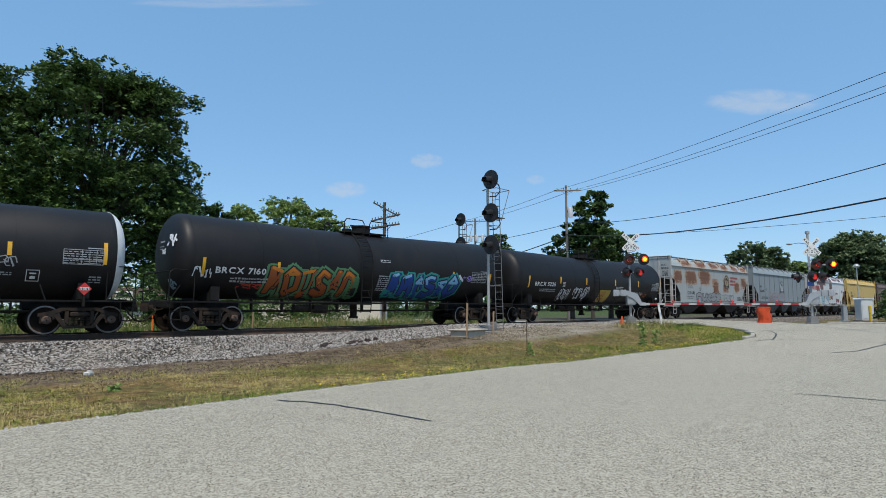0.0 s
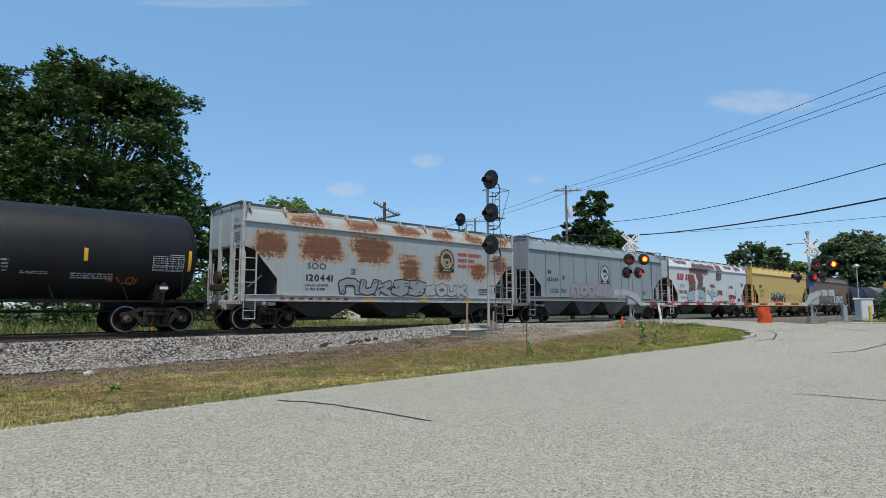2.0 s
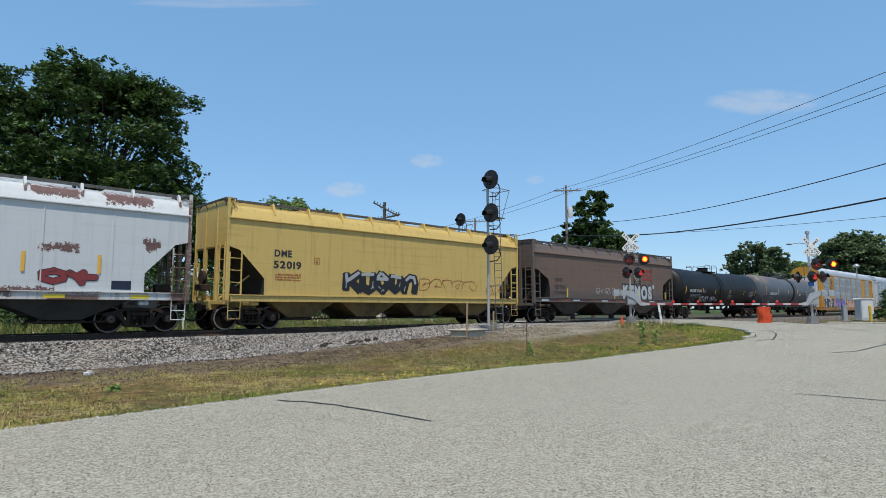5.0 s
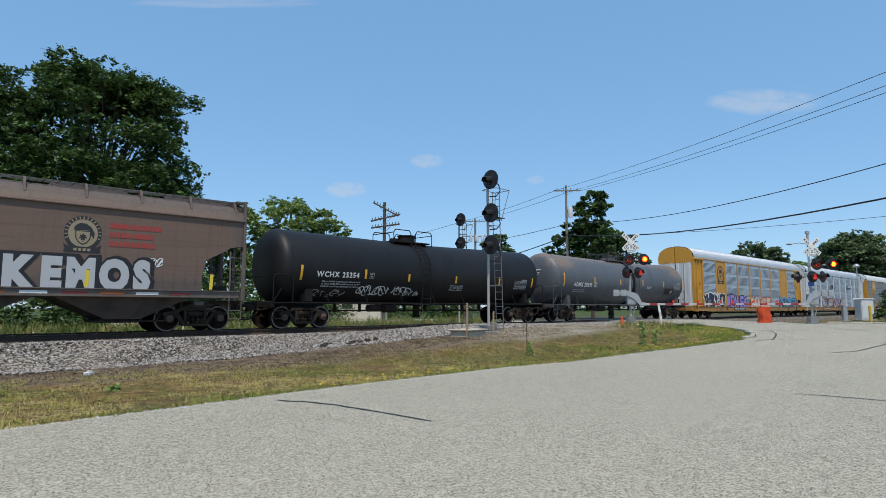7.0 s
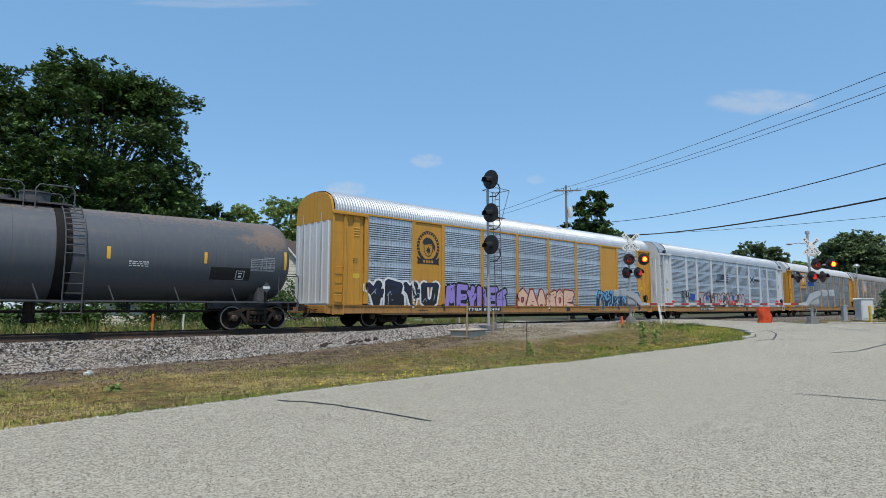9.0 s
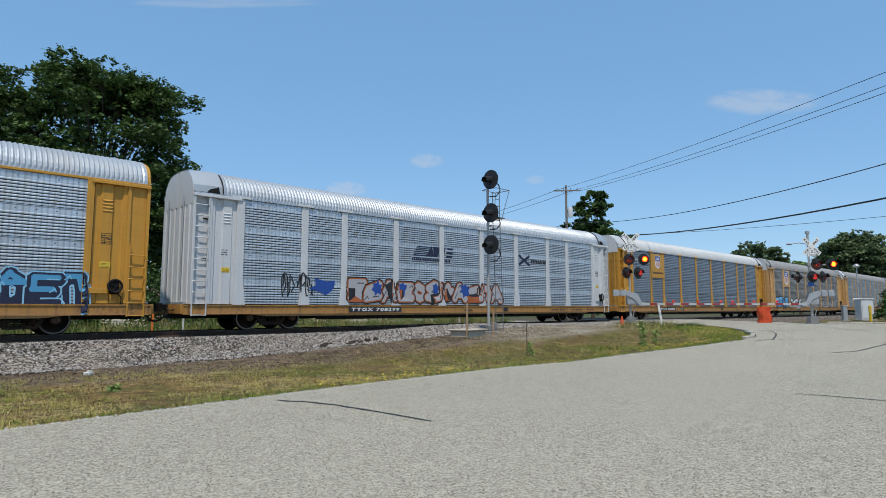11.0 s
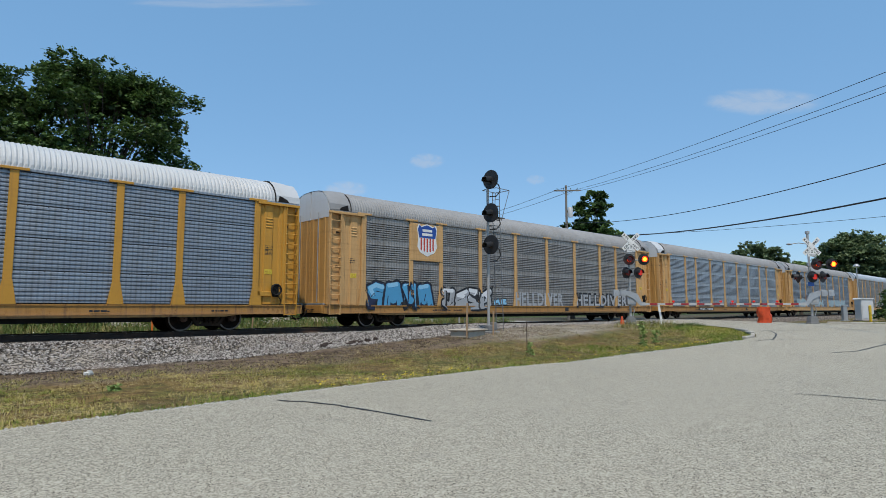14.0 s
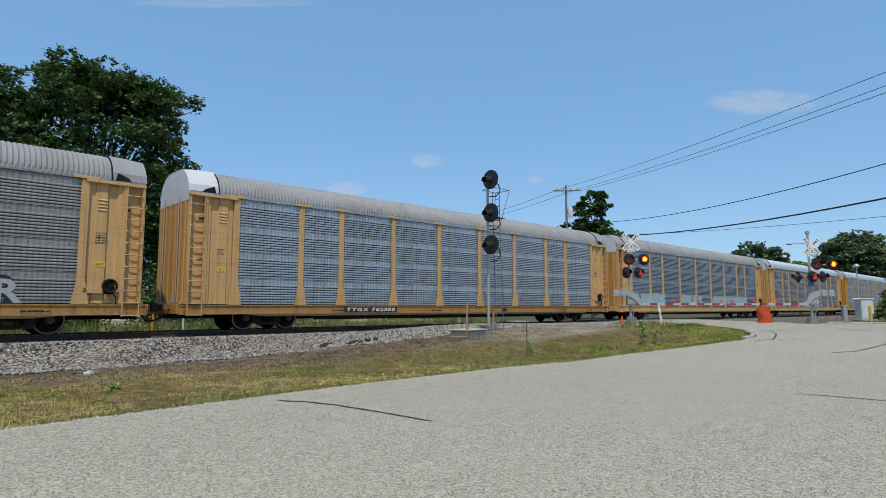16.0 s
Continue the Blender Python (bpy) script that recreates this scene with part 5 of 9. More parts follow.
def word_bars(car, skin, u, w, h, lengths, mat, gap=0.1, lean=0.05):
    """A brand word as a row of plain bars of its height, length and colour."""
    f, r = Flat(), random.Random(int(100 * h))
    for k in lengths:
        q = u
        while q < u + k - h * 0.3:
            d = h * r.choice((0.45, 0.6, 0.72))
            f.bar(q, q + d, w, w + h, lean)
            q += d + h * 0.16
        w -= h + gap
    lay("brand_mark", f, skin, mat, car)


def diamond(car, x, y, z, mat, words=""):
    g = Geo()
    g.prism([(x - 0.2, z), (x, z - 0.2), (x + 0.2, z), (x, z + 0.2)], "y", y - 0.006, y)
    p = part("placard", g, mat, car)
    lay("placard_mark", Flat().bar(x - 0.13, x + 0.13, z - 0.045, z + 0.045), lambda u, w: (u, y - 0.010, w), M_LETTER, p)
    if words:
        lay("placard_number", Flat().word(words, x - 0.11, z - 0.035, 0.07, 0.0, 0.22), lambda u, w: (u, y - 0.014, w), M_LETTERDARK, p)
    g = Geo()
    g.box(x - 0.03, x + 0.03, y + 0.0, y + 0.12, z - 0.55, z)
    part("placard_bracket", g, M_BLACKSTEEL, car)


M_REDSIGN = plain("placard_red", (0.55, 0.04, 0.03), 0.45)
M_PATCH = plain("faded_yellow_patch", (0.42, 0.30, 0.05), 0.55)

# black tank car at the head of the view
car, skin = tank_car(-2.14, 6.97, 8.30, 1.53, 2.44, M_TANK, "black tank car with a white end band and red placard", [(2.6, 2.35, 2.75), (-1.5, 2.35, 2.75), (5.0, 2.35, 2.75), (7.50, 2.2, 2.9)], 0.0, rim=True, seed=2, saddle=-0.4)
data_table(car, skin, 6.35, 7.45, 2.2, 2.62)
box_mark(car, skin, 5.45, 1.62, 0.34, M_LETTER)
scrawl(car, skin, 4.0, 5.2, 1.95, 2.35, 5, I_GREY, 4, 0.014, 0.1)
small_print(car, skin, 3.8, 5.1, 1.78, 1.9, 2)
small_print(car, skin, 7.1, 7.45, 1.62, 1.85, 3)
diamond(car, 6.95, -1.58, 1.42, M_REDSIGN, "1114")

# black tank car with two murals
car, skin = tank_car(15.94, 6.97, 8.40, 1.56, 2.64, M_TANK, "black tank car with orange and blue murals", [(-7.44, 1.95, 2.62), (-4.55, 2.2, 2.6), (7.6, 2.0, 2.6), (4.9, 2.2, 2.6)], 0.1, seed=3, saddle=-0.5)
number(car, skin, "BRCX 7160", -7.0, 2.10, 0.22, 1.95, M_LETTER)
small_print(car, skin, -6.4, -4.9, 1.78, 2.0, 2)
mural(car, skin, -4.95, -0.85, 1.25, 2.45, 6, [I_GREEN, I_BLACK, I_RUSTY, I_ORANGE, I_BLACK], 21, True, (), 0.12, "orange and green sprayed mural")
mural(car, skin, 0.95, 5.2, 1.32, 2.40, 6, [I_TEAL, I_NAVY, I_BLUE, I_SKY, I_NAVY], 22, True, (), 0.12, "blue and teal sprayed mural")
mural(car, skin, 5.1, 5.6, 2.15, 2.5, 1, [None, I_BLACK, I_WHITE, None, None], 23, False, (), 0.12)
scrawl(car, skin, 5.6, 6.4, 2.2, 2.4, 3, I_PURPLE, 24, 0.02, 0.1)
small_print(car, skin, 0.35, 0.95, 2.85, 3.0, 2)
small_print(car, skin, 0.3, 0.9, 1.6, 2.3, 8)
data_table(car, skin, 6.2, 7.3, 2.15, 2.62)
scrawl(car, skin, -7.75, -7.05, 1.9, 2.3, 4, I_WHITE, 25, 0.018, 0.1)
scrawl(car, skin, -6.2, -5.1, 1.55, 1.75, 5, I_RED, 26, 0.016, 0.1)
head = lambda u, w, d=0.0: (-8.40 + 0.58 * (1 - math.sqrt(max(0.02, 1 - ((u * u + (w - 2.77) ** 2) / 1.56 ** 2) ** 1.6))) - 0.025, u, w)
scrawl(car, head, -0.55, -1.15, 2.95, 3.42, 4, I_WHITE, 27, 0.035, 0.1, "white tag sprayed on the tank end")
scrawl(car, head, -0.45, -0.15, 2.75, 2.95, 2, I_WHITE, 28, 0.022, 0.1)
scrawl(car, head, -0.55, -0.9, 1.5, 1.85, 3, I_PALEBLUE, 29, 0.02, 0.1)
lay("end_number", Flat().bar(0.1, -0.35, 3.18, 3.24).bar(0.1, -0.3, 3.02, 3.05).bar(0.1, -0.2, 2.93, 2.96), head, I_GREY, car)

# black tank car with a yellow patch
car, skin = tank_car(34.15, 7.15, 8.55, 1.54, 2.55, M_TANK, "black tank car with yellow patch and silver scribbles", [(-7.3, 2.0, 2.65), (-4.33, 2.3, 2.7), (-1.59, 2.3, 2.7), (1.82, 2.3, 2.7), (4.86, 2.3, 2.7), (8.05, 2.1, 2.8)], -0.2, seed=4, saddle=-0.35)
number(car, skin, "BRCX 5225", -6.75, 2.12, 0.22, 1.95, M_LETTER)
small_print(car, skin, -6.2, -4.7, 1.80, 2.0, 2)
lay("patch", Flat().bar(0.10, 1.40, 1.22, 2.0), skin, M_PATCH, car, (), 0.1, "faded yellow stencilled patch")
small_print(car, skin, 0.25, 1.2, 1.35, 1.9, 6, I_RUSTY)
scrawl(car, skin, -4.2, -3.1, 1.3, 2.0, 5, I_WHITE, 31, 0.018, 0.1)
scrawl(car, skin, -2.75, -1.2, 1.4, 2.15, 6, I_WHITE, 32, 0.022, 0.1)
box_mark(car, skin, -4.1, 2.12, 0.26, M_LETTER)
data_table(car, skin, 6.85, 7.85, 2.1, 2.55)
small_print(car, skin, 1.95, 2.9, 1.9, 2.3, 4)
small_print(car, skin, 4.5, 5.7, 1.75, 1.95, 3)
small_print(car, skin, 3.2, 3.9, 1.85, 1.95, 2)
scrawl(car, skin, 5.4, 6.5, 1.6, 1.85, 6, I_RUSTY, 33, 0.02, 0.1)
diamond(car, 7.2, -1.58, 1.50, M_TRUCK)

# pale grey hopper with rust patches
M_H1 = rusty("pale_grey_rusted_paint", (0.335, 0.365, 0.365), [(-7.4, -5.9, 2.75, 3.85), (-5.4, -3.2, 2.7, 3.9), (-2.9, -0.6, 2.7, 3.95), (-0.2, 1.1, 2.0, 3.3), (1.9, 3.3, 2.2, 3.5), (4.4, 5.6, 2.2, 3.2), (5.9, 7.3, 2.5, 3.6), (-6.0, -3.9, 4.1, 4.7), (-3.3, -1.2, 4.1, 4.7), (-0.7, 1.2, 4.1, 4.7), (1.7, 3.3, 4.1, 4.7), (3.9, 5.6, 4.1, 4.7), (6.1, 7.6, 4.1, 4.7)], (0.118, 0.041, 0.015), 0.95, (0.36, 0.28, 0.18), 0.55, drips=0.9, edge=0.6, wob=0.9, harsh=0.06)
I_BARE = ink("bare_body_paint", (0.34, 0.345, 0.33))
M_H1S = paint("grey_steel", (0.45, 0.44, 0.42), 0.55, 0.0, (0.17, 0.10, 0.06), 0.6, 2.5)
# chutes: grime, and the shade below the car painted into the base colour
M_UNDER = paint("shaded_grimy_chute_paint", (0.048, 0.044, 0.039), 0.85, 0.0, (0.020, 0.017, 0.015), 0.6, 1.2)
car, skin, sk2 = hopper_car(51.85, 6.45, 7.72, M_H1, M_H1S, "pale grey covered hopper car with rust patches", (1.40, 3.15, 0.45), 4.45, 1.22, (-5.2, -2.5, 0.1, 2.0, 4.2, 5.9), 3, M_UNDER, seed=5, marks=("SOO", "120441"))
number(car, skin, "SOO", -5.0, 2.42, 0.25, 0.86, M_LETTERDARK, 0.0)
number(car, skin, "120441", -5.05, 1.93, 0.26, 1.25, M_LETTERDARK)
for words, u, w, wide in (("Ld Lmt 224700", -5.08, 1.71, 1.05), ("Lt Wt 61300", -5.08, 1.55, 0.90)):
    number(car, skin, words, u, w, 0.10, wide, M_LETTERDARK)
box_mark(car, skin, -2.9, 2.25, 0.26, M_LETTERDARK)
crest(car, skin, 2.75, 3.18, 0.52, M_LETTERDARK, ink("emblem_tan", (0.36, 0.27, 0.15)))
word_bars(car, skin, 3.5, 3.42, 0.17, [1.7, 1.25, 1.4], M_LETTERRED, 0.12, 0.0)
mural(car, skin, -3.4, 1.2, 1.36, 2.14, 5, [None, I_BLACK, ink("silver_grey_spray", (0.25, 0.255, 0.255)), None, I_BLACK], 43, True, (), 0, "black and grey sprayed letters", 0.055, 0.014)
mural(car, skin, 1.3, 4.1, 1.36, 2.0, 4, [None, I_BLACK, I_BARE, None, None], 42, False, (), 0, "outlined grey sprayed letters", 0.03, 0.014)
for u in (-2.2, 0.9, 3.9):
    lay("reflector", Flat().bar(u, u + 0.55, 1.14, 1.25), sk2, M_YELLOWREFL, car)
for i in range(8):
    lay("reflector", Flat().bar(-6.2 + i * 0.42, -6.0 + i * 0.42, 1.15, 1.24), sk2, I_DKRED if i % 2 else I_RUSTY, car)
lay("tag_plate", Flat().bar(6.2, 6.6, 1.62, 1.9), skin, M_LETTERDARK, car)
small_print(car, skin, 5.0, 6.0, 1.5, 1.85, 3, M_LETTERDARK)

# clean grey hopper with vertical seams
M_H2 = rusty("grey_car_paint", (0.245, 0.275, 0.285), [], (0.2, 0.1, 0.05), 0.2, (0.150, 0.172, 0.185), 0.7, speck=0.75, bands=0.05)
M_H2R = paint("dark_seam_paint", (0.115, 0.125, 0.13), 0.6, 0.0, (0.2, 0.21, 0.21), 0.5, 1.5)
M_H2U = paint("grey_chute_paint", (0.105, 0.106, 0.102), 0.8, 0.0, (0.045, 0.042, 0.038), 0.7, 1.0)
M_H2S = paint("grey_frame_paint", (0.25, 0.265, 0.27), 0.55, 0.0, (0.2, 0.16, 0.12), 0.4, 2.5)
car, skin, sk2 = hopper_car(68.8, 6.43, 7.84, M_H2, M_H2S, "grey covered hopper car with a black round emblem", (1.15, 3.0, 0.30), 4.55, 1.38, (-6.24, -4.83, -3.44, -2.04, -0.62, 0.79, 2.2, 3.63, 4.98, 6.43), 4, M_H2U, seed=6, rib_mat=M_H2R)
word_bars(car, skin, -6.05, 2.85, 0.2, [0.36], M_LETTERDARK, 0.1, 0.0)
number(car, skin, "652688", -6.12, 2.42, 0.22, 1.1, M_LETTERDARK)
for words, u, w, wide in (("LD LMT 226200", -5.85, 1.88, 0.80), ("LT WT 59800", -5.85, 1.74, 0.78), ("102550 KG", -4.72, 1.88, 0.50), ("27150 KG", -4.70, 1.74, 0.46)):
    number(car, skin, words, u, w, 0.095, wide, M_LETTERDARK)
box_mark(car, skin, -4.6, 2.55, 0.24, M_LETTERDARK)
crest(car, skin, 0.13, 3.05, 0.55, M_LETTERDARK, ink("emblem_grey", (0.44, 0.47, 0.49)))
mural(car, skin, -3.75, 0.75, 1.50, 2.42, 5, [None, ink("faded_red_spray", (0.34, 0.075, 0.07)), ink("bare_grey_paint", (0.228, 0.255, 0.264)), None, None], 57, False, (-3.44, -2.04, -0.62), 0, "red sprayed outline letters", 0.030, 0.014)
for u in (-6.4, -3.6, -1.0, 1.6, 4.4, 6.2):
    lay("reflector", Flat().bar(u, u + 0.5, 1.38, 1.46), sk2, M_YELLOWREFL if u > 0 else I_ORANGE, car)
small_print(car, skin, 4.9, 5.4, 1.8, 2.05, 3, M_LETTERDARK)

# white hopper with dark bare patches
M_H3 = rusty("white_peeling_paint", (0.57, 0.585, 0.585), [(-4.5, -3.2, 2.2, 3.55), (-2.9, -1.7, 2.3, 3.9), (-2.1, -1.2, 2.0, 2.6), (0.9, 2.0, 3.15, 3.9), (-0.4, 0.5, 2.5, 2.85), (1.0, 2.3, 1.9, 2.35), (-3.6, 0.8, 4.05, 4.5), (3.5, 4.6, 2.55, 2.8), (6.3, 6.8, 2.7, 3.1), (0.5, 4.0, 1.2, 1.45), (1.0, 2.3, 4.0, 4.6), (3.0, 4.4, 4.25, 4.6), (-6.6, -4.4, 4.3, 4.6), (5.0, 6.6, 4.2, 4.6), (-4.2, -0.6, 3.6, 4.1)],
             (0.085, 0.030, 0.024), 0.95, (0.40, 0.36, 0.31), 0.35, speck=0.66, wob=0.7, edge=0.16, drips=0.15, harsh=0.12)
M_H3S = rusty("white_frame_paint", (0.56, 0.555, 0.54), [(-5.4, -3.4, 0.9, 1.5), (-2.2, -0.6, 0.9, 1.25), (0.9, 2.9, 1.1, 1.5), (3.6, 5.2, 0.9, 1.3), (7.2, 8.0, 0.9, 4.6), (-8.0, -7.5, 2.4, 4.6)], (0.10, 0.045, 0.028), 0.9, (0.20, 0.14, 0.09), 0.7, speck=0.52)
car, skin, sk2 = hopper_car(85.65, 6.45, 7.80, M_H3, M_H3S, "white covered hopper car with peeling maroon patches", (1.40, 3.1, 0.45), 4.39, 1.22, (-4.3, -1.6, 1.1, 3.5, 5.4), 3, M_UNDER, seed=7)
word_bars(car, skin, -6.45, 3.02, 0.52, [1.0], M_LETTERRED, 0.1, 0.14)
word_bars(car, skin, -5.0, 3.02, 0.50, [1.6], M_LETTERRED, 0.1, 0.14)
number(car, skin, "SOO", -5.95, 2.46, 0.25, 0.82, M_LETTERDARK, 0.0)
number(car, skin, "116083", -6.05, 1.98, 0.26, 1.3, M_LETTERDARK)
small_print(car, skin, -5.9, -4.9, 1.55, 1.8, 3, I_GREY)
mural(car, skin, -4.85, -3.35, 1.36, 2.45, 1, [None, I_BLACK, I_PALEBLUE, None, None], 61, False, (-4.3,), 0, "pale blue sprayed letters", 0.03, 0.014, (10,), 0.115)
lay("tag", Flat().word("ETC", -4.5, 2.16, 0.2, 0.0, 0.75), lambda u, w: skin(u, w, 0.045), I_BLACK, car)
mural(car, skin, -2.8, -1.4, 1.36, 2.45, 1, [None, I_BLACK, I_PALEBLUE, None, None], 62, False, (-1.6,), 0, "pale blue sprayed letters", 0.03, 0.014, (6,), 0.115)
mural(car, skin, -1.0, 0.9, 1.40, 2.50, 1, [None, I_BLACK, I_PALEBLUE, None, None], 64, False, (), 0, "pale blue sprayed letters", 0.03, 0.014, (9,), 0.11)
mural(car, skin, 3.45, 4.95, 1.5, 2.05, 2, [None, I_BLACK, I_DKRED, None, I_BLACK], 63, False, (), 0, "maroon sprayed letters", 0.02)
for u in (-6.3, -1.4, 0.8, 3.0, 5.0):
    lay("reflector_strip", Flat().bar(u, u + 0.09, 1.9, 2.5), lambda a, b: skin(a, b, 0.022), M_YELLOWREFL, car)
for u in (-6.4, -3.6, 0.6, 3.6, 6.0):
    lay("reflector", Flat().bar(u, u + 0.55, 1.13, 1.25), sk2, I_YELLOW, car)
lay("tag_plate", Flat().bar(5.4, 6.0, 1.42, 1.7), skin, I_NAVY, car)

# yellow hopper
# yellow chutes darkened: underside shade is in the colour along with grime
M_YUNDER = paint("shaded_grimy_yellow_chute_paint", (0.20, 0.135, 0.05), 0.85, 0.0, (0.040, 0.030, 0.020), 0.8, 1.0)
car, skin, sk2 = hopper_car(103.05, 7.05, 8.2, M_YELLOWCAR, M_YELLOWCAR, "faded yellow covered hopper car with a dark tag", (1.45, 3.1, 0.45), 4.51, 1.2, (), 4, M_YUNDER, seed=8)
number(car, skin, "DME", -6.35, 2.83, 0.26, 0.74, M_LETTERDARK)
number(car, skin, "52019", -6.38, 2.38, 0.28, 1.2, M_LETTERDARK)
box_mark(car, skin, -4.6, 2.6, 0.26, I_RUSTY)
small_print(car, skin, -6.3, -5.2, 1.9, 2.2, 3, I_RUSTY)
mural(car, skin, -3.1, 0.85, 1.48, 2.4, 5, [None, I_BLACK, I_BLACK, I_GREY, I_GREY], 71, True, (), 0, "black and grey sprayed letters", 0.06)
scrawl(car, skin, 1.0, 5.5, 1.7, 2.2, 6, I_RUSTY, 72, 0.015)
scrawl(car, skin, 5.7, 7.0, 1.45, 2.0, 3, I_RUSTY, 73, 0.015)

# brown hopper with a silver mural
M_H4 = rusty("brown_car_paint", (0.112, 0.086, 0.075), [(-8.2, 8.2, 1.8, 4.3)], (0.16, 0.078, 0.052), 0.22, (0.052, 0.040, 0.034), 0.6, 0.65, drips=0.12, speck=0.66, edge=0.8)
# brown chutes, grimy and with under-car shade mixed into the paint
M_UNDERB = paint("shaded_grimy_brown_chute_paint", (0.085, 0.062, 0.048), 0.85, 0.0, (0.022, 0.019, 0.016), 0.6, 1.2)
M_H4S = paint("brown_frame_paint", (0.12, 0.095, 0.08), 0.6, 0.0, (0.22, 0.19, 0.16), 0.5, 2.5)
car, skin, sk2 = hopper_car(121.2, 6.93, 8.46, M_H4, M_H4S, "weathered brown covered hopper car with a silver mural", (1.50, 3.1, 0.50), 4.39, 1.32, (), 3, M_UNDERB, seed=9, round_cut=True)
number(car, skin, "SOO", -6.45, 2.42, 0.20, 0.76, M_LETTERDARK)
number(car, skin, "121701", -6.5, 1.98, 0.22, 1.1, M_LETTERDARK)
small_print(car, skin, -6.5, -5.4, 1.7, 1.85, 2, I_BLACK)
crest(car, skin, 3.2, 3.15, 0.52, M_LETTERDARK, ink("emblem_dull_tan", (0.30, 0.24, 0.15)))
word_bars(car, skin, 3.95, 3.38, 0.17, [1.6, 1.25, 1.35], M_LETTERRED, 0.12, 0.0)
for k, (bold, mat, du) in enumerate(((0.15, I_BLACK, 0.05), (0.15, I_BLACK, 0.0), (0.07, ink("silver_chrome_spray", (0.44, 0.45, 0.46)), 0.0))):
    lay("mural_layer", Flat().word("KEMOS", 1.30 - 1.2 * bold + du, 1.46, 0.90, bold, 3.85 + 2.4 * bold, 0.0, 0.34 - 2.78 * bold), lambda u, w, k=k: skin(u, w, 0.006 + 0.003 * k), mat, car, (), 0, "silver block letters outlined in black")
scrawl(car, skin, 5.0, 5.6, 2.2, 2.5, 3, I_WHITE, 82, 0.014)
scrawl(car, skin, -2.0, 1.0, 1.75, 2.15, 8, I_GREY, 81, 0.018)
for u in (-5.29, 0.1, 3.3, 7.2):
    lay("reflector_strip", Flat().bar(u, u + 0.12, 1.48, 2.02, 0.03), lambda a, b: skin(a, b, 0.016), I_YELLOW, car)
for i in range(14):
    lay("reflector", Flat().bar(-7.8 + i * 1.05, -7.1 + i * 1.05, 1.26, 1.35), sk2, (M_LETTER, I_DKRED, I_RUSTY)[i % 3], car)

# black tank car, silver scribbles
car, skin = tank_car(139.4, 6.9, 8.3, 1.52, 2.46, M_TANK, "black tank car with silver scribbles along its side", [(-7.29, 1.95, 2.55), (-4.16, 2.1, 2.5), (-1.7, 2.05, 2.4), (1.35, 2.05, 2.4), (4.6, 2.05, 2.4), (7.4, 2.0, 2.5)], -0.9, seed=10, saddle=0.2)
number(car, skin, "WCHX 25254", -6.6, 2.12, 0.22, 2.1, M_LETTER)
small_print(car, skin, -6.3, -4.4, 1.7, 2.0, 3)
box_mark(car, skin, -3.95, 2.12, 0.24, I_GREY)
scrawl(car, skin, -4.4, -0.9, 1.4, 1.8, 12, I_WHITE, 91, 0.018, 0.1)
scrawl(car, skin, -6.6, -5.0, 1.3, 1.6, 5, I_GREY, 92, 0.014, 0.1)
small_print(car, skin, 1.0, 1.9, 1.7, 2.0, 3)
data_table(car, skin, 5.9, 6.9, 1.9, 2.3)

# grey tank car, rusty along the top
M_TANKGREY = rusty("grey_tank_paint", (0.085, 0.094, 0.108), [(-9, 9, 3.95, 4.7), (-8.3, -6.2, 3.3, 4.0), (6.6, 8.3, 3.1, 3.9)], (0.165, 0.088, 0.040), 0.34, (0.135, 0.125, 0.115), 0.6, 0.5, speck=0.72, wob=1.3, edge=0.9, drips=0.3, harsh=-0.03)
M_GREYSTEEL = paint("grey_dusty_steel", (0.075, 0.075, 0.078), 0.6, 0.0, (0.12, 0.10, 0.08), 0.5, 2.5)
car, skin = tank_car(157.55, 7.1, 8.5, 1.55, 2.56, M_TANKGREY, "blue-grey tank car with rust along its top", [(-7.68, 2.15, 2.95), (-4.38, 2.4, 2.78), (-1.22, 2.4, 2.75), (1.79, 2.4, 2.8), (4.89, 2.4, 2.8), (8.0, 2.3, 3.0)], -0.3, M_GREYSTEEL, seed=11, saddle=1.15)
head = lambda u, w, d=0.0: (-8.50 + 0.58 * (1 - math.sqrt(max(0.02, 1 - ((u * u + (w - 2.69) ** 2) / 1.55 ** 2) ** 1.6))) - 0.025, u, w)
lay("end_number", Flat().bar(0.1, -0.40, 3.12, 3.19).bar(0.1, -0.3, 2.98, 3.02).bar(0.1, -0.25, 2.88, 2.92), head, M_LETTER, car)
number(car, skin, "ADMX 28695", -6.66, 2.18, 0.24, 2.0, M_LETTER)
small_print(car, skin, -6.6, -5.3, 1.82, 2.05, 2)
box_mark(car, skin, -4.40, 2.18, 0.28, M_LETTER)
small_print(car, skin, 2.4, 3.0, 2.2, 2.4, 3, M_LETTER)
lay("patch", Flat().bar(5.1, 6.6, 1.85, 2.3), skin, I_BLACK, car, (), 0.1)
box_mark(car, lambda u, w: skin(u, w, 0.008), 6.05, 1.88, 0.32, M_LETTER)
data_table(car, skin, 6.6, 7.55, 2.25, 2.65)
diamond(car, 7.2, -1.60, 1.60, M_GREYSTEEL)
g = Geo()
g.lathe([(0.35, 1.558), (0.36, 1.585), (0.78, 1.585), (0.79, 1.558)], "x", 56, (0, 0, 2.57))
part("dark_band", g, M_BLACKSTEEL, car)

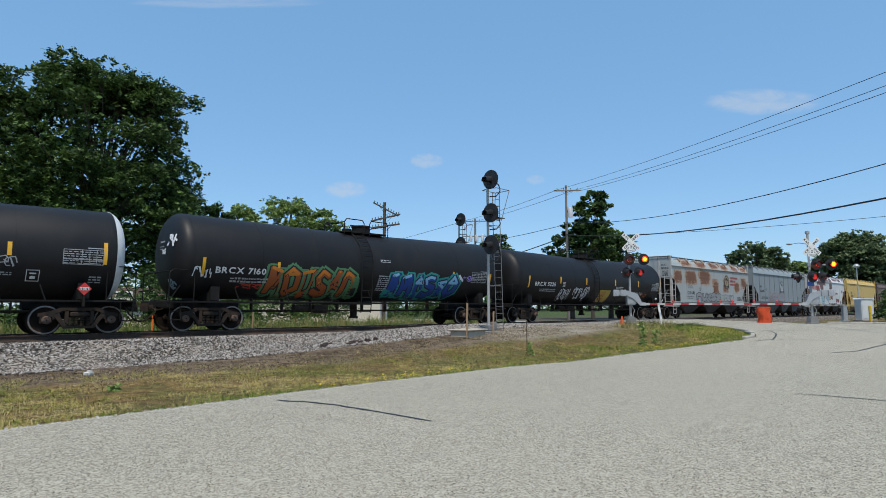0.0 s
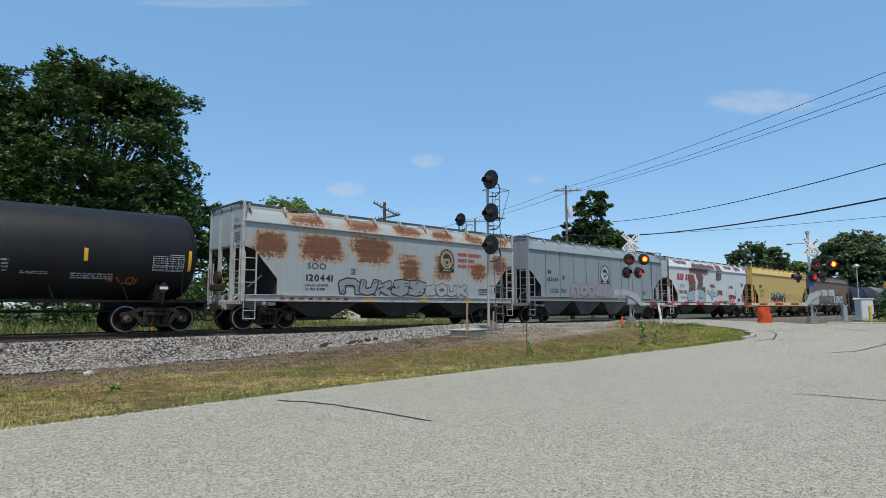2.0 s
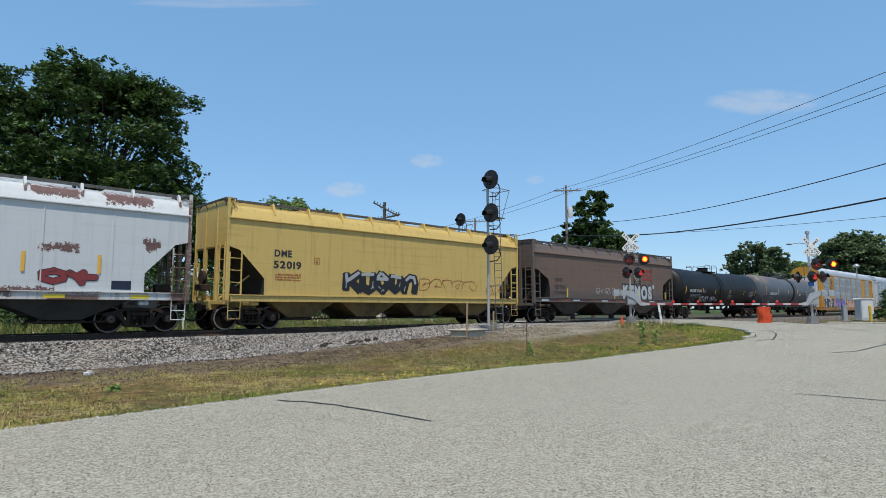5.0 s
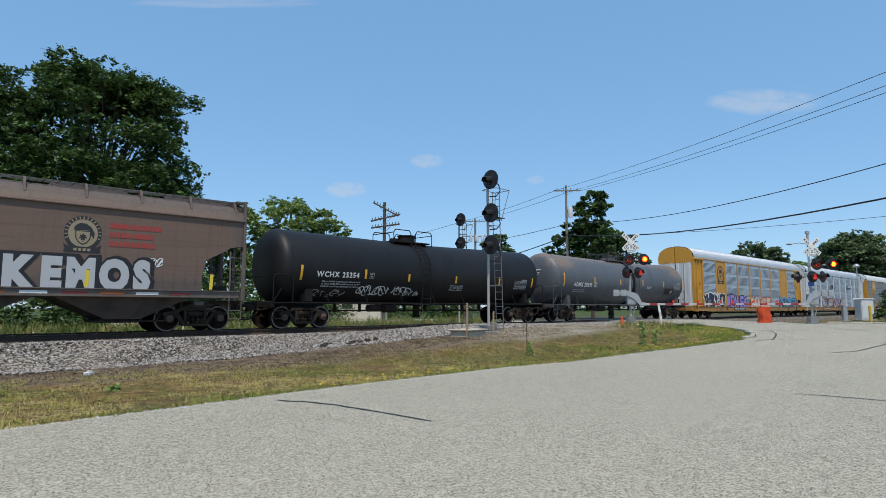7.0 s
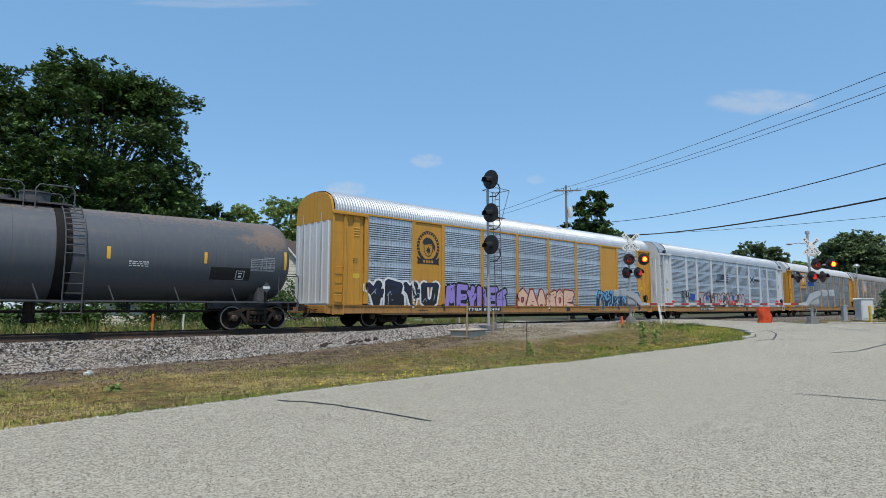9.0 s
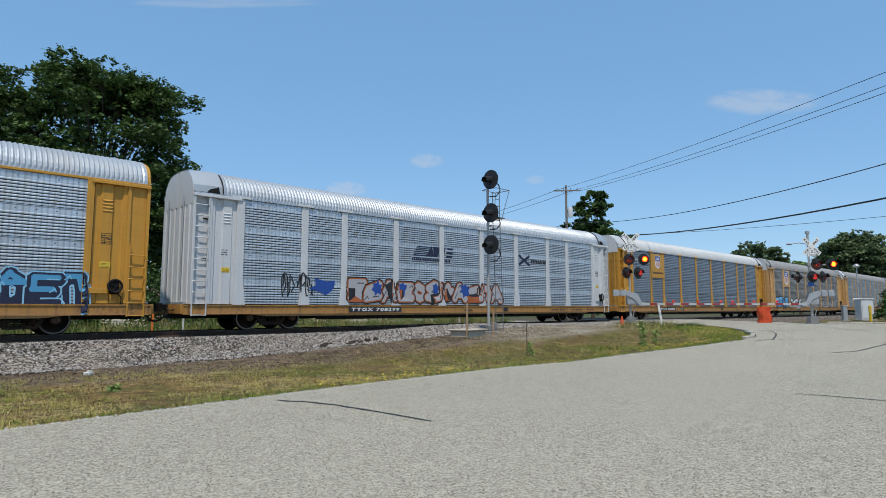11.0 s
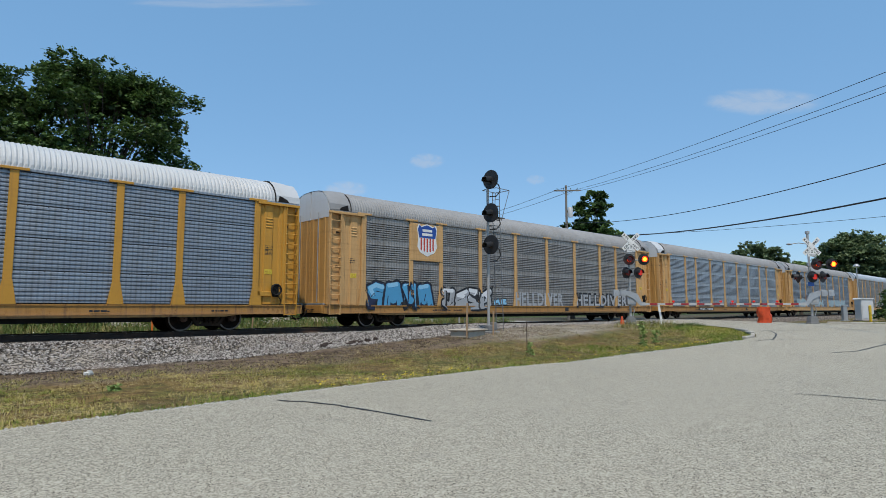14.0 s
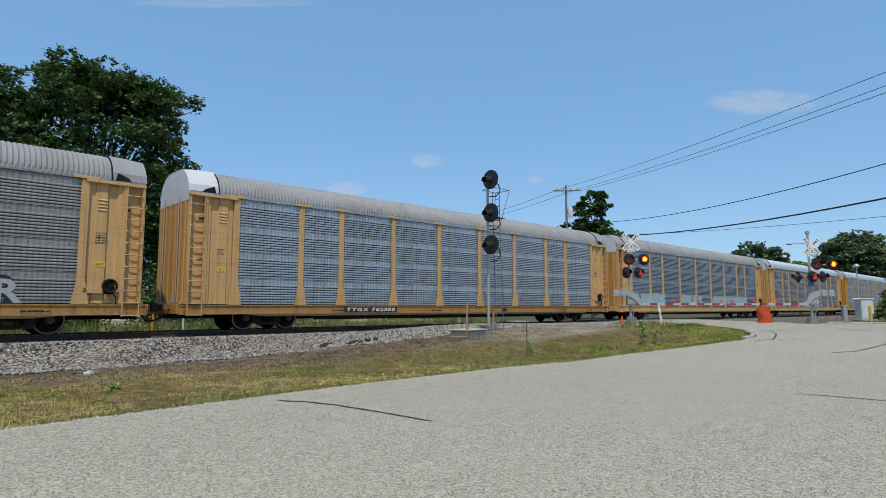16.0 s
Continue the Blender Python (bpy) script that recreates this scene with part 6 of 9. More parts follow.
# autoracks
M_RY = rusty("rack_yellow_paint", (0.52, 0.26, 0.035), [], (0.20, 0.09, 0.03), 0.6, (0.30, 0.15, 0.04), 0.5, 0.5, speck=0.64)
M_RY2 = rusty("rack_faded_yellow_paint", (0.56, 0.335, 0.138), [], (0.16, 0.07, 0.03), 0.7, (0.29, 0.155, 0.055), 0.65, 0.6, speck=0.60)
M_RYS = rusty("rack_sill_paint", (0.40, 0.195, 0.045), [(-13.5, 13.5, 0.45, 0.72)], (0.10, 0.048, 0.026), 0.8, (0.15, 0.080, 0.040), 0.9, 0.6, speck=0.54, edge=0.5, wob=0.7)
M_RYE = rusty("rack_grimy_yellow_paint", (0.40, 0.205, 0.035), [], (0.13, 0.055, 0.025), 0.8, (0.12, 0.070, 0.028), 0.85, 0.6, speck=0.58)
M_RYE2 = rusty("rack_grimy_faded_yellow_paint", (0.47, 0.255, 0.075), [], (0.14, 0.06, 0.028), 0.7, (0.26, 0.14, 0.05), 0.6, 0.6, speck=0.58)
M_RW = rusty("rack_white_paint", (0.56, 0.57, 0.58), [], (0.2, 0.12, 0.08), 0.4, (0.45, 0.42, 0.38), 0.35, 0.5, speck=0.70)
M_SHEET1 = rack_sheet("bright_galvanised_sheet", (0.60, 0.655, 0.71), (0.35, 0.38, 0.41), 0.5)
M_SHEET2 = rack_sheet("grey_galvanised_sheet", (0.32, 0.355, 0.40), (0.20, 0.205, 0.21), 0.5)
M_SHEET3 = rack_sheet("dull_galvanised_sheet", (0.34, 0.32, 0.295), (0.17, 0.148, 0.125), 0.6, 0.4)
M_SHEET4 = rack_sheet("mottled_galvanised_sheet", (0.46, 0.495, 0.53), (0.22, 0.23, 0.24), 0.6)
M_ROOFW = paint("white_roof_paint", (0.52, 0.53, 0.53), 0.5, 0.1, (0.40, 0.38, 0.35), 0.35, 0.8)
M_ROOFS = paint("silver_roof_sheet", (0.44, 0.475, 0.51), 0.5, 0.5, (0.36, 0.34, 0.32), 0.4, 0.8)
M_ROOFG = paint("grey_roof_sheet", (0.285, 0.285, 0.285), 0.7, 0.1, (0.19, 0.18, 0.165), 0.5, 0.8)


def sill_text(car, sk2, words, u, width):
    lay("number_panel", Flat().bar(u - 0.12, u + width + 0.15, 0.665, 0.875), sk2, M_LETTERDARK, car)
    lay("number", Flat().word(words, u, 0.70, 0.14, 0.03, width, 0.2), lambda a, b: sk2(a, b, 0.008), M_LETTER, car)


def shield(car, skin, u, w, k):
    """A plain striped shield emblem."""
    out = [(-0.42, 0.95), (-0.30, 0.88), (0, 0.98), (0.30, 0.88), (0.42, 0.95), (0.50, 0.80), (0.44, 0.45), (0.48, 0.1), (0.36, -0.1), (0, -0.25), (-0.36, -0.1), (-0.48, 0.1), (-0.44, 0.45), (-0.50, 0.80)]
    lay("emblem_edge", Flat().poly([(u + a * k * 1.1, w + (b - 0.35) * k * 1.08 + 0.35 * k) for a, b in out]), lambda a, b: skin(a, b, 0.062), M_LETTER, car)
    lay("emblem_shield", Flat().poly([(u + a * k, w + b * k) for a, b in out if b >= 0.45]), lambda a, b: skin(a, b, 0.065), I_BLUE, car)
    f = Flat()
    for i in range(5):
        a = -0.36 + 0.16 * i
        f.bar(u + a * k, u + (a + 0.08) * k, w + (-0.12 + 0.35 * abs(a + 0.04) ** 1.5) * k, w + 0.44 * k)
    lay("emblem_stripes", f, lambda a, b: skin(a, b, 0.065), I_RED, car)
    lay("emblem_bars", Flat().bar(u - 0.26 * k, u + 0.26 * k, w + 0.70 * k, w + 0.80 * k).bar(u - 0.28 * k, u + 0.28 * k, w + 0.54 * k, w + 0.64 * k), lambda a, b: skin(a, b, 0.068), M_LETTER, car)


def info_marks(car, skin, sk2, seed):
    r = random.Random(seed)
    for _ in range(6):
        u = r.uniform(-12, 12)
        lay("small_print", Flat().lines(u, u + 0.6, 0.70, 0.80, 1, r), sk2, I_BLACK, car)
    lay("sill_mark", Flat().bar(3.0, 3.35, 0.66, 0.86), sk2, M_LETTERDARK, car)
    lay("small_print", Flat().lines(-12.45, -12.2, 2.75, 3.0, 3, r, 0.4), lambda u, w: (u, -1.479, w), I_BLACK, car)


H = RACK_HALF
# yellow rack with round emblem
car, skin, sk2, cuts = autorack(167.7, M_SHEET1, M_RY, M_RYS, M_ROOFS, "yellow and silver autorack with white end doors and murals", M_RW, M_RY, 4.54, solid=(1, 7), seed=1, flare=False, drop=0.02, post=0.10, hooded=False, rungs=5)
crest(car, lambda u, w, d=0.0: (u, -1.49 - d, w), 5.38 - H, 3.75, 0.72, M_LETTERDARK, M_RY)
mural(car, skin, 1.75 - H, 5.95 - H, 0.72, 2.15, 4, [I_WHITE, I_WHITE, I_BLACK, I_NAVY, I_GREY], 101, False, cuts, 0, "black and white bubble letters", 0.05)
mural(car, skin, 6.5 - H, 11.0 - H, 0.72, 2.05, 6, [I_BLACK, I_BLACK, I_PURPLE, I_PURPLE, I_BLACK], 102, False, cuts, 0, "lilac bubble letters", 0.05)
mural(car, skin, 11.9 - H, 17.2 - H, 0.68, 1.95, 6, [I_RED, I_BLACK, I_PEACH, I_PEACH, I_BLACK], 103, False, cuts, 0, "peach bubble letters outlined in red", 0.05)
mural(car, skin, 19.9 - H, 25.3 - H, 0.7, 1.95, 7, [I_SKY, I_NAVY, I_NAVY, I_CYAN, I_SKY], 104, False, cuts, 0, "navy and pale blue bubble letters", 0.05)
sill_text(car, sk2, "TTGX 822404", 8.0 - H, 2.4)
info_marks(car, skin, sk2, 1)

# silver rack with white posts
car, skin, sk2, cuts = autorack(196.15, M_SHEET1, M_RW, M_RYS, M_ROOFS, "silver autorack with white posts on a yellow flat car", M_RW, M_RW, 4.54, seed=2, post=0.15)
mural(car, skin, 6.5 - H, 16.4 - H, 1.08, 2.10, 11, [I_BLACK, I_RUSTY, ink("silver_spray", (0.40, 0.39, 0.40)), None, I_BLACK], 111, False, cuts, 0, "silver letters with rusty edges and blue accents", 0.055)
for a, b in ((5.4, 0.7), (8.1, 0.3), (9.5, 0.3), (11.6, 0.25), (13.6, 0.4)):
    lay("mural_layer", Flat().poly(shard(a - H, 1.7, b, 0.35, random.Random(int(a * 10)))), lambda u, w: skin(u, w, 0.016), I_BLUE, car, cuts)
scrawl(car, skin, 3.5 - H, 4.9 - H, 1.2, 2.25, 7, I_BLACK, 112, 0.025)
f = Flat()
for k in range(6):
    f.bar(10.15 + 0.05 * k - H, 11.25 + 0.03 * k - H, 3.30 + 0.082 * k, 3.345 + 0.082 * k, 0.02)
f.poly([(11.0 - H, 3.30), (11.5 - H, 3.30), (11.36 - H, 3.78), (11.3 - H, 3.78)]).poly([(11.5 - H, 3.30), (11.75 - H, 3.30), (11.95 - H, 3.78), (11.42 - H, 3.78)])
f.bar(11.8 - H, 12.15 - H, 3.30, 3.78, 0.12).bar(12.28 - H, 12.7 - H, 3.30, 3.38, 0.02).bar(12.32 - H, 12.74 - H, 3.48, 3.58, 0.02).bar(12.36 - H, 12.78 - H, 3.70, 3.78, 0.02)
lay("emblem", f, lambda u, w: (u, -1.503, w), I_NAVY, car)
word_bars(car, lambda u, w, d=0.004: (u, -1.503, w), 10.1 - H, 3.06, 0.14, [2.5], I_NAVY, 0.1, 0.03)
lay("emblem", Flat().stroke([(17.9 - H, 3.25), (18.8 - H, 3.75)], 0.07).stroke([(17.9 - H, 3.75), (18.8 - H, 3.25)], 0.07), lambda u, w: (u, -1.505, w), I_NAVY, car)
word_bars(car, lambda u, w, d=0.004: (u, -1.503, w), 18.9 - H, 3.36, 0.2, [1.5], I_BLACK, 0.1, 0.08)
sill_text(car, sk2, "TTGX 708299", 6.7 - H, 2.6)
info_marks(car, skin, sk2, 2)


def emblem_panel(car, mat):
    g = Geo()
    g.box(4.36 - H, 6.44 - H, -1.555, -1.50, 3.05, 4.80, 0.01)
    part("emblem_panel", g, mat, car)


# yellow rack, clean
car, skin, sk2, cuts = autorack(224.6, M_SHEET2, M_RY, M_RYS, M_ROOFW, "bright yellow autorack with grey panels and white roof", M_RYE, M_RW, 4.64, seed=3, banded=False)
emblem_panel(car, M_RY)
shield(car, lambda u, w, d=0: (u, -1.50 - d, w), 5.4 - H, 3.95, 0.75)
word_bars(car, lambda u, w, d=0: (u, -1.562, w), 4.6 - H, 3.35, 0.12, [1.6], M_LETTERDARK)
sill_text(car, sk2, "TTGX 980080", 5.6 - H, 2.3)
sill_text(car, sk2, "R1", 9.0 - H, 0.24)
info_marks(car, skin, sk2, 3)

# tan rack with dull panels and murals
car, skin, sk2, cuts = autorack(253.05, M_SHEET3, M_RY2, M_RYS, M_ROOFG, "faded tan autorack with dull grey panels and blue mural", M_RYE2, M_RW, 4.64, seed=4)
emblem_panel(car, M_RY2)
shield(car, lambda u, w, d=0: (u, -1.50 - d, w), 5.4 - H, 3.62, 1.18)
mural(car, skin, 2.0 - H, 5.7 - H, 0.72, 2.05, 4, [I_BLACK, I_NAVY, I_CYAN, I_SKY, I_NAVY], 121, False, cuts, 0, "sky blue bubble letters outlined in black", 0.06)
mural(car, skin, 6.4 - H, 9.9 - H, 0.68, 1.92, 4, [I_BLACK, I_BLACK, I_GREY, I_WHITE, I_BLACK], 122, False, cuts, 0, "silver bubble letters", 0.05)
lay("tag", Flat().word("2023", 9.3 - H, 1.8, 0.2, 0.0, 0.8), lambda u, w: skin(u, w, 0.01), I_BLACK, car)
for u in (10.2, 10.75):
    mural(car, skin, u - H, u + 0.4 - H, 1.0, 1.35, 1, [None, I_BLACK, I_SKY, None, None], int(u * 10), False, (), 0, "", 0.03)
lay("mural_layer", Flat().word("HELLDIVER", 11.9 - H, 0.98, 0.72, 0.03, 4.5), lambda u, w: skin(u, w, 0.004), I_GREY, car, cuts, 0, "faded grey sprayed letters")
for k, (bold, mat) in enumerate(((0.15, I_BLACK), (0.03, I_GREY))):
    lay("mural_layer", Flat().word("HELLDIVER", 17.7 - H, 1.0, 0.68, bold, 6.1), lambda u, w, k=k: skin(u, w, 0.006 + 0.004 * k), mat, car, cuts, 0, "pale grey sprayed letters")
info_marks(car, skin, sk2, 4)

# yellow rack with mottled panels, and those that follow
car, skin, sk2, cuts = autorack(281.5, M_SHEET4, M_RY2, M_RYS, M_ROOFG, "faded yellow autorack with mottled silver panels", M_RYE2, M_RW, 4.64, seed=5, hood_mat=M_RW)
sill_text(car, sk2, "TTGX 702300", 6.6 - H, 2.6)
info_marks(car, skin, sk2, 5)
car, skin, sk2, cuts = autorack(309.95, M_SHEET2, M_RY2, M_RY2, M_ROOFG, "yellow autorack with grey panels and faint blue tags", M_RYE2, M_RW, 4.64, seed=6)
for a in (3.0, 9.4, 15.2, 19.0):
    mural(car, skin, a - H, a + 3.6 - H, 1.0, 1.9, 4, [None, I_GREY, I_PALEBLUE, None, I_GREY], int(a * 7), False, cuts, 0, "pale blue sprayed letters", 0.05)
car, skin, sk2, cuts = autorack(338.4, M_SHEET3, M_RY2, M_RY2, M_ROOFS, "tan autorack with dull grey panels and faint tags", M_RYE2, M_RW, 4.64, seed=7)
mural(car, skin, 12.0 - H, 18.0 - H, 0.9, 1.9, 6, [None, I_BLACK, I_GREY, None, I_TEAL], 151, False, cuts, 0, "grey sprayed letters", 0.05)
autorack(366.85, M_SHEET4, M_RY, M_RY, M_ROOFS, "yellow autorack with mottled silver panels, far along the train", M_RYE, M_RW, 4.64, seed=8)
autorack(395.3, M_SHEET2, M_RY2, M_RY2, M_ROOFS, "yellow autorack with grey panels, last in view", M_RYE2, M_RW, 4.64, seed=9)
# ---- track: rails, ties, ballast stones ----
def build_track():
    t = thing("track", "single railway track with brown rails on timber ties", "railway track", kind="structure", at=TRACK)
    for y in (-0.7525, 0.7525):
        g = Geo()
        g.prism([(y - 0.075, -0.175), (y + 0.075, -0.175), (y + 0.07, -0.155), (y + 0.012, -0.14), (y + 0.012, -0.045), (y + 0.037, -0.035), (y + 0.037, -0.002),
                 (y - 0.037, -0.002), (y - 0.037, -0.035), (y - 0.012, -0.045), (y - 0.012, -0.14), (y - 0.07, -0.155)], "x", -90, 420)
        rail = part("rail", g, M_RAIL, t)
        g = Geo()
        g.box(-90, 420, y - 0.030, y + 0.030, -0.006, 0.0)
        part("rail_head", g, M_RAILTOP, rail, "polished rail head")
    ties = Geo()
    ties.box(-0.115, 0.115, -1.30, 1.30, -0.37, -0.18, 0.012)
    for y in (-0.7525, 0.7525):
        ties.box(-0.17 / 2, 0.17 / 2, y - 0.18, y + 0.18, -0.18, -0.165)
    me = ties.mesh("tie", [M_TIE])
    for i in range(120):
        x = -14 + 0.55 * i
        if 36.5 < x < 47:
            continue
        ob = part("tie", me, None, t)
        ob.location = (x, RNG.uniform(-0.04, 0.04), RNG.uniform(-0.012, 0.006))


def stones(name, n, box, size, mat, label, group=""):
    """Loose broken stones lying on the ground, joined."""
    base = np.array([(1, 0, 0), (-1, 0, 0), (0, 1, 0), (0, -1, 0), (0, 0, 1), (0, 0, -1)], float)
    tri = np.array([(0, 2, 4), (2, 1, 4), (1, 3, 4), (3, 0, 4), (2, 0, 5), (1, 2, 5), (3, 1, 5), (0, 3, 5)])
    x = RNG.uniform(box[0], box[1], n)
    y = RNG.uniform(box[2], box[3], n)
    if box[2] == -5.6:          # the shoulder widens along the track
        lo = -5.45 + 0.036 * np.clip(16 - x, 0, 20) + 0.25 * np.sin(x * 1.7) * np.sin(x * 0.6 + 1)
        y = np.where(y < lo, lo + (y + 5.6) * 1.2, y)
    z = ground_z(x, y)
    s = RNG.uniform(size * 0.6, size * 1.35, (n, 1, 1)) * RNG.uniform(0.6, 1.2, (n, 6, 1))
    a = RNG.uniform(0, 6.28, n)
    v = base[None] * s * np.array([1, 0.85, 0.75])
    c, q = np.cos(a), np.sin(a)
    b = RNG.uniform(-0.6, 0.6, n)
    vx, vy, vz = v[..., 0], v[..., 1], v[..., 2]
    vx, vz = vx * np.cos(b)[:, None] + vz * np.sin(b)[:, None], -vx * np.sin(b)[:, None] + vz * np.cos(b)[:, None]
    w = np.stack([vx * c[:, None] - vy * q[:, None] + x[:, None], vx * q[:, None] + vy * c[:, None] + y[:, None], vz + z[:, None] + size * 0.25], -1)
    f = (tri[None] + 6 * np.arange(n)[:, None, None]).reshape(-1, 3)
    return single(name, quick_mesh(name, w.reshape(-1, 3), f, mat), None, label, "ballast", kind="stuff")


def stone_material(name, dark, light, warm):
    n = Nodes(name)
    rnd = n.t.nodes.new("ShaderNodeNewGeometry").outputs["Random Per Island"]
    co = n.coords(True)
    col = n.mix(n.ramp(rnd, 0.0, 1.0), dark, light)
    col = n.mix(n.ramp(n.noise(co, 0.5, 4, 0.6), 0.5, 0.75, 0.0, 0.5), col, warm)
    col = n.mix(n.ramp(n.noise(co, 60, 3, 0.7), 0.4, 0.7, 0.0, 0.3), col, dark)
    return n.done(col, 0.9, 0.0, 0.25)


build_track()
M_STONE = stone_material("ballast_stone", (0.066, 0.056, 0.048), (0.46, 0.42, 0.38), (0.26, 0.20, 0.155))
stones("ballast", 33000, (-3, 36, -5.6, -1.15), 0.044, M_STONE, "loose grey broken ballast stones beside the rail")
# darker stones, so that shade under the train lies in their colour
M_BEDSHADE = stone_material("shaded_bed_ballast", (0.030, 0.023, 0.018), (0.15, 0.115, 0.085), (0.09, 0.06, 0.04))
stones("ballast_between_rails", 14000, (-3, 36, -1.15, 2.2), 0.036, M_BEDSHADE, "grey ballast stones between the rails")
M_PLANK = paint("crossing_panel", (0.30, 0.28, 0.26), 0.85, 0.0, (0.16, 0.14, 0.12), 0.5, 1.5)
crossing = thing("crossing_surface", "grey concrete crossing panels between the rails", "crossing", kind="structure", at=TRACK)
for i in range(5):
    x0 = 36.6 + 2.05 * i
    for a, y0, y1 in ((0, -0.66, 0.66), (-0.6, -2.35, -0.84), (0.6, 0.84, 2.35)):
        g = Geo()
        g.box(x0 + a, x0 + a + 2.0, y0, y1, -0.20, -0.005, 0.01)
        part("crossing_panel", g, M_PLANK, crossing)
# ---- railway signals ----
M_LENSDARK = plain("dark_signal_lens", (0.015, 0.012, 0.012), 0.15)


def signal_head(mast, x, z, r, turn=180.0):
    """A round black backing with a hooded lamp, facing -x."""
    g = Geo()
    g.lathe([(-0.02, r), (0.02, r), (0.03, r * 0.98), (0.03, 0.02)], "x", 28, (x - 0.16, -0.30, z))
    g.lathe([(0.03, 0.14), (0.26, 0.13)], "x", 14, (x - 0.16, -0.30, z))
    head = part("signal_head", g, M_SIGNALBLACK, mast, "round black signal backing")
    g = Geo()
    n = 12
    pts = []
    for i in range(n + 1):
        a = math.pi * (-0.12 + 1.24 * i / n)
        pts.append((math.cos(a), math.sin(a)))
    v, f = [], []
    for k, (s, q) in enumerate(((-0.02, 0.155), (-0.40, 0.145), (-0.40, 0.135), (-0.02, 0.145))):
        for c, d in pts:
            v.append((x - 0.16 + s, c * q - 0.30, z - 0.02 + d * q - (0.05 if k in (1, 2) else 0)))
    m = n + 1
    for k in range(4):
        for i in range(n):
            a, b = k * m, ((k + 1) % 4) * m
            f.append((a + i, a + i + 1, b + i + 1, b + i))
    g.add(v, f)
    part("hood", g, M_SIGNALBLACK, head)
    g = Geo()
    g.lathe([(-0.035, 0.02), (-0.03, 0.10), (-0.02, 0.11)], "x", 16, (x - 0.16, -0.30, z - 0.02))
    part("lens", g, M_LENSDARK, head)
    g = Geo()
    g.box(x - 0.06, x + 0.06, -0.36, 0.07, z - 0.10, z + 0.06, 0.01)
    part("bracket", g, M_DARKGALV, mast)
    g = Geo()
    g.tube([(x + 0.08, -0.30, z - 0.05), (x + 0.34, -0.32, z - 0.16), (x + 0.44, -0.30, z - 0.40), (x + 0.32, -0.20, z - 0.62), (x + 0.05, -0.06, z - 0.66)], 0.024, 6)
    part("cable_loop", g, M_SIGNALBLACK, mast, "black cable looped below the head")


def signal_mast(px, py, pz, heads, top, label, r=0.40):
    m = thing("railway_signal", label, "railway signal", "railway signals", at=pose(px, py, pz))
    g = Geo()
    g.cyl((0, 0, 0.25), (0, 0, top), 0.057, 14)
    g.cyl((0, 0, top), (0, 0, top + 0.03), 0.075, 14)
    part("pole", g, M_ALU, m, "silver painted steel pole")
    g = Geo()
    g.box(-0.34, 0.34, -0.34, 0.34, -0.25, 0.05, 0.03)
    g.box(-0.13, 0.13, -0.13, 0.13, 0.05, 0.30, 0.03)
    part("base", g, M_CASTBASE, m)
    g = Geo()
    g.box(0.12, 0.32, -0.18, 0.10, 0.08, 0.42, 0.03)
    part("junction_box", g, M_CASTBASE, m)
    for z in heads:
        signal_head(m, 0.0, z, r)
    # ladder behind the pole, with a guard at its top
    g = Geo()
    for y in (-0.19, 0.19):
        g.tube([(0.72, y, -0.1), (0.52, y, top - 0.8), (0.52, y, top - 0.1)], 0.018, 6)
    k = int(top / 0.30)
    for i in range(k):
        z = 0.15 + i * 0.30
        x = 0.72 - 0.20 * min(1, z / (top - 0.8))
        g.tube([(x, -0.19, z), (x, 0.19, z)], 0.012, 5)
    for z in (1.9, 3.3, 4.4, top - 0.75):
        g.tube([(0, -0.06, z), (0.55, -0.19, z)], 0.016, 5)
        g.tube([(0, 0.06, z), (0.55, 0.19, z)], 0.016, 5)
    part("ladder", g, M_DARKGALV, m)
    g = Geo()
    z = top - 0.05
    loop = [(0.02, -0.05, z), (0.10, -0.38, z), (0.95, -0.38, z), (0.95, 0.38, z), (0.10, 0.38, z), (0.02, 0.05, z)]
    g.tube(loop, 0.016, 5)
    for a in ((0.95, -0.38), (0.95, 0.38)):
        g.tube([(a[0], a[1], z), (0.62, a[1] * 0.55, z - 1.3)], 0.014, 5)
    g.box(0.2, 0.75, -0.3, 0.3, z - 1.22, z - 1.19)
    part("guard_rail", g, M_DARKGALV, m)
    return m


signal_mast(18.42, -5.93, float(ground_z(18.42, -5.93)), (3.56, 4.88, 6.27), 6.0, "tall silver signal mast with three round black heads")
signal_mast(28.6, 5.6, float(ground_z(28.6, 5.6)), (5.75, 7.35), 7.15, "silver signal mast with round black heads behind the track", 0.44)

# foundation box and stakes by the signal
g = Geo()
g.box(-0.62, 0.62, -0.42, 0.42, -0.05, 0.20, 0.02)
g.box(-0.70, 0.70, -0.50, 0.50, 0.20, 0.26, 0.02)
g.box(-0.05, 0.05, -0.1, 0.1, 0.26, 0.30, 0.01)
single("vault", g, paint("tan_vault_concrete", (0.46, 0.40, 0.32), 0.85, 0.0, (0.30, 0.25, 0.19), 0.5, 2.5, 1.0, 60, 0.3), "low concrete cable vault with a flat lid beside the signal", "vault", at=pose(17.0, -6.1, float(ground_z(17.0, -6.1)), 0, 0, 12))
for x, y, h, mat, lab in ((16.4, -6.6, 1.32, M_WOODTAN, "weathered rusty marker stake by the concrete vault"), (17.75, -6.75, 0.95, M_WOODTAN, "short wooden stake in front of the signal mast")):
    g = Geo()
    g.box(-0.028, 0.028, -0.028, 0.028, -0.1, h, 0.004)
    single("stake", g, mat, lab, "stake", at=pose(x, y, float(ground_z(x, y)), 1.0, 0.8, 20))
g = Geo()
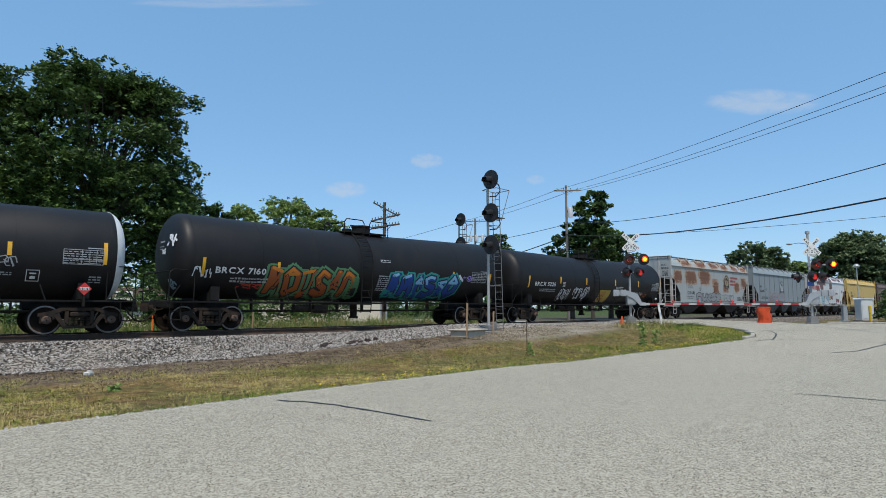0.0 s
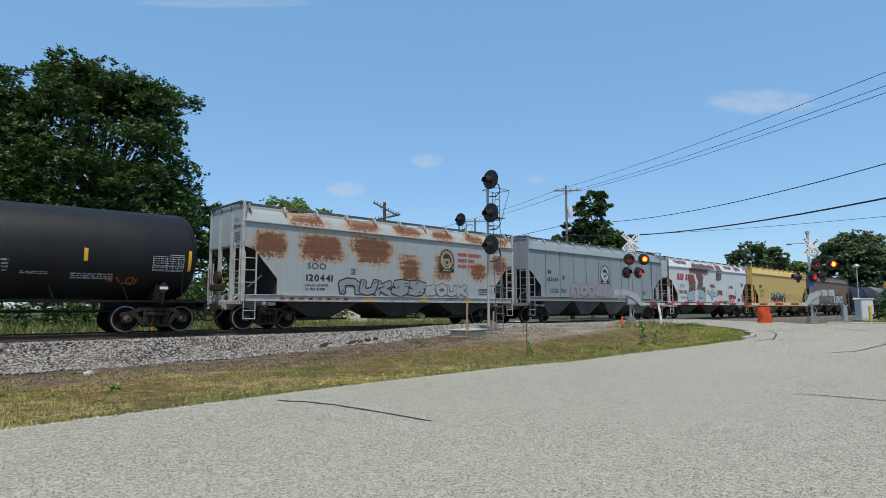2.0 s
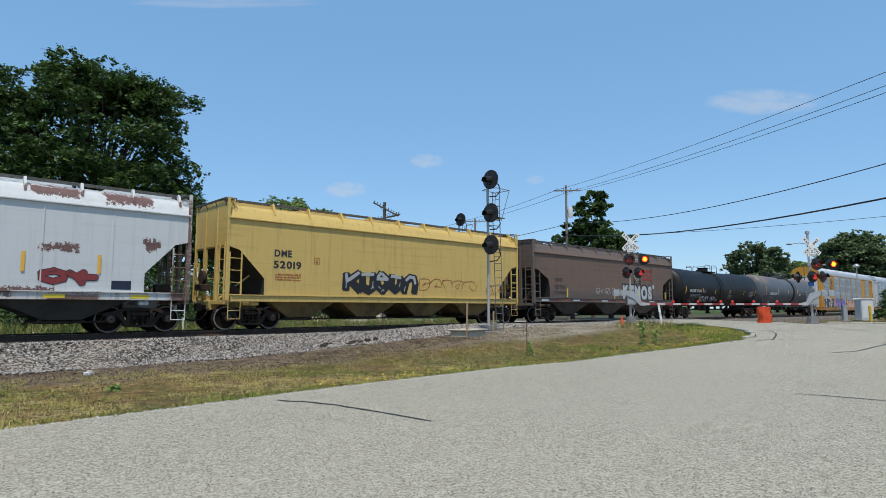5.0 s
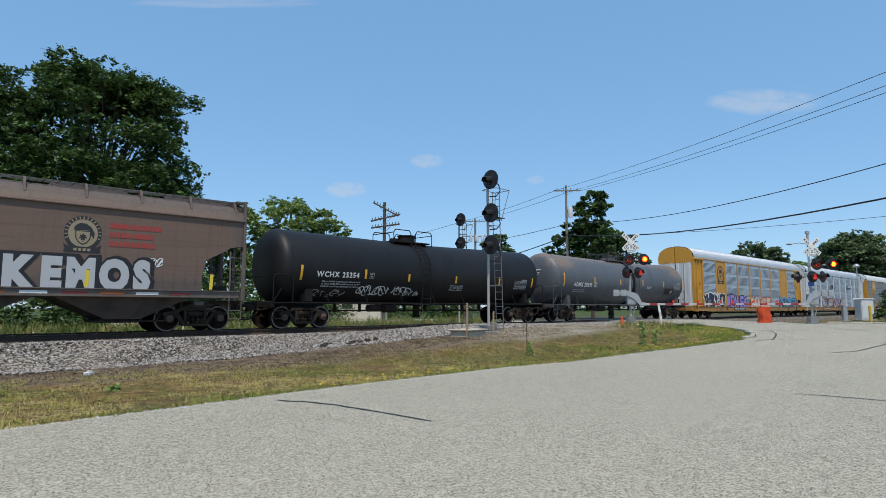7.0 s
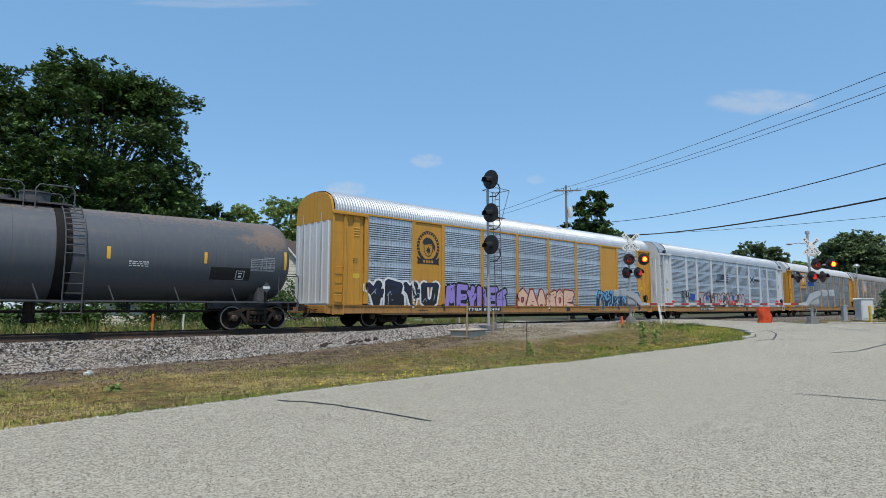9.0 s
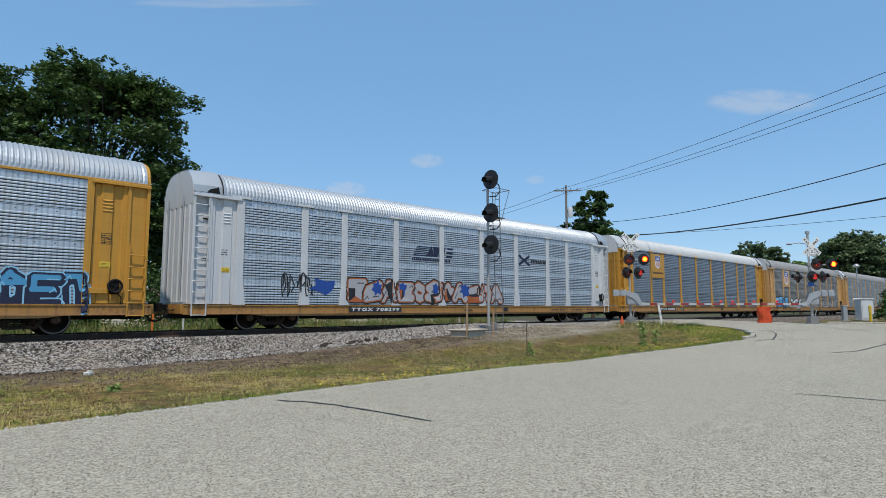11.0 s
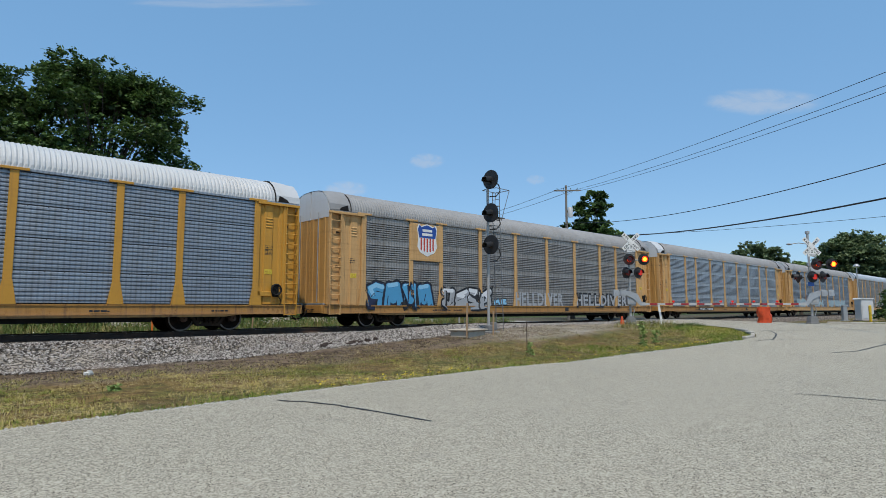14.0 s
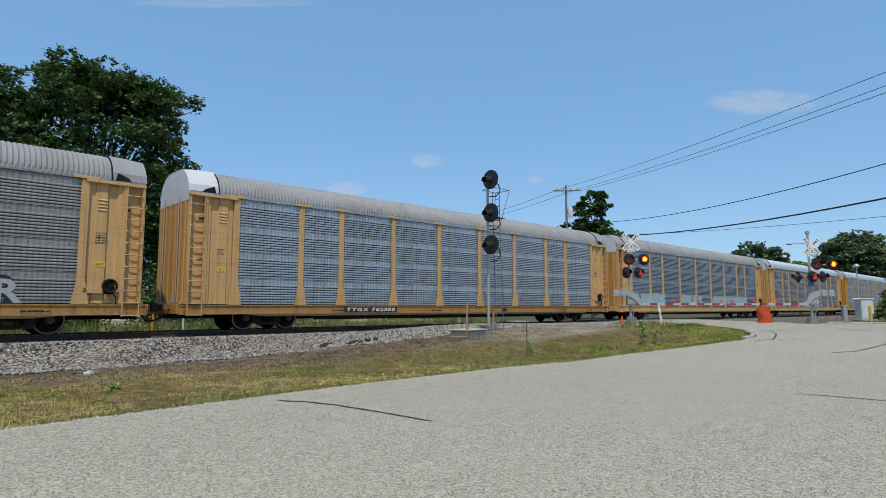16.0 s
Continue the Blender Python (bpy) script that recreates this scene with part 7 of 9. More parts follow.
g.cyl((0, 0, -0.1), (0.01, 0, 1.05), 0.012, 6)
single("steel_rod", g, M_RAIL, "thin rusty steel rod standing in the grass", "rod", at=pose(15.4, -10.2, float(ground_z(15.4, -10.2))))

# ---- level crossing ----
M_LAMPGLOW = plain("lit_flasher_lens", (1.0, 0.035, 0.006), 0.3, 0.0, 3.5)
M_LAMPHOT = plain("lit_flasher_core", (1.0, 0.33, 0.012), 0.3, 0.0, 3.2)
M_LAMPDARK = plain("dark_red_flasher_lens", (0.10, 0.008, 0.006), 0.2)
M_LAMPDIM = plain("red_flasher_lens", (0.50, 0.02, 0.012), 0.2, 0.0, 0.5)
M_STRIPERED = plain("red_reflective_stripe", (0.30, 0.022, 0.025), 0.5)
M_STRIPEWHITE = plain("white_reflective_stripe", (0.46, 0.45, 0.43), 0.5)
FLASHERS = []


def flasher(mast, x, z, turn, phase, bright=True):
    """A lamp on a round black backing, turned on its mast by some degrees. Its lens drum turns between a lit and a dark side."""
    g = Geo()
    y = -0.30
    g.lathe([(y + 0.008, 0.31), (y - 0.008, 0.31), (y - 0.008, 0.12)], "y", 26)
    g.lathe([(y, 0.16), (y + 0.16, 0.13), (y + 0.20, 0.05)], "y", 16)
    g.cyl((0, y + 0.2, 0), (0, 0, 0), 0.03, 8)
    lamp = part("flasher", g, M_SIGNALBLACK, mast, "round black crossing lamp")
    lamp.matrix_basis = pose(x, 0, z, 0, 0, turn)
    g = Geo()
    n, m, v, f = 12, 13, [], []
    for s, q in ((0.0, 0.185), (0.28, 0.175), (0.28, 0.168), (0.0, 0.175)):
        for i in range(m):
            a = math.pi * (-0.05 + 1.10 * i / n)
            v.append((math.cos(a) * q, y - s, math.sin(a) * q))
    for k in range(4):
        for i in range(n):
            a, b = k * m, ((k + 1) % 4) * m
            f.append((a + i, a + i + 1, b + i + 1, b + i))
    g.add(v, f)
    part("hood", g, M_SIGNALBLACK, lamp)
    g = Geo()
    for s, slots in ((-1, (0, 1)), (1, (2, 2))):
        g.slot = slots[0]
        g.lathe([(s * 0.004, 0.150), (s * 0.010, 0.148), (s * 0.022, 0.105)], "y", 22)
        g.slot = slots[1]
        g.lathe([(s * 0.0222, 0.104), (s * 0.026, 0.02)], "y", 18)
    lens = part("lens", g, [M_LAMPGLOW, M_LAMPHOT, M_LAMPDARK] if bright else [M_LAMPDIM, M_LAMPDIM, M_LAMPDARK], lamp, "red flasher lens")
    lens.location = (0, y - 0.16, 0)
    FLASHERS.append((lens, (0, y - 0.16, 0), phase))


def blade(words, turn, length, mast, at):
    g = Geo()
    h = 0.115
    g.box(-length / 2, length / 2, -0.004, 0.004, -h, h)
    ob = part("crossbuck_blade", g, M_WHITE, mast, "white reflective crossbuck blade")
    ob.matrix_basis = pose(at[0], -0.075 - (0.012 if turn > 0 else 0), at[1], 0, turn, 0)
    f = Flat()
    if len(words) == 1:
        f.word(words[0], -length * 0.42, -0.06, 0.125, 0.03, length * 0.84)
    else:
        f.word(words[0], -length * 0.45, -0.06, 0.125, 0.03, length * 0.31)
        f.word(words[1], length * 0.14, -0.06, 0.125, 0.03, length * 0.31)
    lay("lettering", f, lambda u, w: (u, -0.0055, w), M_LETTERDARK, ob)


def gate_mast(px, py, label, side, upper, lower, arm_from, arm_len, turns, buck=(0.0, 4.28), zu=3.50, zl=2.74, tall=4.55):
    """A crossing mast: crossbuck, sign, lamps and a gate whose arm is down. side: the way of the arm along local x."""
    z0 = float(ground_z(px, py))
    m = thing("crossing_gate", label, "crossing gate", "crossing gates", at=pose(px, py, z0, 0, 0, -43.8))
    g = Geo()
    g.cyl((0, 0, 0.1), (0, 0, tall), 0.06, 14)
    part("pole", g, M_ALU, m, "silver painted steel pole")
    g = Geo()
    g.box(-0.24, 0.24, -0.24, 0.24, -0.1, 0.10, 0.02)
    g.prism([(-0.21, 0.10), (0.21, 0.10), (0.20, 0.30), (0.10, 0.44), (-0.10, 0.44), (-0.20, 0.30)], "y", -0.19, 0.19)
    part("base", g, M_CASTBASE, m, "grey cast mast base")
    blade(("RAIL", "ROAD"), 45, 1.22, m, buck)
    blade(("CROSSING",), -45, 1.22, m, buck)
    bx, bz = buck[0], buck[1] - 4.28
    g = Geo()
    g.prism([(bx + a, bz + b) for a, b in ((-0.23, 3.72), (0.23, 3.72), (0.23, 3.88), (0.12, 3.90), (0.12, 4.12), (-0.12, 4.12), (-0.12, 3.90), (-0.23, 3.88))], "y", -0.082, -0.072)
    s = part("track_count_sign", g, M_WHITE, m, "small white plate giving the number of tracks")
    lay("lettering", Flat().word("2", -0.05, 3.93, 0.15, 0.03).word("TRACKS", -0.19, 3.75, 0.10, 0.0, 0.38), lambda u, w: (u + bx, -0.085, w + bz), M_LETTERDARK, s)
    g = Geo()
    g.tube([(min(upper) - 0.05, 0, zu - 0.02), (max(upper) + 0.05, 0, zu - 0.02)], 0.032, 8)
    g.box(-0.10, 0.10, -0.08, 0.08, zu - 0.12, zu + 0.10, 0.02)
    part("lamp_arm", g, M_GALV, m)
    g = Geo()
    g.tube([(min(lower) - 0.05, 0, zl + 0.04), (max(lower) + 0.05, 0, zl + 0.04)], 0.032, 8)
    g.box(-0.10, 0.10, -0.08, 0.08, zl - 0.06, zl + 0.16, 0.02)
    part("lamp_arm", g, M_GALV, m)
    for i, x in enumerate(upper):
        flasher(m, x, zu, 0, i)
    for i, x in enumerate(lower):
        flasher(m, x, zl, turns[i], i % 2, False)
    # gate machine, arm and counterweight
    g = Geo()
    g.box(-0.20, 0.20, -0.26, 0.16, 1.02, 1.62, 0.03)
    g.box(-0.24, 0.24, -0.29, -0.26, 1.08, 1.58, 0.01)
    mach = part("gate_machine", g, M_GALV, m, "grey gate machine housing")
    g = Geo()
    g.box(-0.12, 0.12, -0.31, -0.29, 1.15, 1.5, 0.005)
    part("cover", g, M_ALU, mach)
    g = Geo()
    d = side
    g.prism([(d * -1.0, 1.74), (d * -1.0, 1.58), (d * -0.3, 1.56), (d * 0.10, 1.34), (d * 0.42, 1.0), (d * 0.72, 1.0), (d * 0.72, 1.16), (d * 0.5, 1.2), (d * 0.30, 1.62), (d * -0.2, 1.80)], "y", -0.36, -0.31)
    for a, b in ((-1.02, -0.70), (-0.62, -0.32)):
        g.box(min(d * a, d * b), max(d * a, d * b), -0.42, -0.30, 1.50, 1.84, 0.02)
        g.box(min(d * a, d * b) + 0.10, max(d * a, d * b) - 0.10, -0.44, -0.41, 1.57, 1.77, 0.01)
    part("counterweight", g, M_GALV, m)
    x, k = arm_from, 0
    while x < arm_len:
        g = Geo()
        a, b = sorted((d * x, d * min(x + 0.42, arm_len)))
        t = 0.055 - 0.015 * x / arm_len
        g.box(a, b, -0.365, -0.335, 1.08 - t, 1.08 + t)
        part("arm_stripe", g, M_STRIPERED if k % 2 else M_STRIPEWHITE, m)
        x += 0.42
        k += 1
    for q in (0.45, 0.72, 0.97):
        g = Geo()
        u = d * arm_len * q
        g.cyl((u, -0.40, 1.22), (u, -0.30, 1.22), 0.055, 12)
        g.box(u - 0.015, u + 0.015, -0.36, -0.34, 1.12, 1.2)
        part("arm_lamp", g, M_LAMPDIM, m, "small red lamp on the gate arm")
    g = Geo()
    g.tube([(0.05, -0.1, 1.0), (0.18, -0.12, 0.75), (0.10, -0.08, 0.45), (0.03, -0.04, 0.4)], 0.02, 6)
    part("conduit", g, M_ALU, m)
    return m


gate_mast(29.75, -6.15, "silver crossing mast with crossbuck, red flashers and lowered gate", 1, (-0.09, 0.70), (-0.39, 0.25), 0.5, 4.9, (28, 28), (0.11, 4.46), 3.48, 2.76, 4.6)
far_mast = gate_mast(36.75, -13.0, "crossing mast with crossbuck and red flashers by the roadside", -1, (0.22, 1.02), (-0.32, -0.10, 0.38), 0.5, 4.6, (-100, 10, 28), (0.14, 4.22), 3.22, 2.54, 4.95)
g = Geo()
g.box(-0.16, 0.16, -0.075, -0.065, 2.05, 2.27)
part("notice", g, plain("blue_notice_plate", (0.03, 0.12, 0.45), 0.4), far_mast, "small blue notice plate")
g = Geo()
g.box(-0.09, 0.09, -0.09, 0.09, 4.90, 5.06, 0.02)
part("cap", g, M_GALV, far_mast)
# ---- small things round the crossing ----
M_ORANGE = paint("orange_plastic_mesh", (0.62, 0.075, 0.018), 0.5, 0.0, (0.33, 0.035, 0.01), 0.6, 6.0, 1.0, 50, 0.4)
M_BOXGREY = paint("pale_grey_cabinet_paint", (0.60, 0.61, 0.61), 0.5, 0.0, (0.40, 0.38, 0.34), 0.3, 2.0)
M_BOLLARD = paint("yellow_bollard_paint", (0.72, 0.47, 0.03), 0.5, 0.0, (0.4, 0.27, 0.05), 0.3, 4.0)


def on_ground(x, y, rz=0.0):
    return pose(x, y, float(ground_z(x, y)), 0, 0, rz)


g = Geo()
r = random.Random(3)
ring = 14
v, f = [], []
for k in range(7):
    z = 0.02 + 0.15 * k
    for i in range(ring):
        a = 2 * math.pi * i / ring
        q = 1 + 0.10 * r.uniform(-1, 1)
        sq = (abs(math.cos(a)) ** 4 + abs(math.sin(a)) ** 4) ** -0.25
        v.append((0.34 * q * math.cos(a) * sq + 0.04 * math.sin(k), 0.26 * q * math.sin(a) * sq, z + 0.03 * r.uniform(-1, 1)))
for k in range(6):
    for i in range(ring):
        f.append((k * ring + i, k * ring + (i + 1) % ring, (k + 1) * ring + (i + 1) % ring, (k + 1) * ring + i))
f.append(tuple(range(6 * ring, 7 * ring)))
g.add(v, f)
single("wrapped_barrel", g, M_ORANGE, "barrel wrapped in crumpled orange plastic mesh", "barrel", at=on_ground(37.1, -10.5, -40))

cab = thing("control_cabinet", "pale grey metal crossing control cabinet on a slab", "cabinet", at=on_ground(48.4, -13.2, -38))
g = Geo()
g.box(-0.55, 0.55, -0.42, 0.42, 0.0, 0.10, 0.02)
part("slab", g, M_CONCRETE, cab)
g = Geo()
g.box(-0.45, 0.45, -0.30, 0.30, 0.10, 1.45, 0.02)
g.prism([(-0.52, 1.45), (0.52, 1.45), (0.45, 1.54), (-0.45, 1.54)], "y", -0.36, 0.36)
part("body", g, M_BOXGREY, cab)
g = Geo()
g.box(-0.40, 0.36, -0.325, -0.30, 0.2, 1.38, 0.008)
d = part("door", g, M_BOXGREY, cab)
g = Geo()
g.box(0.10, 0.24, -0.36, -0.325, 0.66, 0.86, 0.01)
part("latch", g, M_SIGNALBLACK, d)
g = Geo()
g.box(-0.22, 0.20, -0.18, 0.18, 0, 0.05, 0.01)
g.box(-0.16, 0.14, -0.13, 0.13, 0.05, 1.0, 0.02)
g.box(-0.18, 0.16, -0.15, 0.15, 1.0, 1.05, 0.01)
single("cable_pedestal", g, M_GALV, "small grey cable pedestal beside the track", "cabinet", at=on_ground(47.75, -12.2, -40))
g = Geo()
g.cyl((0, 0, -0.1), (0, 0, 1.0), 0.085, 14)
g.cyl((0, 0, 1.0), (0, 0, 1.05), 0.085, 14, 0.04)
single("bollard", g, M_BOLLARD, "yellow steel bollard beside the grey cabinet", "bollard", at=on_ground(46.3, -13.9))
g = Geo()
g.lathe([(0.0, 0.16), (0.03, 0.16), (0.03, 0.12), (0.45, 0.03)], "z", 14)
single("traffic_cone", g, M_ORANGE, "small faded orange traffic cone by the gate mast", "cone", at=on_ground(29.0, -6.05))
g = Geo()
g.box(-0.06, 0.06, -0.015, 0.015, -0.1, 1.15, 0.006)
single("marker_post", g, M_WHITE, "leaning white marker post in the grass", "post", at=pose(30.9, -7.35, float(ground_z(30.9, -7.35)), 0, -9, -40))

# tar-sealed cracks on the street
M_TAR = plain("crack_sealer", (0.018, 0.018, 0.018), 0.6)


def crack(pts, width, seed):
    r = random.Random(seed)
    v, f = [], []
    line = []
    for (ax, ay), (bx, by) in zip(pts[:-1], pts[1:]):
        k = max(2, int(math.hypot(bx - ax, by - ay) / 0.18))
        line += [(ax + (bx - ax) * i / k, ay + (by - ay) * i / k) for i in range(k)]
    line.append(pts[-1])
    for i, (x, y) in enumerate(line):
        a, b = line[max(0, i - 1)], line[min(len(line) - 1, i + 1)]
        d = math.hypot(b[0] - a[0], b[1] - a[1]) or 1
        nx, ny = -(b[1] - a[1]) / d, (b[0] - a[0]) / d
        w = width * r.uniform(0.55, 1.25) * (0.4 if i in (0, len(line) - 1) else 1)
        o = r.uniform(-0.02, 0.02)
        for s in (-1, 1):
            px, py = x + nx * (o + s * w / 2), y + ny * (o + s * w / 2)
            v.append((px, py, float(ground_z(px, py)) + 0.036))
    for i in range(len(line) - 1):
        f.append((2 * i, 2 * i + 1, 2 * i + 3, 2 * i + 2))
    me = bpy.data.meshes.new("sealed_crack")
    me.from_pydata(v, [], f)
    me.materials.append(M_TAR)
    part("sealed_crack", me, None, street)


crack([(5.15, -12.8), (5.25, -13.1), (5.42, -13.3), (5.58, -14.01), (5.68, -15.0), (5.74, -16.0)], 0.075, 1)
crack([(12.31, -18.71), (12.4, -19.4), (12.45, -20.02), (12.7, -22.0)], 0.05, 2)
crack([(22.5, -16.98), (23.6, -17.5), (26.3, -17.85), (30, -18.4)], 0.06, 3)
crack([(23.9, -14.25), (24.8, -14.6), (25.8, -14.4), (26.9, -14.1), (27.7, -13.7), (27.9, -13.2)], 0.06, 4)
crack([(24.8, -14.6), (25.6, -15.6), (26.6, -17.4), (27.4, -19.0)], 0.03, 5)
crack([(27.9, -13.4), (29.4, -14.6), (32.0, -16.8)], 0.04, 6)

# broken kerb round the grass corner
M_KERB = paint("weathered_kerb_concrete", (0.42, 0.39, 0.34), 0.9, 0.0, (0.25, 0.21, 0.16), 0.5, 2.0, 1.0, 50, 0.4)
KERB = [(24.3, -13.75), (25.2, -13.78), (26.1, -13.48), (27.0, -12.95), (27.9, -12.2)]
for (ax, ay), (bx, by) in zip(KERB[:-1], KERB[1:]):
    d = math.hypot(bx - ax, by - ay)
    g = Geo()
    g.box(0.01, d - 0.01, -0.07, 0.09, -0.15, 0.11, 0.03)
    single("kerb", g, M_KERB, "weathered concrete kerb stone at the grass corner", "kerb", "kerb stones", "structure", at=pose(ax, ay, float(ground_z(ax, ay)) + 0.02, 0, 0, math.degrees(math.atan2(by - ay, bx - ax))))

RIGHT_KERB = [(37.9, -13.4), (38.1, -14.4), (38.5, -15.4), (39.3, -16.4)]
for (ax, ay), (bx, by) in zip(RIGHT_KERB[:-1], RIGHT_KERB[1:]):
    d = math.hypot(bx - ax, by - ay)
    g = Geo()
    g.box(0.01, d - 0.01, -0.02, 0.14, -0.15, 0.11, 0.03)
    single("kerb", g, M_KERB, "pale concrete kerb stone beside the bush", "kerb", "kerb stones", "structure", at=pose(ax, ay, float(ground_z(ax, ay)) + 0.02, 0, 0, math.degrees(math.atan2(by - ay, bx - ax))))

# litter and rocks on the verge
g = Geo()
g.prism([(-0.13, -0.04), (-0.05, -0.09), (0.08, -0.07), (0.13, 0.02), (0.04, 0.09), (-0.09, 0.06)], "z", 0.0, 0.06)
g.prism([(-0.05, -0.04), (0.06, -0.05), (0.10, 0.02), (0.01, 0.06)], "z", 0.055, 0.095)
single("pale_rock", g, paint("pale_limestone", (0.66, 0.64, 0.60), 0.9, 0.0, (0.30, 0.26, 0.2), 0.5, 8.0), "flat pale rock lying on bare dirt", "rock", at=pose(3.9, -6.3, float(ground_z(3.9, -6.3)) - 0.01, 8, 4, 30))
r = random.Random(8)
for i in range(14):
    x, y = 12.2 + r.uniform(-1.0, 1.6), -4.7 + r.uniform(-0.35, 0.25)
    g = Geo()
    g.box(-r.uniform(0.06, 0.16), r.uniform(0.06, 0.16), -0.05, 0.05, -0.02, r.uniform(0.05, 0.10), 0.02)
    single("rusty_scrap", g, M_RAIL, "rust-brown track scrap lying on the ballast", "scrap", "track scrap", at=pose(x, y, float(ground_z(x, y)) + 0.02, r.uniform(-10, 10), r.uniform(-10, 10), r.uniform(0, 180)))
# ---- poles and wires ----
def crossarm(g, x, y, z, half, turn, tilt=0.0, t=0.055):
    c, s = math.cos(radians(turn)), math.sin(radians(turn))
    a = Vector((x - c * half, y - s * half, z - tilt * half))
    b = Vector((x + c * half, y + s * half, z + tilt * half))
    d = (b - a).normalized()
    u = d.cross(Vector((0, 0, 1))).normalized() * t
    w = Vector((0, 0, t * 1.2))
    g.add([a - u - w, a + u - w, a + u + w, a - u + w, b - u - w, b + u - w, b + u + w, b - u + w],
          [(0, 1, 2, 3), (7, 6, 5, 4), (0, 4, 5, 1), (1, 5, 6, 2), (2, 6, 7, 3), (3, 7, 4, 0)])
    return a, b


def insulators(parent, a, b, n, r=0.045):
    for i in range(n):
        p = a.lerp(b, (i + 0.5) / n)
        g = Geo()
        g.lathe([(0.03, 0.015), (0.06, 0.02), (0.10, r), (0.13, r * 0.6), (0.17, r), (0.20, r * 0.7), (0.22, 0.015)], "z", 8, p + Vector((0, 0, 0.04)))
        part("insulator", g, M_GLASSINS, parent)


def utility_pole(x, y, top, label, arms, radius=0.15, transformers=(), lamp=None, wood=None):
    """arms: (height, half length, turn, tilt, insulators)."""
    wood = wood or M_WOODPALE
    z0 = float(ground_z(x, y))
    ob = thing("utility_pole", label, "utility pole", "utility poles")
    g = Geo()
    g.cyl((x, y, z0 - 0.3), (x, y, top), radius, 12, radius * 0.72)
    part("pole", g, wood, ob)
    for z, half, turn, tilt, n in arms:
        g = Geo()
        a, b = crossarm(g, x, y - 0.14, z, half, turn, tilt)
        g.tube([a.lerp(b, 0.25), (x, y - 0.1, z - 0.45)], 0.015, 5)
        g.tube([a.lerp(b, 0.75), (x, y - 0.1, z - 0.45)], 0.015, 5)
        arm = part("crossarm", g, wood, ob)
        insulators(arm, a, b, n)
    for dx, dz in transformers:
        g = Geo()
        g.lathe([(top + dz - 0.5, 0.02), (top + dz - 0.5, 0.24), (top + dz + 0.42, 0.25), (top + dz + 0.48, 0.22), (top + dz + 0.52, 0.02)], "z", 14, (x + dx * 0.72, y - dx * 0.69 - 0.3, 0))
        part("transformer", g, M_BOXPALE, ob, "pale grey pole transformer")
    if lamp:
        g = Geo()
        lx, lz = lamp
        g.tube([(x, y, top + lz), (x + lx * 0.36, y - lx * 0.35, top + lz + 0.12), (x + lx * 0.72, y - lx * 0.69, top + lz)], 0.035, 6)
        g.box(x + lx * 0.72 - 0.35, x + lx * 0.72 + 0.25, y - lx * 0.69 - 0.16, y - lx * 0.69 + 0.16, top + lz - 0.06, top + lz + 0.06, 0.04)
        part("street_light", g, M_GALV, ob)
    return ob


M_BOXPALE = paint("pale_transformer_paint", (0.55, 0.57, 0.58), 0.5, 0.0, (0.35, 0.33, 0.3), 0.3, 2.0)
utility_pole(31.2, 16.9, 9.75, "old dark telegraph pole with three crossarms of insulators", ((9.15, 1.05, -48, -0.55, 9), (8.42, 1.25, -48, 0.22, 10), (7.72, 1.2, -48, 0.13, 10)), 0.17, wood=M_WOODPOLE)
utility_pole(50.7, 11.8, 13.3, "tall weathered utility pole with one crossarm", ((12.75, 1.35, -48, 0.0, 4),), 0.15, ((0.15, -2.8),))
utility_pole(66.1, 38.5, 14.4, "distant utility pole with crossarms and transformers", ((14.0, 2.2, -48, 0.0, 4), (11.7, 2.0, -48, 0.0, 3)), 0.2, ((-0.9, -3.0), (0.0, -3.0), (0.9, -3.0)))
utility_pole(57.0, -8.0, 6.75, "grey utility pole with a street light arm beyond the crossing", (), 0.10, (), (-1.6, -0.55))
g = Geo()
z0 = float(ground_z(71.8, -8.5))
g.cyl((71.8, -8.5, z0), (71.8, -8.5, 5.2), 0.06, 10, 0.045)
g.lathe([(5.0, 0.02), (5.02, 0.30), (5.14, 0.27), (5.26, 0.13), (5.3, 0.03)], "z", 14, (71.8, -8.5, 0))
single("yard_lamp", g, M_GALV, "slim grey yard lamp post with a round head", "lamp post")


def wire(a, b, sag, r=0.018, n=18):
    a, b = Vector(a), Vector(b)
    cu = bpy.data.curves.new("wire", "CURVE")
    cu.dimensions, cu.bevel_depth, cu.bevel_resolution = "3D", r, 1
    sp = cu.splines.new("POLY")
    sp.points.add(n)
    for i in range(n + 1):
        t = i / n
        p = a.lerp(b, t)
        p.z -= sag * 4 * t * (1 - t)
        sp.points[i].co = (*p, 1)
    cu.materials.append(M_WIRE)
    return tagged(new("overhead_wire", cu), "black overhead wire slung between utility poles", "wire", "overhead wires")


wire((49.49, 12.18, 12.69), (29.36, -21.32, 11.12), 0.35, 0.014)
wire((50.64, 11.07, 12.64), (29.40, -21.28, 10.53), 0.35, 0.014)
wire((51.21, 10.51, 12.64), (29.42, -21.26, 10.22), 0.35, 0.014)
wire((50.51, 11.67, 9.44), (26.93, -21.14, 6.73), 0.96, 0.022)
wire((50.59, 11.75, 8.24), (27.03, -21.04, 5.27), 0.84, 0.04)
wire((50.57, 11.73, 8.13), (35.21, -20.65, 5.29), 0.36, 0.013)
wire((49.49, 12.18, 12.69), (65.11, 38.87, 14.19), 0.2, 0.02)
wire((50.64, 11.07, 12.64), (66.46, 37.55, 14.19), 0.2, 0.02)
wire((50.51, 11.67, 9.28), (66.09, 38.40, 10.70), 0.2, 0.03)
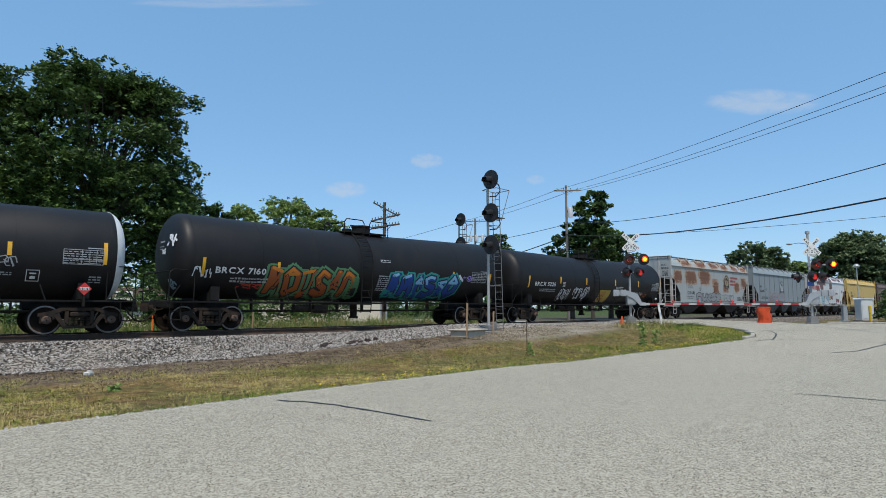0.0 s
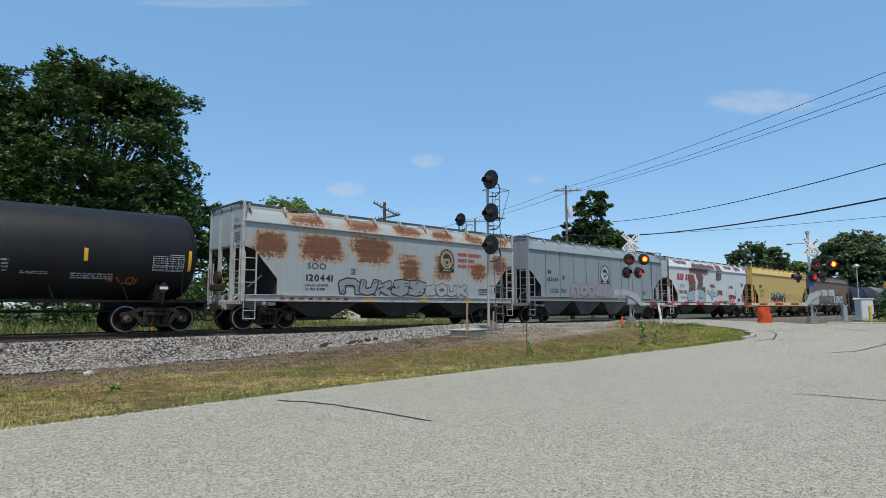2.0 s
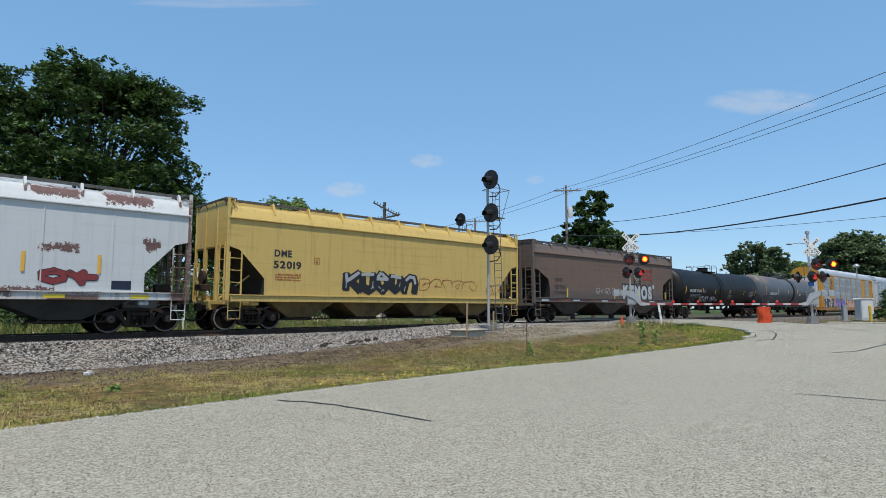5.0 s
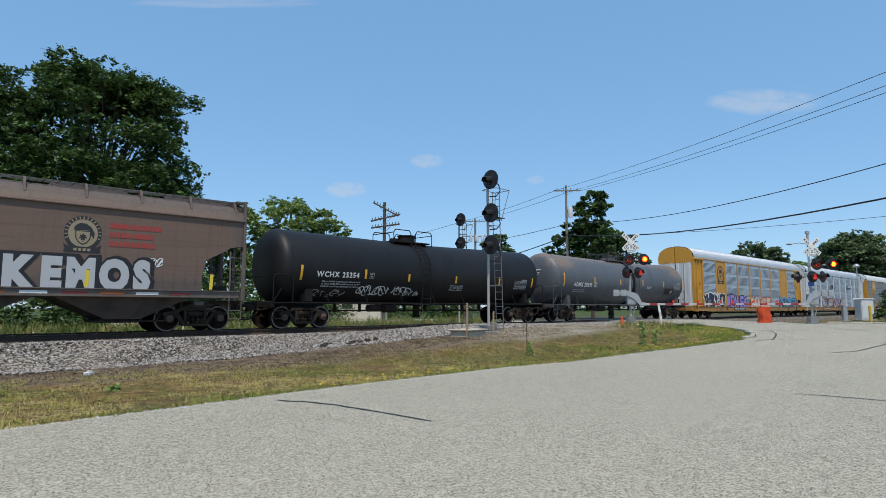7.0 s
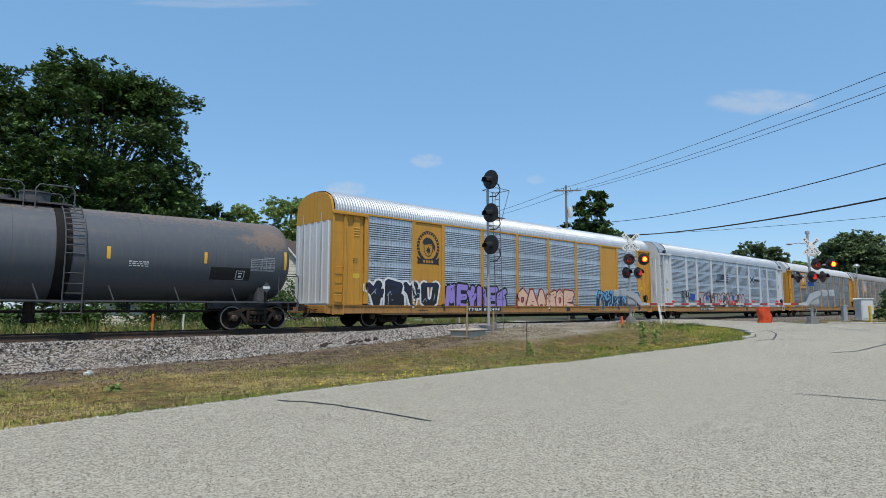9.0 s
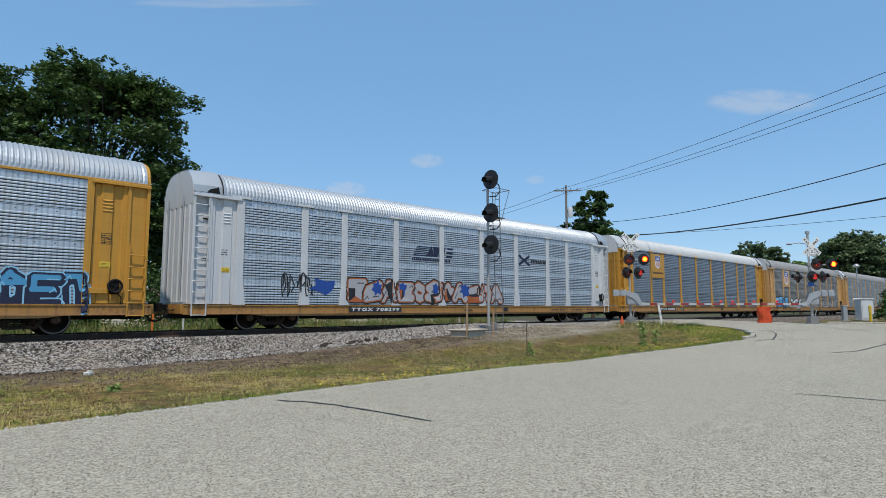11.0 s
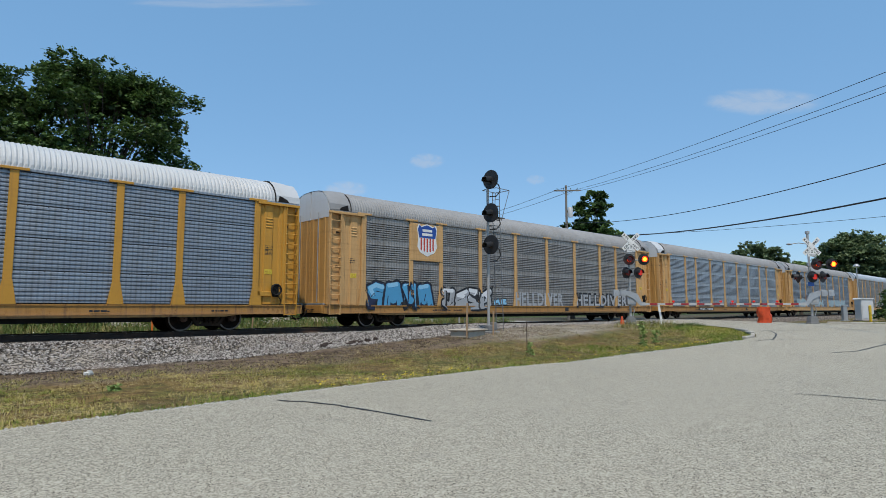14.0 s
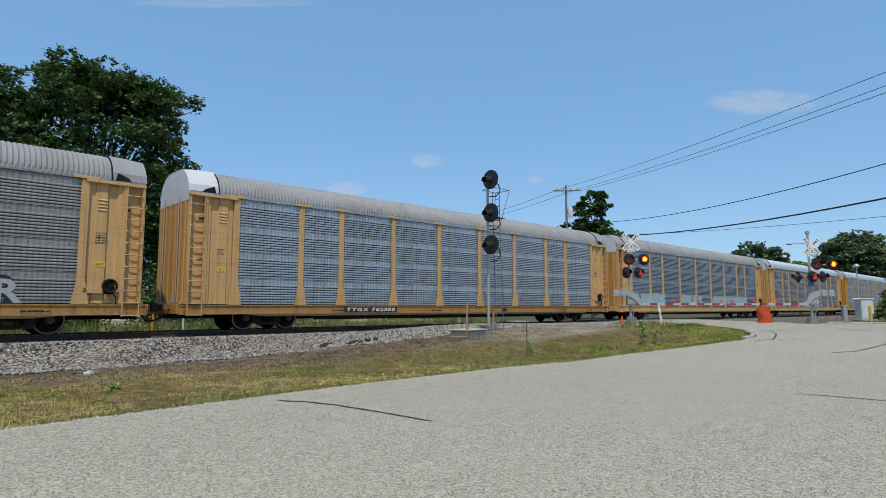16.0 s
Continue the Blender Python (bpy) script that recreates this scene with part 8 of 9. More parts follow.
wire((50.59, 11.75, 8.09), (66.33, 38.64, 7.29), 0.2, 0.05)
wire((65.11, 38.87, 14.19), (91.34, 111.44, 15.35), 0.3, 0.03)
# ---- houses behind the trees ----
M_SIDING = paint("beige_clapboard", (0.60, 0.56, 0.47), 0.7, 0.0, (0.34, 0.29, 0.22), 0.3, 1.2, 1.0, 30, 0.1)
M_SHINGLE = paint("brown_roof_shingles", (0.115, 0.080, 0.062), 0.9, 0.0, (0.07, 0.055, 0.045), 0.6, 2.5, 1.0, 20, 0.5)
M_TRIM = paint("pale_trim_paint", (0.66, 0.64, 0.60), 0.6, 0.0, (0.45, 0.42, 0.38), 0.3, 2.0)
M_PANE = plain("dark_window_pane", (0.03, 0.035, 0.04), 0.1)


def clapboards(g, x0, x1, y, z0, z1, apex=None):
    """Lapped boards facing -y; with an apex they follow a gable."""
    z = z0
    while z < z1 - 0.01:
        t = min(0.2, z1 - z)
        a, b = x0, x1
        if apex:
            k = max(0.0, min(1.0, (z + t - apex) / (z1 - apex)))
            a, b = x0 + (x1 - x0) * 0.5 * k, x1 - (x1 - x0) * 0.5 * k
        g.prism([(y - 0.035, z), (y, z), (y, z + t), (y - 0.008, z + t)], "x", a, b)
        z += 0.2


def house(at, w, d, eave, ridge, label, gable=None, seed=1):
    ob = thing("house", label, "house", at=at)
    g = Geo()
    g.box(-w / 2, w / 2, 0.0, d, -0.6, eave)
    g.prism([(0.0, eave), (d, eave), (d / 2, ridge)], "x", -w / 2, w / 2)
    clapboards(g, -w / 2, w / 2, 0.0, 0.0, eave)
    if gable:
        a, b, top = gable
        g.box(a, b, -1.2, 0.5, -0.6, eave)
        g.prism([(a, eave), (b, eave), ((a + b) / 2, top)], "y", -1.2, d / 2)
        clapboards(g, a, b, -1.2, 0.0, top, eave)
    part("wall", g, M_SIDING, ob)
    g = Geo()
    s = (ridge - eave) / (d / 2)
    for e, q in ((-0.45, 1), (d + 0.45, -1)):
        k = 9
        for i in range(k):
            y0, y1 = e + (d / 2 - e) * i / k, e + (d / 2 - e) * (i + 1.08) / k
            z0, z1 = eave + 0.06 + s * q * (y0 - (0 if q > 0 else d)), eave + 0.03 + s * q * (y1 - (0 if q > 0 else d))
            g.prism([(y0, z0), (y1, z1), (y1, z1 + 0.03), (y0, z0 + 0.05)], "x", -w / 2 - 0.3, w / 2 + 0.3)
    if gable:
        a, b, top = gable
        m = (a + b) / 2
        for e in (a - 0.35, b + 0.35):
            z0 = eave - (top - eave) / ((b - a) / 2) * 0.35
            g.prism([(e, z0 + 0.06), (m, top + 0.06), (m, top + 0.16), (e, z0 + 0.16)], "y", -1.5, d / 2)
    part("roof", g, M_SHINGLE, ob)
    g = Geo()
    g.box(-w / 2 - 0.3, w / 2 + 0.3, -0.48, -0.42, eave - 0.22, eave - 0.02)
    if gable:
        for e in (a - 0.36, b + 0.36):
            g.prism([(e, z0 - 0.12), (m, top - 0.12), (m, top + 0.07), (e, z0 + 0.07)], "y", -1.56, -1.5)
    part("eave_trim", g, M_TRIM, ob)
    for x in (-w * 0.15, w * 0.22):
        g = Geo()
        g.box(x - 0.55, x + 0.55, -0.07, -0.03, 1.0, 2.3, 0.01)
        win = part("window", g, M_TRIM, ob)
        g = Geo()
        g.box(x - 0.46, x + 0.46, -0.085, -0.072, 1.09, 1.62)
        g.box(x - 0.46, x + 0.46, -0.085, -0.072, 1.68, 2.21)
        part("pane", g, M_PANE, win)
    return ob


house(pose(28.14, 21.51, -0.3, 0, 0, -44), 10.0, 7.0, 5.0, 7.2, "beige clapboard house with brown roof behind the trees", (-5.0, -1.6, 7.0))
house(pose(12.6, 19.3, -0.4, 0, 0, -44), 4.2, 3.0, 1.9, 2.5, "low pale shed with brown roof under the trees", None)
# ---- plants ----
def leaf_material(name, dark, light, yellow=0.0):
    n = Nodes(name)
    geo = n.t.nodes.new("ShaderNodeNewGeometry")
    co = n.coords(True)
    col = n.mix(n.ramp(geo.outputs["Random Per Island"], 0, 1), dark, light)
    col = n.mix(n.ramp(n.noise(co, 0.45, 3, 0.6), 0.4, 0.7, 0.0, 0.55), col, tuple(c * 0.6 for c in dark))
    tr = n.t.nodes.new("ShaderNodeBsdfTranslucent")
    n.put(tr.inputs["Color"], n.mix(0.5, col, light))
    mx = n.t.nodes.new("ShaderNodeMixShader")
    mx.inputs[0].default_value = 0.22
    n.put(n.bsdf.inputs["Base Color"], col)
    n.bsdf.inputs["Roughness"].default_value = 0.55
    n.bsdf.inputs["Specular IOR Level"].default_value = 0.25
    out = n.t.nodes["Material Output"]
    n.t.links.new(n.bsdf.outputs[0], mx.inputs[1])
    n.t.links.new(tr.outputs[0], mx.inputs[2])
    n.t.links.new(mx.outputs[0], out.inputs["Surface"])
    return n.mat


M_LEAF = leaf_material("dark_green_leaves", (0.022, 0.044, 0.012), (0.112, 0.190, 0.046))
M_LEAF2 = leaf_material("mid_green_leaves", (0.115, 0.180, 0.044), (0.31, 0.41, 0.125))
# distant trees and woods: haze is painted into these paler leaf colours
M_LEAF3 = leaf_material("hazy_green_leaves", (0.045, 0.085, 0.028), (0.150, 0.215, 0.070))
M_LEAF4 = leaf_material("hazed_far_leaves", (0.080, 0.118, 0.054), (0.190, 0.255, 0.115))
M_BARK = paint("tree_bark", (0.085, 0.066, 0.050), 0.9, 0.0, (0.045, 0.036, 0.028), 0.6, 3.0, 4.0, 40, 0.6)


def leaf_cloud(centres, radii, per, size, rng):
    """Small bent leaves gathered in clumps round the given centres."""
    n = len(centres) * per
    c = np.repeat(centres, per, 0)
    rr = np.repeat(radii, per)
    d = rng.normal(size=(n, 3))
    d /= np.linalg.norm(d, axis=1, keepdims=True)
    p = c + d * (rr * np.minimum(1.15, np.abs(rng.normal(size=n)) * 0.45 + 0.32))[:, None] * np.array([1, 1, 0.66])
    u = rng.normal(size=(n, 3))
    u[:, 2] *= 0.5
    u /= np.linalg.norm(u, axis=1, keepdims=True)
    w = np.cross(u, d * np.array([1, 1, 0.6]) + rng.normal(size=(n, 3)) * 0.45 + np.array([0, 0, 1.0]))
    w /= np.linalg.norm(w, axis=1, keepdims=True) + 1e-9
    s = size * rng.uniform(0.6, 1.35, (n, 1))
    v = np.stack([p - u * s, p + w * s * 0.5, p + u * s, p - w * s * 0.5], 1).reshape(-1, 3)
    return v, np.arange(4 * n).reshape(-1, 4)


def tree(x, y, top, width, low, label, mat, seed, boughs=60, clumps=26, per=22, size=0.11, trunk_r=0.35, gaps=0.0, square=2.6, rough=1.0):
    """A broadleaf tree: tapered trunk, limbs, and a crown of leafy boughs with dark hollows between them."""
    rng = np.random.default_rng(seed)
    z0 = float(ground_z(x, y))
    ob = thing("tree", label, "tree", "trees", at=pose(x, y, z0))
    h, base_z = top - z0, low - z0
    ch = h - base_z
    mid = base_z + ch * 0.46
    size3 = np.array([width / 2, width / 2, ch * 0.54])
    seeds = rng.uniform(-9, 9, 3)

    def reach(d):
        """How far the crown reaches along a direction, with bulges."""
        q = noise.noise(Vector((d[0] * 2.2 + seeds[0], d[1] * 2.2 + seeds[1], d[2] * 2.2 + seeds[2])))
        q2 = noise.noise(Vector((d[0] * 5 + seeds[1], d[1] * 5 + seeds[2], d[2] * 5 + seeds[0])))
        k = (abs(d[0]) ** square + abs(d[1]) ** square + abs(d[2]) ** square) ** (-1 / square)
        return k * (0.90 + rough * (0.13 * q + 0.10 * q2))
    d = rng.normal(size=(boughs, 3))
    d /= np.linalg.norm(d, axis=1, keepdims=True)
    d[:, 2] = np.where(d[:, 2] < -0.75, -d[:, 2], d[:, 2])
    far = np.array([reach(k) for k in d])
    rb = width * rng.uniform(0.06, 0.125, boughs)
    inner = (rng.uniform(0.45, 1.0, boughs) ** 0.35)
    bs = d * (far * inner)[:, None] * size3 * (1 - (rb / width * 1.5))[:, None] + np.array([0, 0, mid])
    if gaps:
        keep = np.array([noise.noise(Vector((c * 0.45).tolist())) for c in bs]) > gaps - 0.4
        bs, rb, d = bs[keep], rb[keep], d[keep]
    n = len(bs)
    o = rng.normal(size=(n * clumps, 3))
    o /= np.linalg.norm(o, axis=1, keepdims=True)
    o *= rng.uniform(0.1, 1.0, (n * clumps, 1)) ** 0.45
    cs = np.repeat(bs, clumps, 0) + o * np.repeat(rb, clumps)[:, None] * np.array([1.2, 1.2, 0.62])
    v, f = leaf_cloud(cs, rng.uniform(0.6, 1.2, len(cs)) * width * 0.026, per, size, rng)
    k = max(12, boughs)          # shaded leaves inside the crown
    o = rng.normal(size=(k, 3))
    o *= (rng.uniform(0.1, 0.78, k) / np.linalg.norm(o, axis=1))[:, None]
    v2, f2 = leaf_cloud(o * size3 + np.array([0, 0, mid]), np.full(k, width * 0.09), 34, size * 1.5, rng)
    v, f = np.concatenate([v, v2]), np.concatenate([f, f2 + len(v)])
    v[:, 2] = np.maximum(v[:, 2], 0.05)
    part("crown", quick_mesh("crown", v, f, mat), None, ob)
    g = Geo()
    top_t = base_z + ch * 0.45
    g.cyl((0, 0, -0.3), (0, 0, base_z + 0.3), trunk_r, 12, trunk_r * 0.8)
    g.cyl((0, 0, base_z + 0.3), (0, 0, top_t), trunk_r * 0.8, 10, trunk_r * 0.3)
    part("trunk", g, M_BARK, ob)
    g = Geo()
    for k in range(0, n, 3):
        end = Vector(bs[k].tolist())
        s = Vector((0, 0, base_z + max(0.2, (end.z - base_z) * 0.5)))
        m = s.lerp(end, 0.5) + Vector((0, 0, width * 0.03))
        g.cyl(s, m, trunk_r * 0.30, 7, trunk_r * 0.18)
        g.cyl(m, end, trunk_r * 0.18, 6, trunk_r * 0.06)
        for _ in range(2):
            g.cyl(m.lerp(end, 0.6), end + Vector(rng.normal(size=3).tolist()) * float(rb[k]) * 0.35, trunk_r * 0.09, 5, 0.02)
    part("limb", g, M_BARK, ob)
    return ob


def shrub(x, y, h, w, label, mat, seed, per=60, size=0.11, clumps=40, z=None):
    rng = np.random.default_rng(seed)
    z0 = float(ground_z(x, y)) if z is None else z
    d = rng.normal(size=(clumps, 3))
    d /= np.linalg.norm(d, axis=1, keepdims=True)
    d[:, 2] = np.abs(d[:, 2])
    c = d * rng.uniform(0.3, 1.0, (clumps, 1)) * np.array([w / 2, w / 2, h * 0.85]) + [0, 0, h * 0.08]
    v, f = leaf_cloud(c, np.full(clumps, min(h, w) * 0.17), per, size, rng)
    v[:, 2] = np.maximum(v[:, 2], 0.0)
    ob = thing("shrub", label, "shrub", "shrubs", at=pose(x, y, z0))
    part("foliage", quick_mesh("foliage", v, f, mat), None, ob)
    g = Geo()
    for k in range(6):
        a = 1.05 * k
        g.cyl((0.05 * math.cos(a), 0.05 * math.sin(a), -0.1), (w * 0.25 * math.cos(a), w * 0.25 * math.sin(a), h * 0.6), 0.02, 5, 0.008)
    part("stem", g, M_BARK, ob)


tree(12.7, 28.7, 21.0, 15.0, 1.0, "large dark green broadleaf tree behind the track", M_LEAF, 1, 200, 40, 12, 0.161, square=3.8)
tree(5.4, 35.0, 21.6, 13.0, 1.5, "tall dark green broadleaf tree with ragged crown", M_LEAF, 2, 130, 34, 12, 0.154, square=2.8)
tree(-3.4, 36.5, 18.6, 11.0, 1.5, "dark green broadleaf tree beside a larger one", M_LEAF, 3, 60, 30, 9, 0.191)
tree(22.3, 38.7, 14.5, 8.4, 0.8, "dark green tree of middle height behind the yard", M_LEAF, 4, 60, 28, 11, 0.161)
tree(27.4, 40.8, 14.0, 6.4, 0.8, "dark pointed tree behind the yard", M_LEAF, 18, 34, 28, 11, 0.161, square=2.0)
tree(33.4, 48.5, 15.4, 10.5, 1.0, "light green feathery tree in the distance", M_LEAF2, 5, 50, 28, 11, 0.187, square=2.2, rough=1.5)
tree(39.2, 47.4, 17.2, 11.5, 1.0, "light green broad tree in the distance", M_LEAF2, 6, 60, 28, 11, 0.187, square=2.2, rough=1.5)
tree(43.2, 44.4, 15.2, 9.0, 1.0, "light green tree with open crown in the distance", M_LEAF2, 7, 55, 28, 11, 0.187, square=2.2, rough=1.5, gaps=0.12)
tree(55.2, 11.8, 14.4, 6.2, 4.5, "slender tree with loose clumps beside a utility pole", M_LEAF, 8, 60, 22, 10, 0.174, gaps=0.34, trunk_r=0.2, square=2.2)
tree(55.6, 14.6, 11.0, 6.4, 0.5, "low dark green tree by the crossing", M_LEAF, 9, 44, 26, 11, 0.174)
tree(62.4, 13.8, 11.0, 8.6, 0.5, "rounded dark green tree by the crossing", M_LEAF, 10, 60, 26, 11, 0.174)
tree(75.0, 15.9, 9.0, 3.0, 0.3, "small pointed dark tree by the crossing", M_LEAF, 11, 24, 22, 10, 0.187, square=2.0)
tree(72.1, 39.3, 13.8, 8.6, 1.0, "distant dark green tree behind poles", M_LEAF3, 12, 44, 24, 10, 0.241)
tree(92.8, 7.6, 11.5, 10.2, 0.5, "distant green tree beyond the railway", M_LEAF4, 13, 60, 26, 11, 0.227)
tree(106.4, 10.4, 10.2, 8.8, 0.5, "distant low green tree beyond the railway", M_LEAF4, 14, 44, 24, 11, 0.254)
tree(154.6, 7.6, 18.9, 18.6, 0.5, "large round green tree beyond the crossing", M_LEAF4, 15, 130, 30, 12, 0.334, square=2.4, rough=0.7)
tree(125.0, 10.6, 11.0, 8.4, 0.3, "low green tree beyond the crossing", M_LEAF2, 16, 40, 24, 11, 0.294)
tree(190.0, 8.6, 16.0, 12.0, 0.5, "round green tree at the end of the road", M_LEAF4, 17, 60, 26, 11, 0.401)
shrub(41.6, -16.2, 2.45, 2.3, "dense green roadside bush", M_LEAF, 21, 70, 0.09, 90)
shrub(42.7, -17.3, 2.4, 2.6, "dense green roadside bush", M_LEAF, 22, 70, 0.09, 70)
for i in range(16):
    shrub(-6 + 3.6 * i + RNG.uniform(-1, 1), 16.0 + RNG.uniform(-2, 4) + (10 if i > 9 else 0), 3.2 + RNG.uniform(0, 1.6), 5.2, "green undergrowth below the trees", M_LEAF, 40 + i, 36, 0.125, 90)

# ---- grass ----
def blade_material(name, stops):
    n = Nodes(name)
    geo = n.t.nodes.new("ShaderNodeNewGeometry")
    co = n.coords(True)
    r = geo.outputs["Random Per Island"]
    patch = n.math("ADD", n.math("MULTIPLY", n.noise(co, 0.55, 4, 0.6), 0.6), n.math("MULTIPLY", n.noise(co, 3.2, 3, 0.6), 0.4))
    k = n.math("ADD", n.math("MULTIPLY", r, 0.45), n.math("MULTIPLY", n.ramp(patch, 0.40, 0.60), 0.7))
    col = n.mix(n.ramp(k, 0.25, 0.55), stops[0], stops[1])
    col = n.mix(n.ramp(k, 0.6, 0.95), col, stops[2])
    return n.done(col, 0.7, 0.0, 0.2)


def blades(name, n, box, height, width, mat, label, seed, keep=None, lay_flat=0.5, category="grass", tuft=1, spread=0.05):
    """Grass blades strewn over a box of ground; tuft: how many stand together."""
    rng = np.random.default_rng(seed)
    x, y = (np.repeat(rng.uniform(a, b, n // tuft), tuft) for a, b in (box[:2], box[2:]))
    tall = np.repeat(rng.uniform(0.55, 1.6, n // tuft), tuft)
    if tuft > 1:
        x, y = x + rng.normal(size=len(x)) * spread * tall, y + rng.normal(size=len(y)) * spread * tall
    else:
        tall = np.ones(len(x))
    if keep is not None:
        k = keep(x, y, rng)
        x, y, tall = x[k], y[k], tall[k]
    n = len(x)
    z = ground_z(x, y) - 0.012
    a = rng.uniform(0, 6.28, n)
    h = height * rng.uniform(0.4, 1.3, n) * tall
    lean = rng.uniform(0.1, lay_flat, n) * h * 1.6
    wx, wy = -np.sin(a) * width * 0.5, np.cos(a) * width * 0.5
    dx, dy = np.cos(a) * lean, np.sin(a) * lean
    up = h * (1 - 0.78 * np.minimum(1, lean / (h * 1.6)))
    b = np.stack([x, y, z], -1)
    v = np.stack([b + np.stack([-wx, -wy, 0 * z], -1), b + np.stack([wx, wy, 0 * z], -1),
                  b + np.stack([dx * 0.4 + wx * 0.7, dy * 0.4 + wy * 0.7, up * 0.62], -1), b + np.stack([dx * 0.4 - wx * 0.7, dy * 0.4 - wy * 0.7, up * 0.62], -1),
                  b + np.stack([dx, dy, up], -1)], 1).reshape(-1, 3)
    i = 5 * np.arange(n)[:, None]
    f = np.concatenate([i + np.array([[0, 1, 2]]), i + np.array([[0, 2, 3]]), i + np.array([[3, 2, 4]])], 0)
    return single(name, quick_mesh(name, v, f, mat), None, label, category, kind="stuff")


def edge_y(x):
    return np.interp(x, [p[0] for p in EDGE], [p[1] for p in EDGE])


def corner_keep(x, y):
    """Inside the grass corner between street and crossing road."""
    right = np.interp(y, [p[1] for p in CORNER[2:]], [p[0] for p in CORNER[2:]])
    return (y > edge_y(x) + 0.02) & (x < np.where(y > -13.6, right - 0.1, 25.0))


def soft_noise(x, y, s):
    return np.array([noise.noise(Vector((a * s, b * s, 1.3))) for a, b in zip(x, y)])


def mown(x, y, rng):
    dirt = -7.1 + 0.5 * np.sin(x * 0.55) - 0.055 * x - 0.11 * np.clip(x - 13, 0, 14) + rng.normal(size=len(x)) * 0.35
    return corner_keep(x, y) & ((y < dirt) | (rng.uniform(size=len(x)) < 0.14)) & (rng.uniform(size=len(x)) < 0.74 + 1.5 * soft_noise(x, y, 0.7))


def strewn(x, y, rng):
    """Cut stalks gather in loose swathes."""
    return corner_keep(x, y) & (soft_noise(x, y, 0.8) + 0.5 * soft_noise(x * 0.3, y, 2.6) > 0.12 + 0.25 * rng.normal(size=len(x)))


def thatchy(x, y, rng):
    return corner_keep(x, y) & (rng.uniform(size=len(x)) < 0.75 + 0.8 * soft_noise(x, y, 0.6))


def fringe(x, y, rng):
    return corner_keep(x, y) & (y < edge_y(x) + 0.15 + 0.55 * rng.uniform(size=len(x)) ** 2)


M_DRYGRASS = blade_material("mown_dry_grass", ((0.44, 0.345, 0.135), (0.33, 0.28, 0.075), (0.20, 0.245, 0.040)))
M_GREENGRASS = blade_material("green_edge_grass", ((0.30, 0.30, 0.055), (0.185, 0.245, 0.034), (0.10, 0.165, 0.020)))
M_TALLGRASS = blade_material("tall_meadow_grass", ((0.24, 0.19, 0.075), (0.115, 0.155, 0.036), (0.050, 0.092, 0.020)))
M_STRAW = blade_material("cut_straw", ((0.50, 0.42, 0.24), (0.42, 0.34, 0.18), (0.32, 0.26, 0.12)))
blades("mown_grass", 200000, (-1.5, 30, -13.9, -5.6), 0.062, 0.011, M_DRYGRASS, "short mown grass, dry and patchy, on the verge", 1, mown, 2.2, tuft=22, spread=0.065)
blades("straw", 20000, (-1, 26, -12.6, -6.4), 0.11, 0.009, M_STRAW, "loose cut straw lying on the mown verge", 2, strewn, 1.6, "straw")
M_THATCH = blade_material("brown_thatch", ((0.27, 0.18, 0.085), (0.17, 0.115, 0.052), (0.085, 0.062, 0.030)))
blades("thatch", 34000, (-1.5, 26, -12.5, -5.4), 0.060, 0.016, M_THATCH, "brown dead thatch on bare dirt", 9, thatchy, 2.2, "thatch", 12, 0.09)
blades("edge_grass", 30000, (-1.5, 29, -14.0, -11.2), 0.10, 0.011, M_GREENGRASS, "longer green grass along the street edge", 3, fringe, 0.6, tuft=15, spread=0.05)
blades("corner_grass", 24000, (17, 29.6, -13.9, -8.5), 0.085, 0.013, M_GREENGRASS, "green grass on the road corner", 4, lambda x, y, r: corner_keep(x, y) & (((x > 25.2 + 0.9 * r.normal(size=len(x))) & (y < -9.0)) | ((soft_noise(x, y, 0.45) > 0.12) & (y < -10.2))), 0.5)
M_TANWEED = blade_material("seeding_tan_weeds", ((0.36, 0.27, 0.10), (0.22, 0.20, 0.05), (0.11, 0.13, 0.03)))
blades("weeds", 5000, (22, 32, -11, -6.4), 0.42, 0.012, M_TANWEED, "tan seeding weeds at the foot of the gate mast", 5, lambda x, y, r: corner_keep(x, y) & ((np.hypot((x - 26.4) / 2.6, (y + 8.7) / 1.0) < 0.75 + 0.4 * r.uniform(size=len(x)))), 0.5)
blades("low_weeds", 5000, (25, 33, -11, -8), 0.22, 0.016, M_TALLGRASS, "low dark green weeds on the gravel corner", 15, lambda x, y, r: corner_keep(x, y) & (np.hypot((x - 28.6) / 2.6, (y + 9.6) / 0.8) < 0.7 + 0.4 * r.uniform(size=len(x))), 0.5)
blades("meadow_grass", 42000, (-8, 40, 4.2, 14), 0.62, 0.027, M_TALLGRASS, "tall meadow grass behind the track", 6, lambda x, y, r: (x < 19 + 2.5 * np.sin(y) + r.normal(size=len(x))) | (y > 10), 0.9, tuft=14, spread=0.16)

blades("bush_grass", 9000, (38.2, 47, -17.6, -13.6), 0.16, 0.015, M_GREENGRASS, "green grass round the roadside bush", 8, lambda x, y, r: (y < -13.8 - 0.25 * (x - 38)) & (y > -16.2 - 0.5 * (x - 38.6)) & (x > 38.4), 0.5)

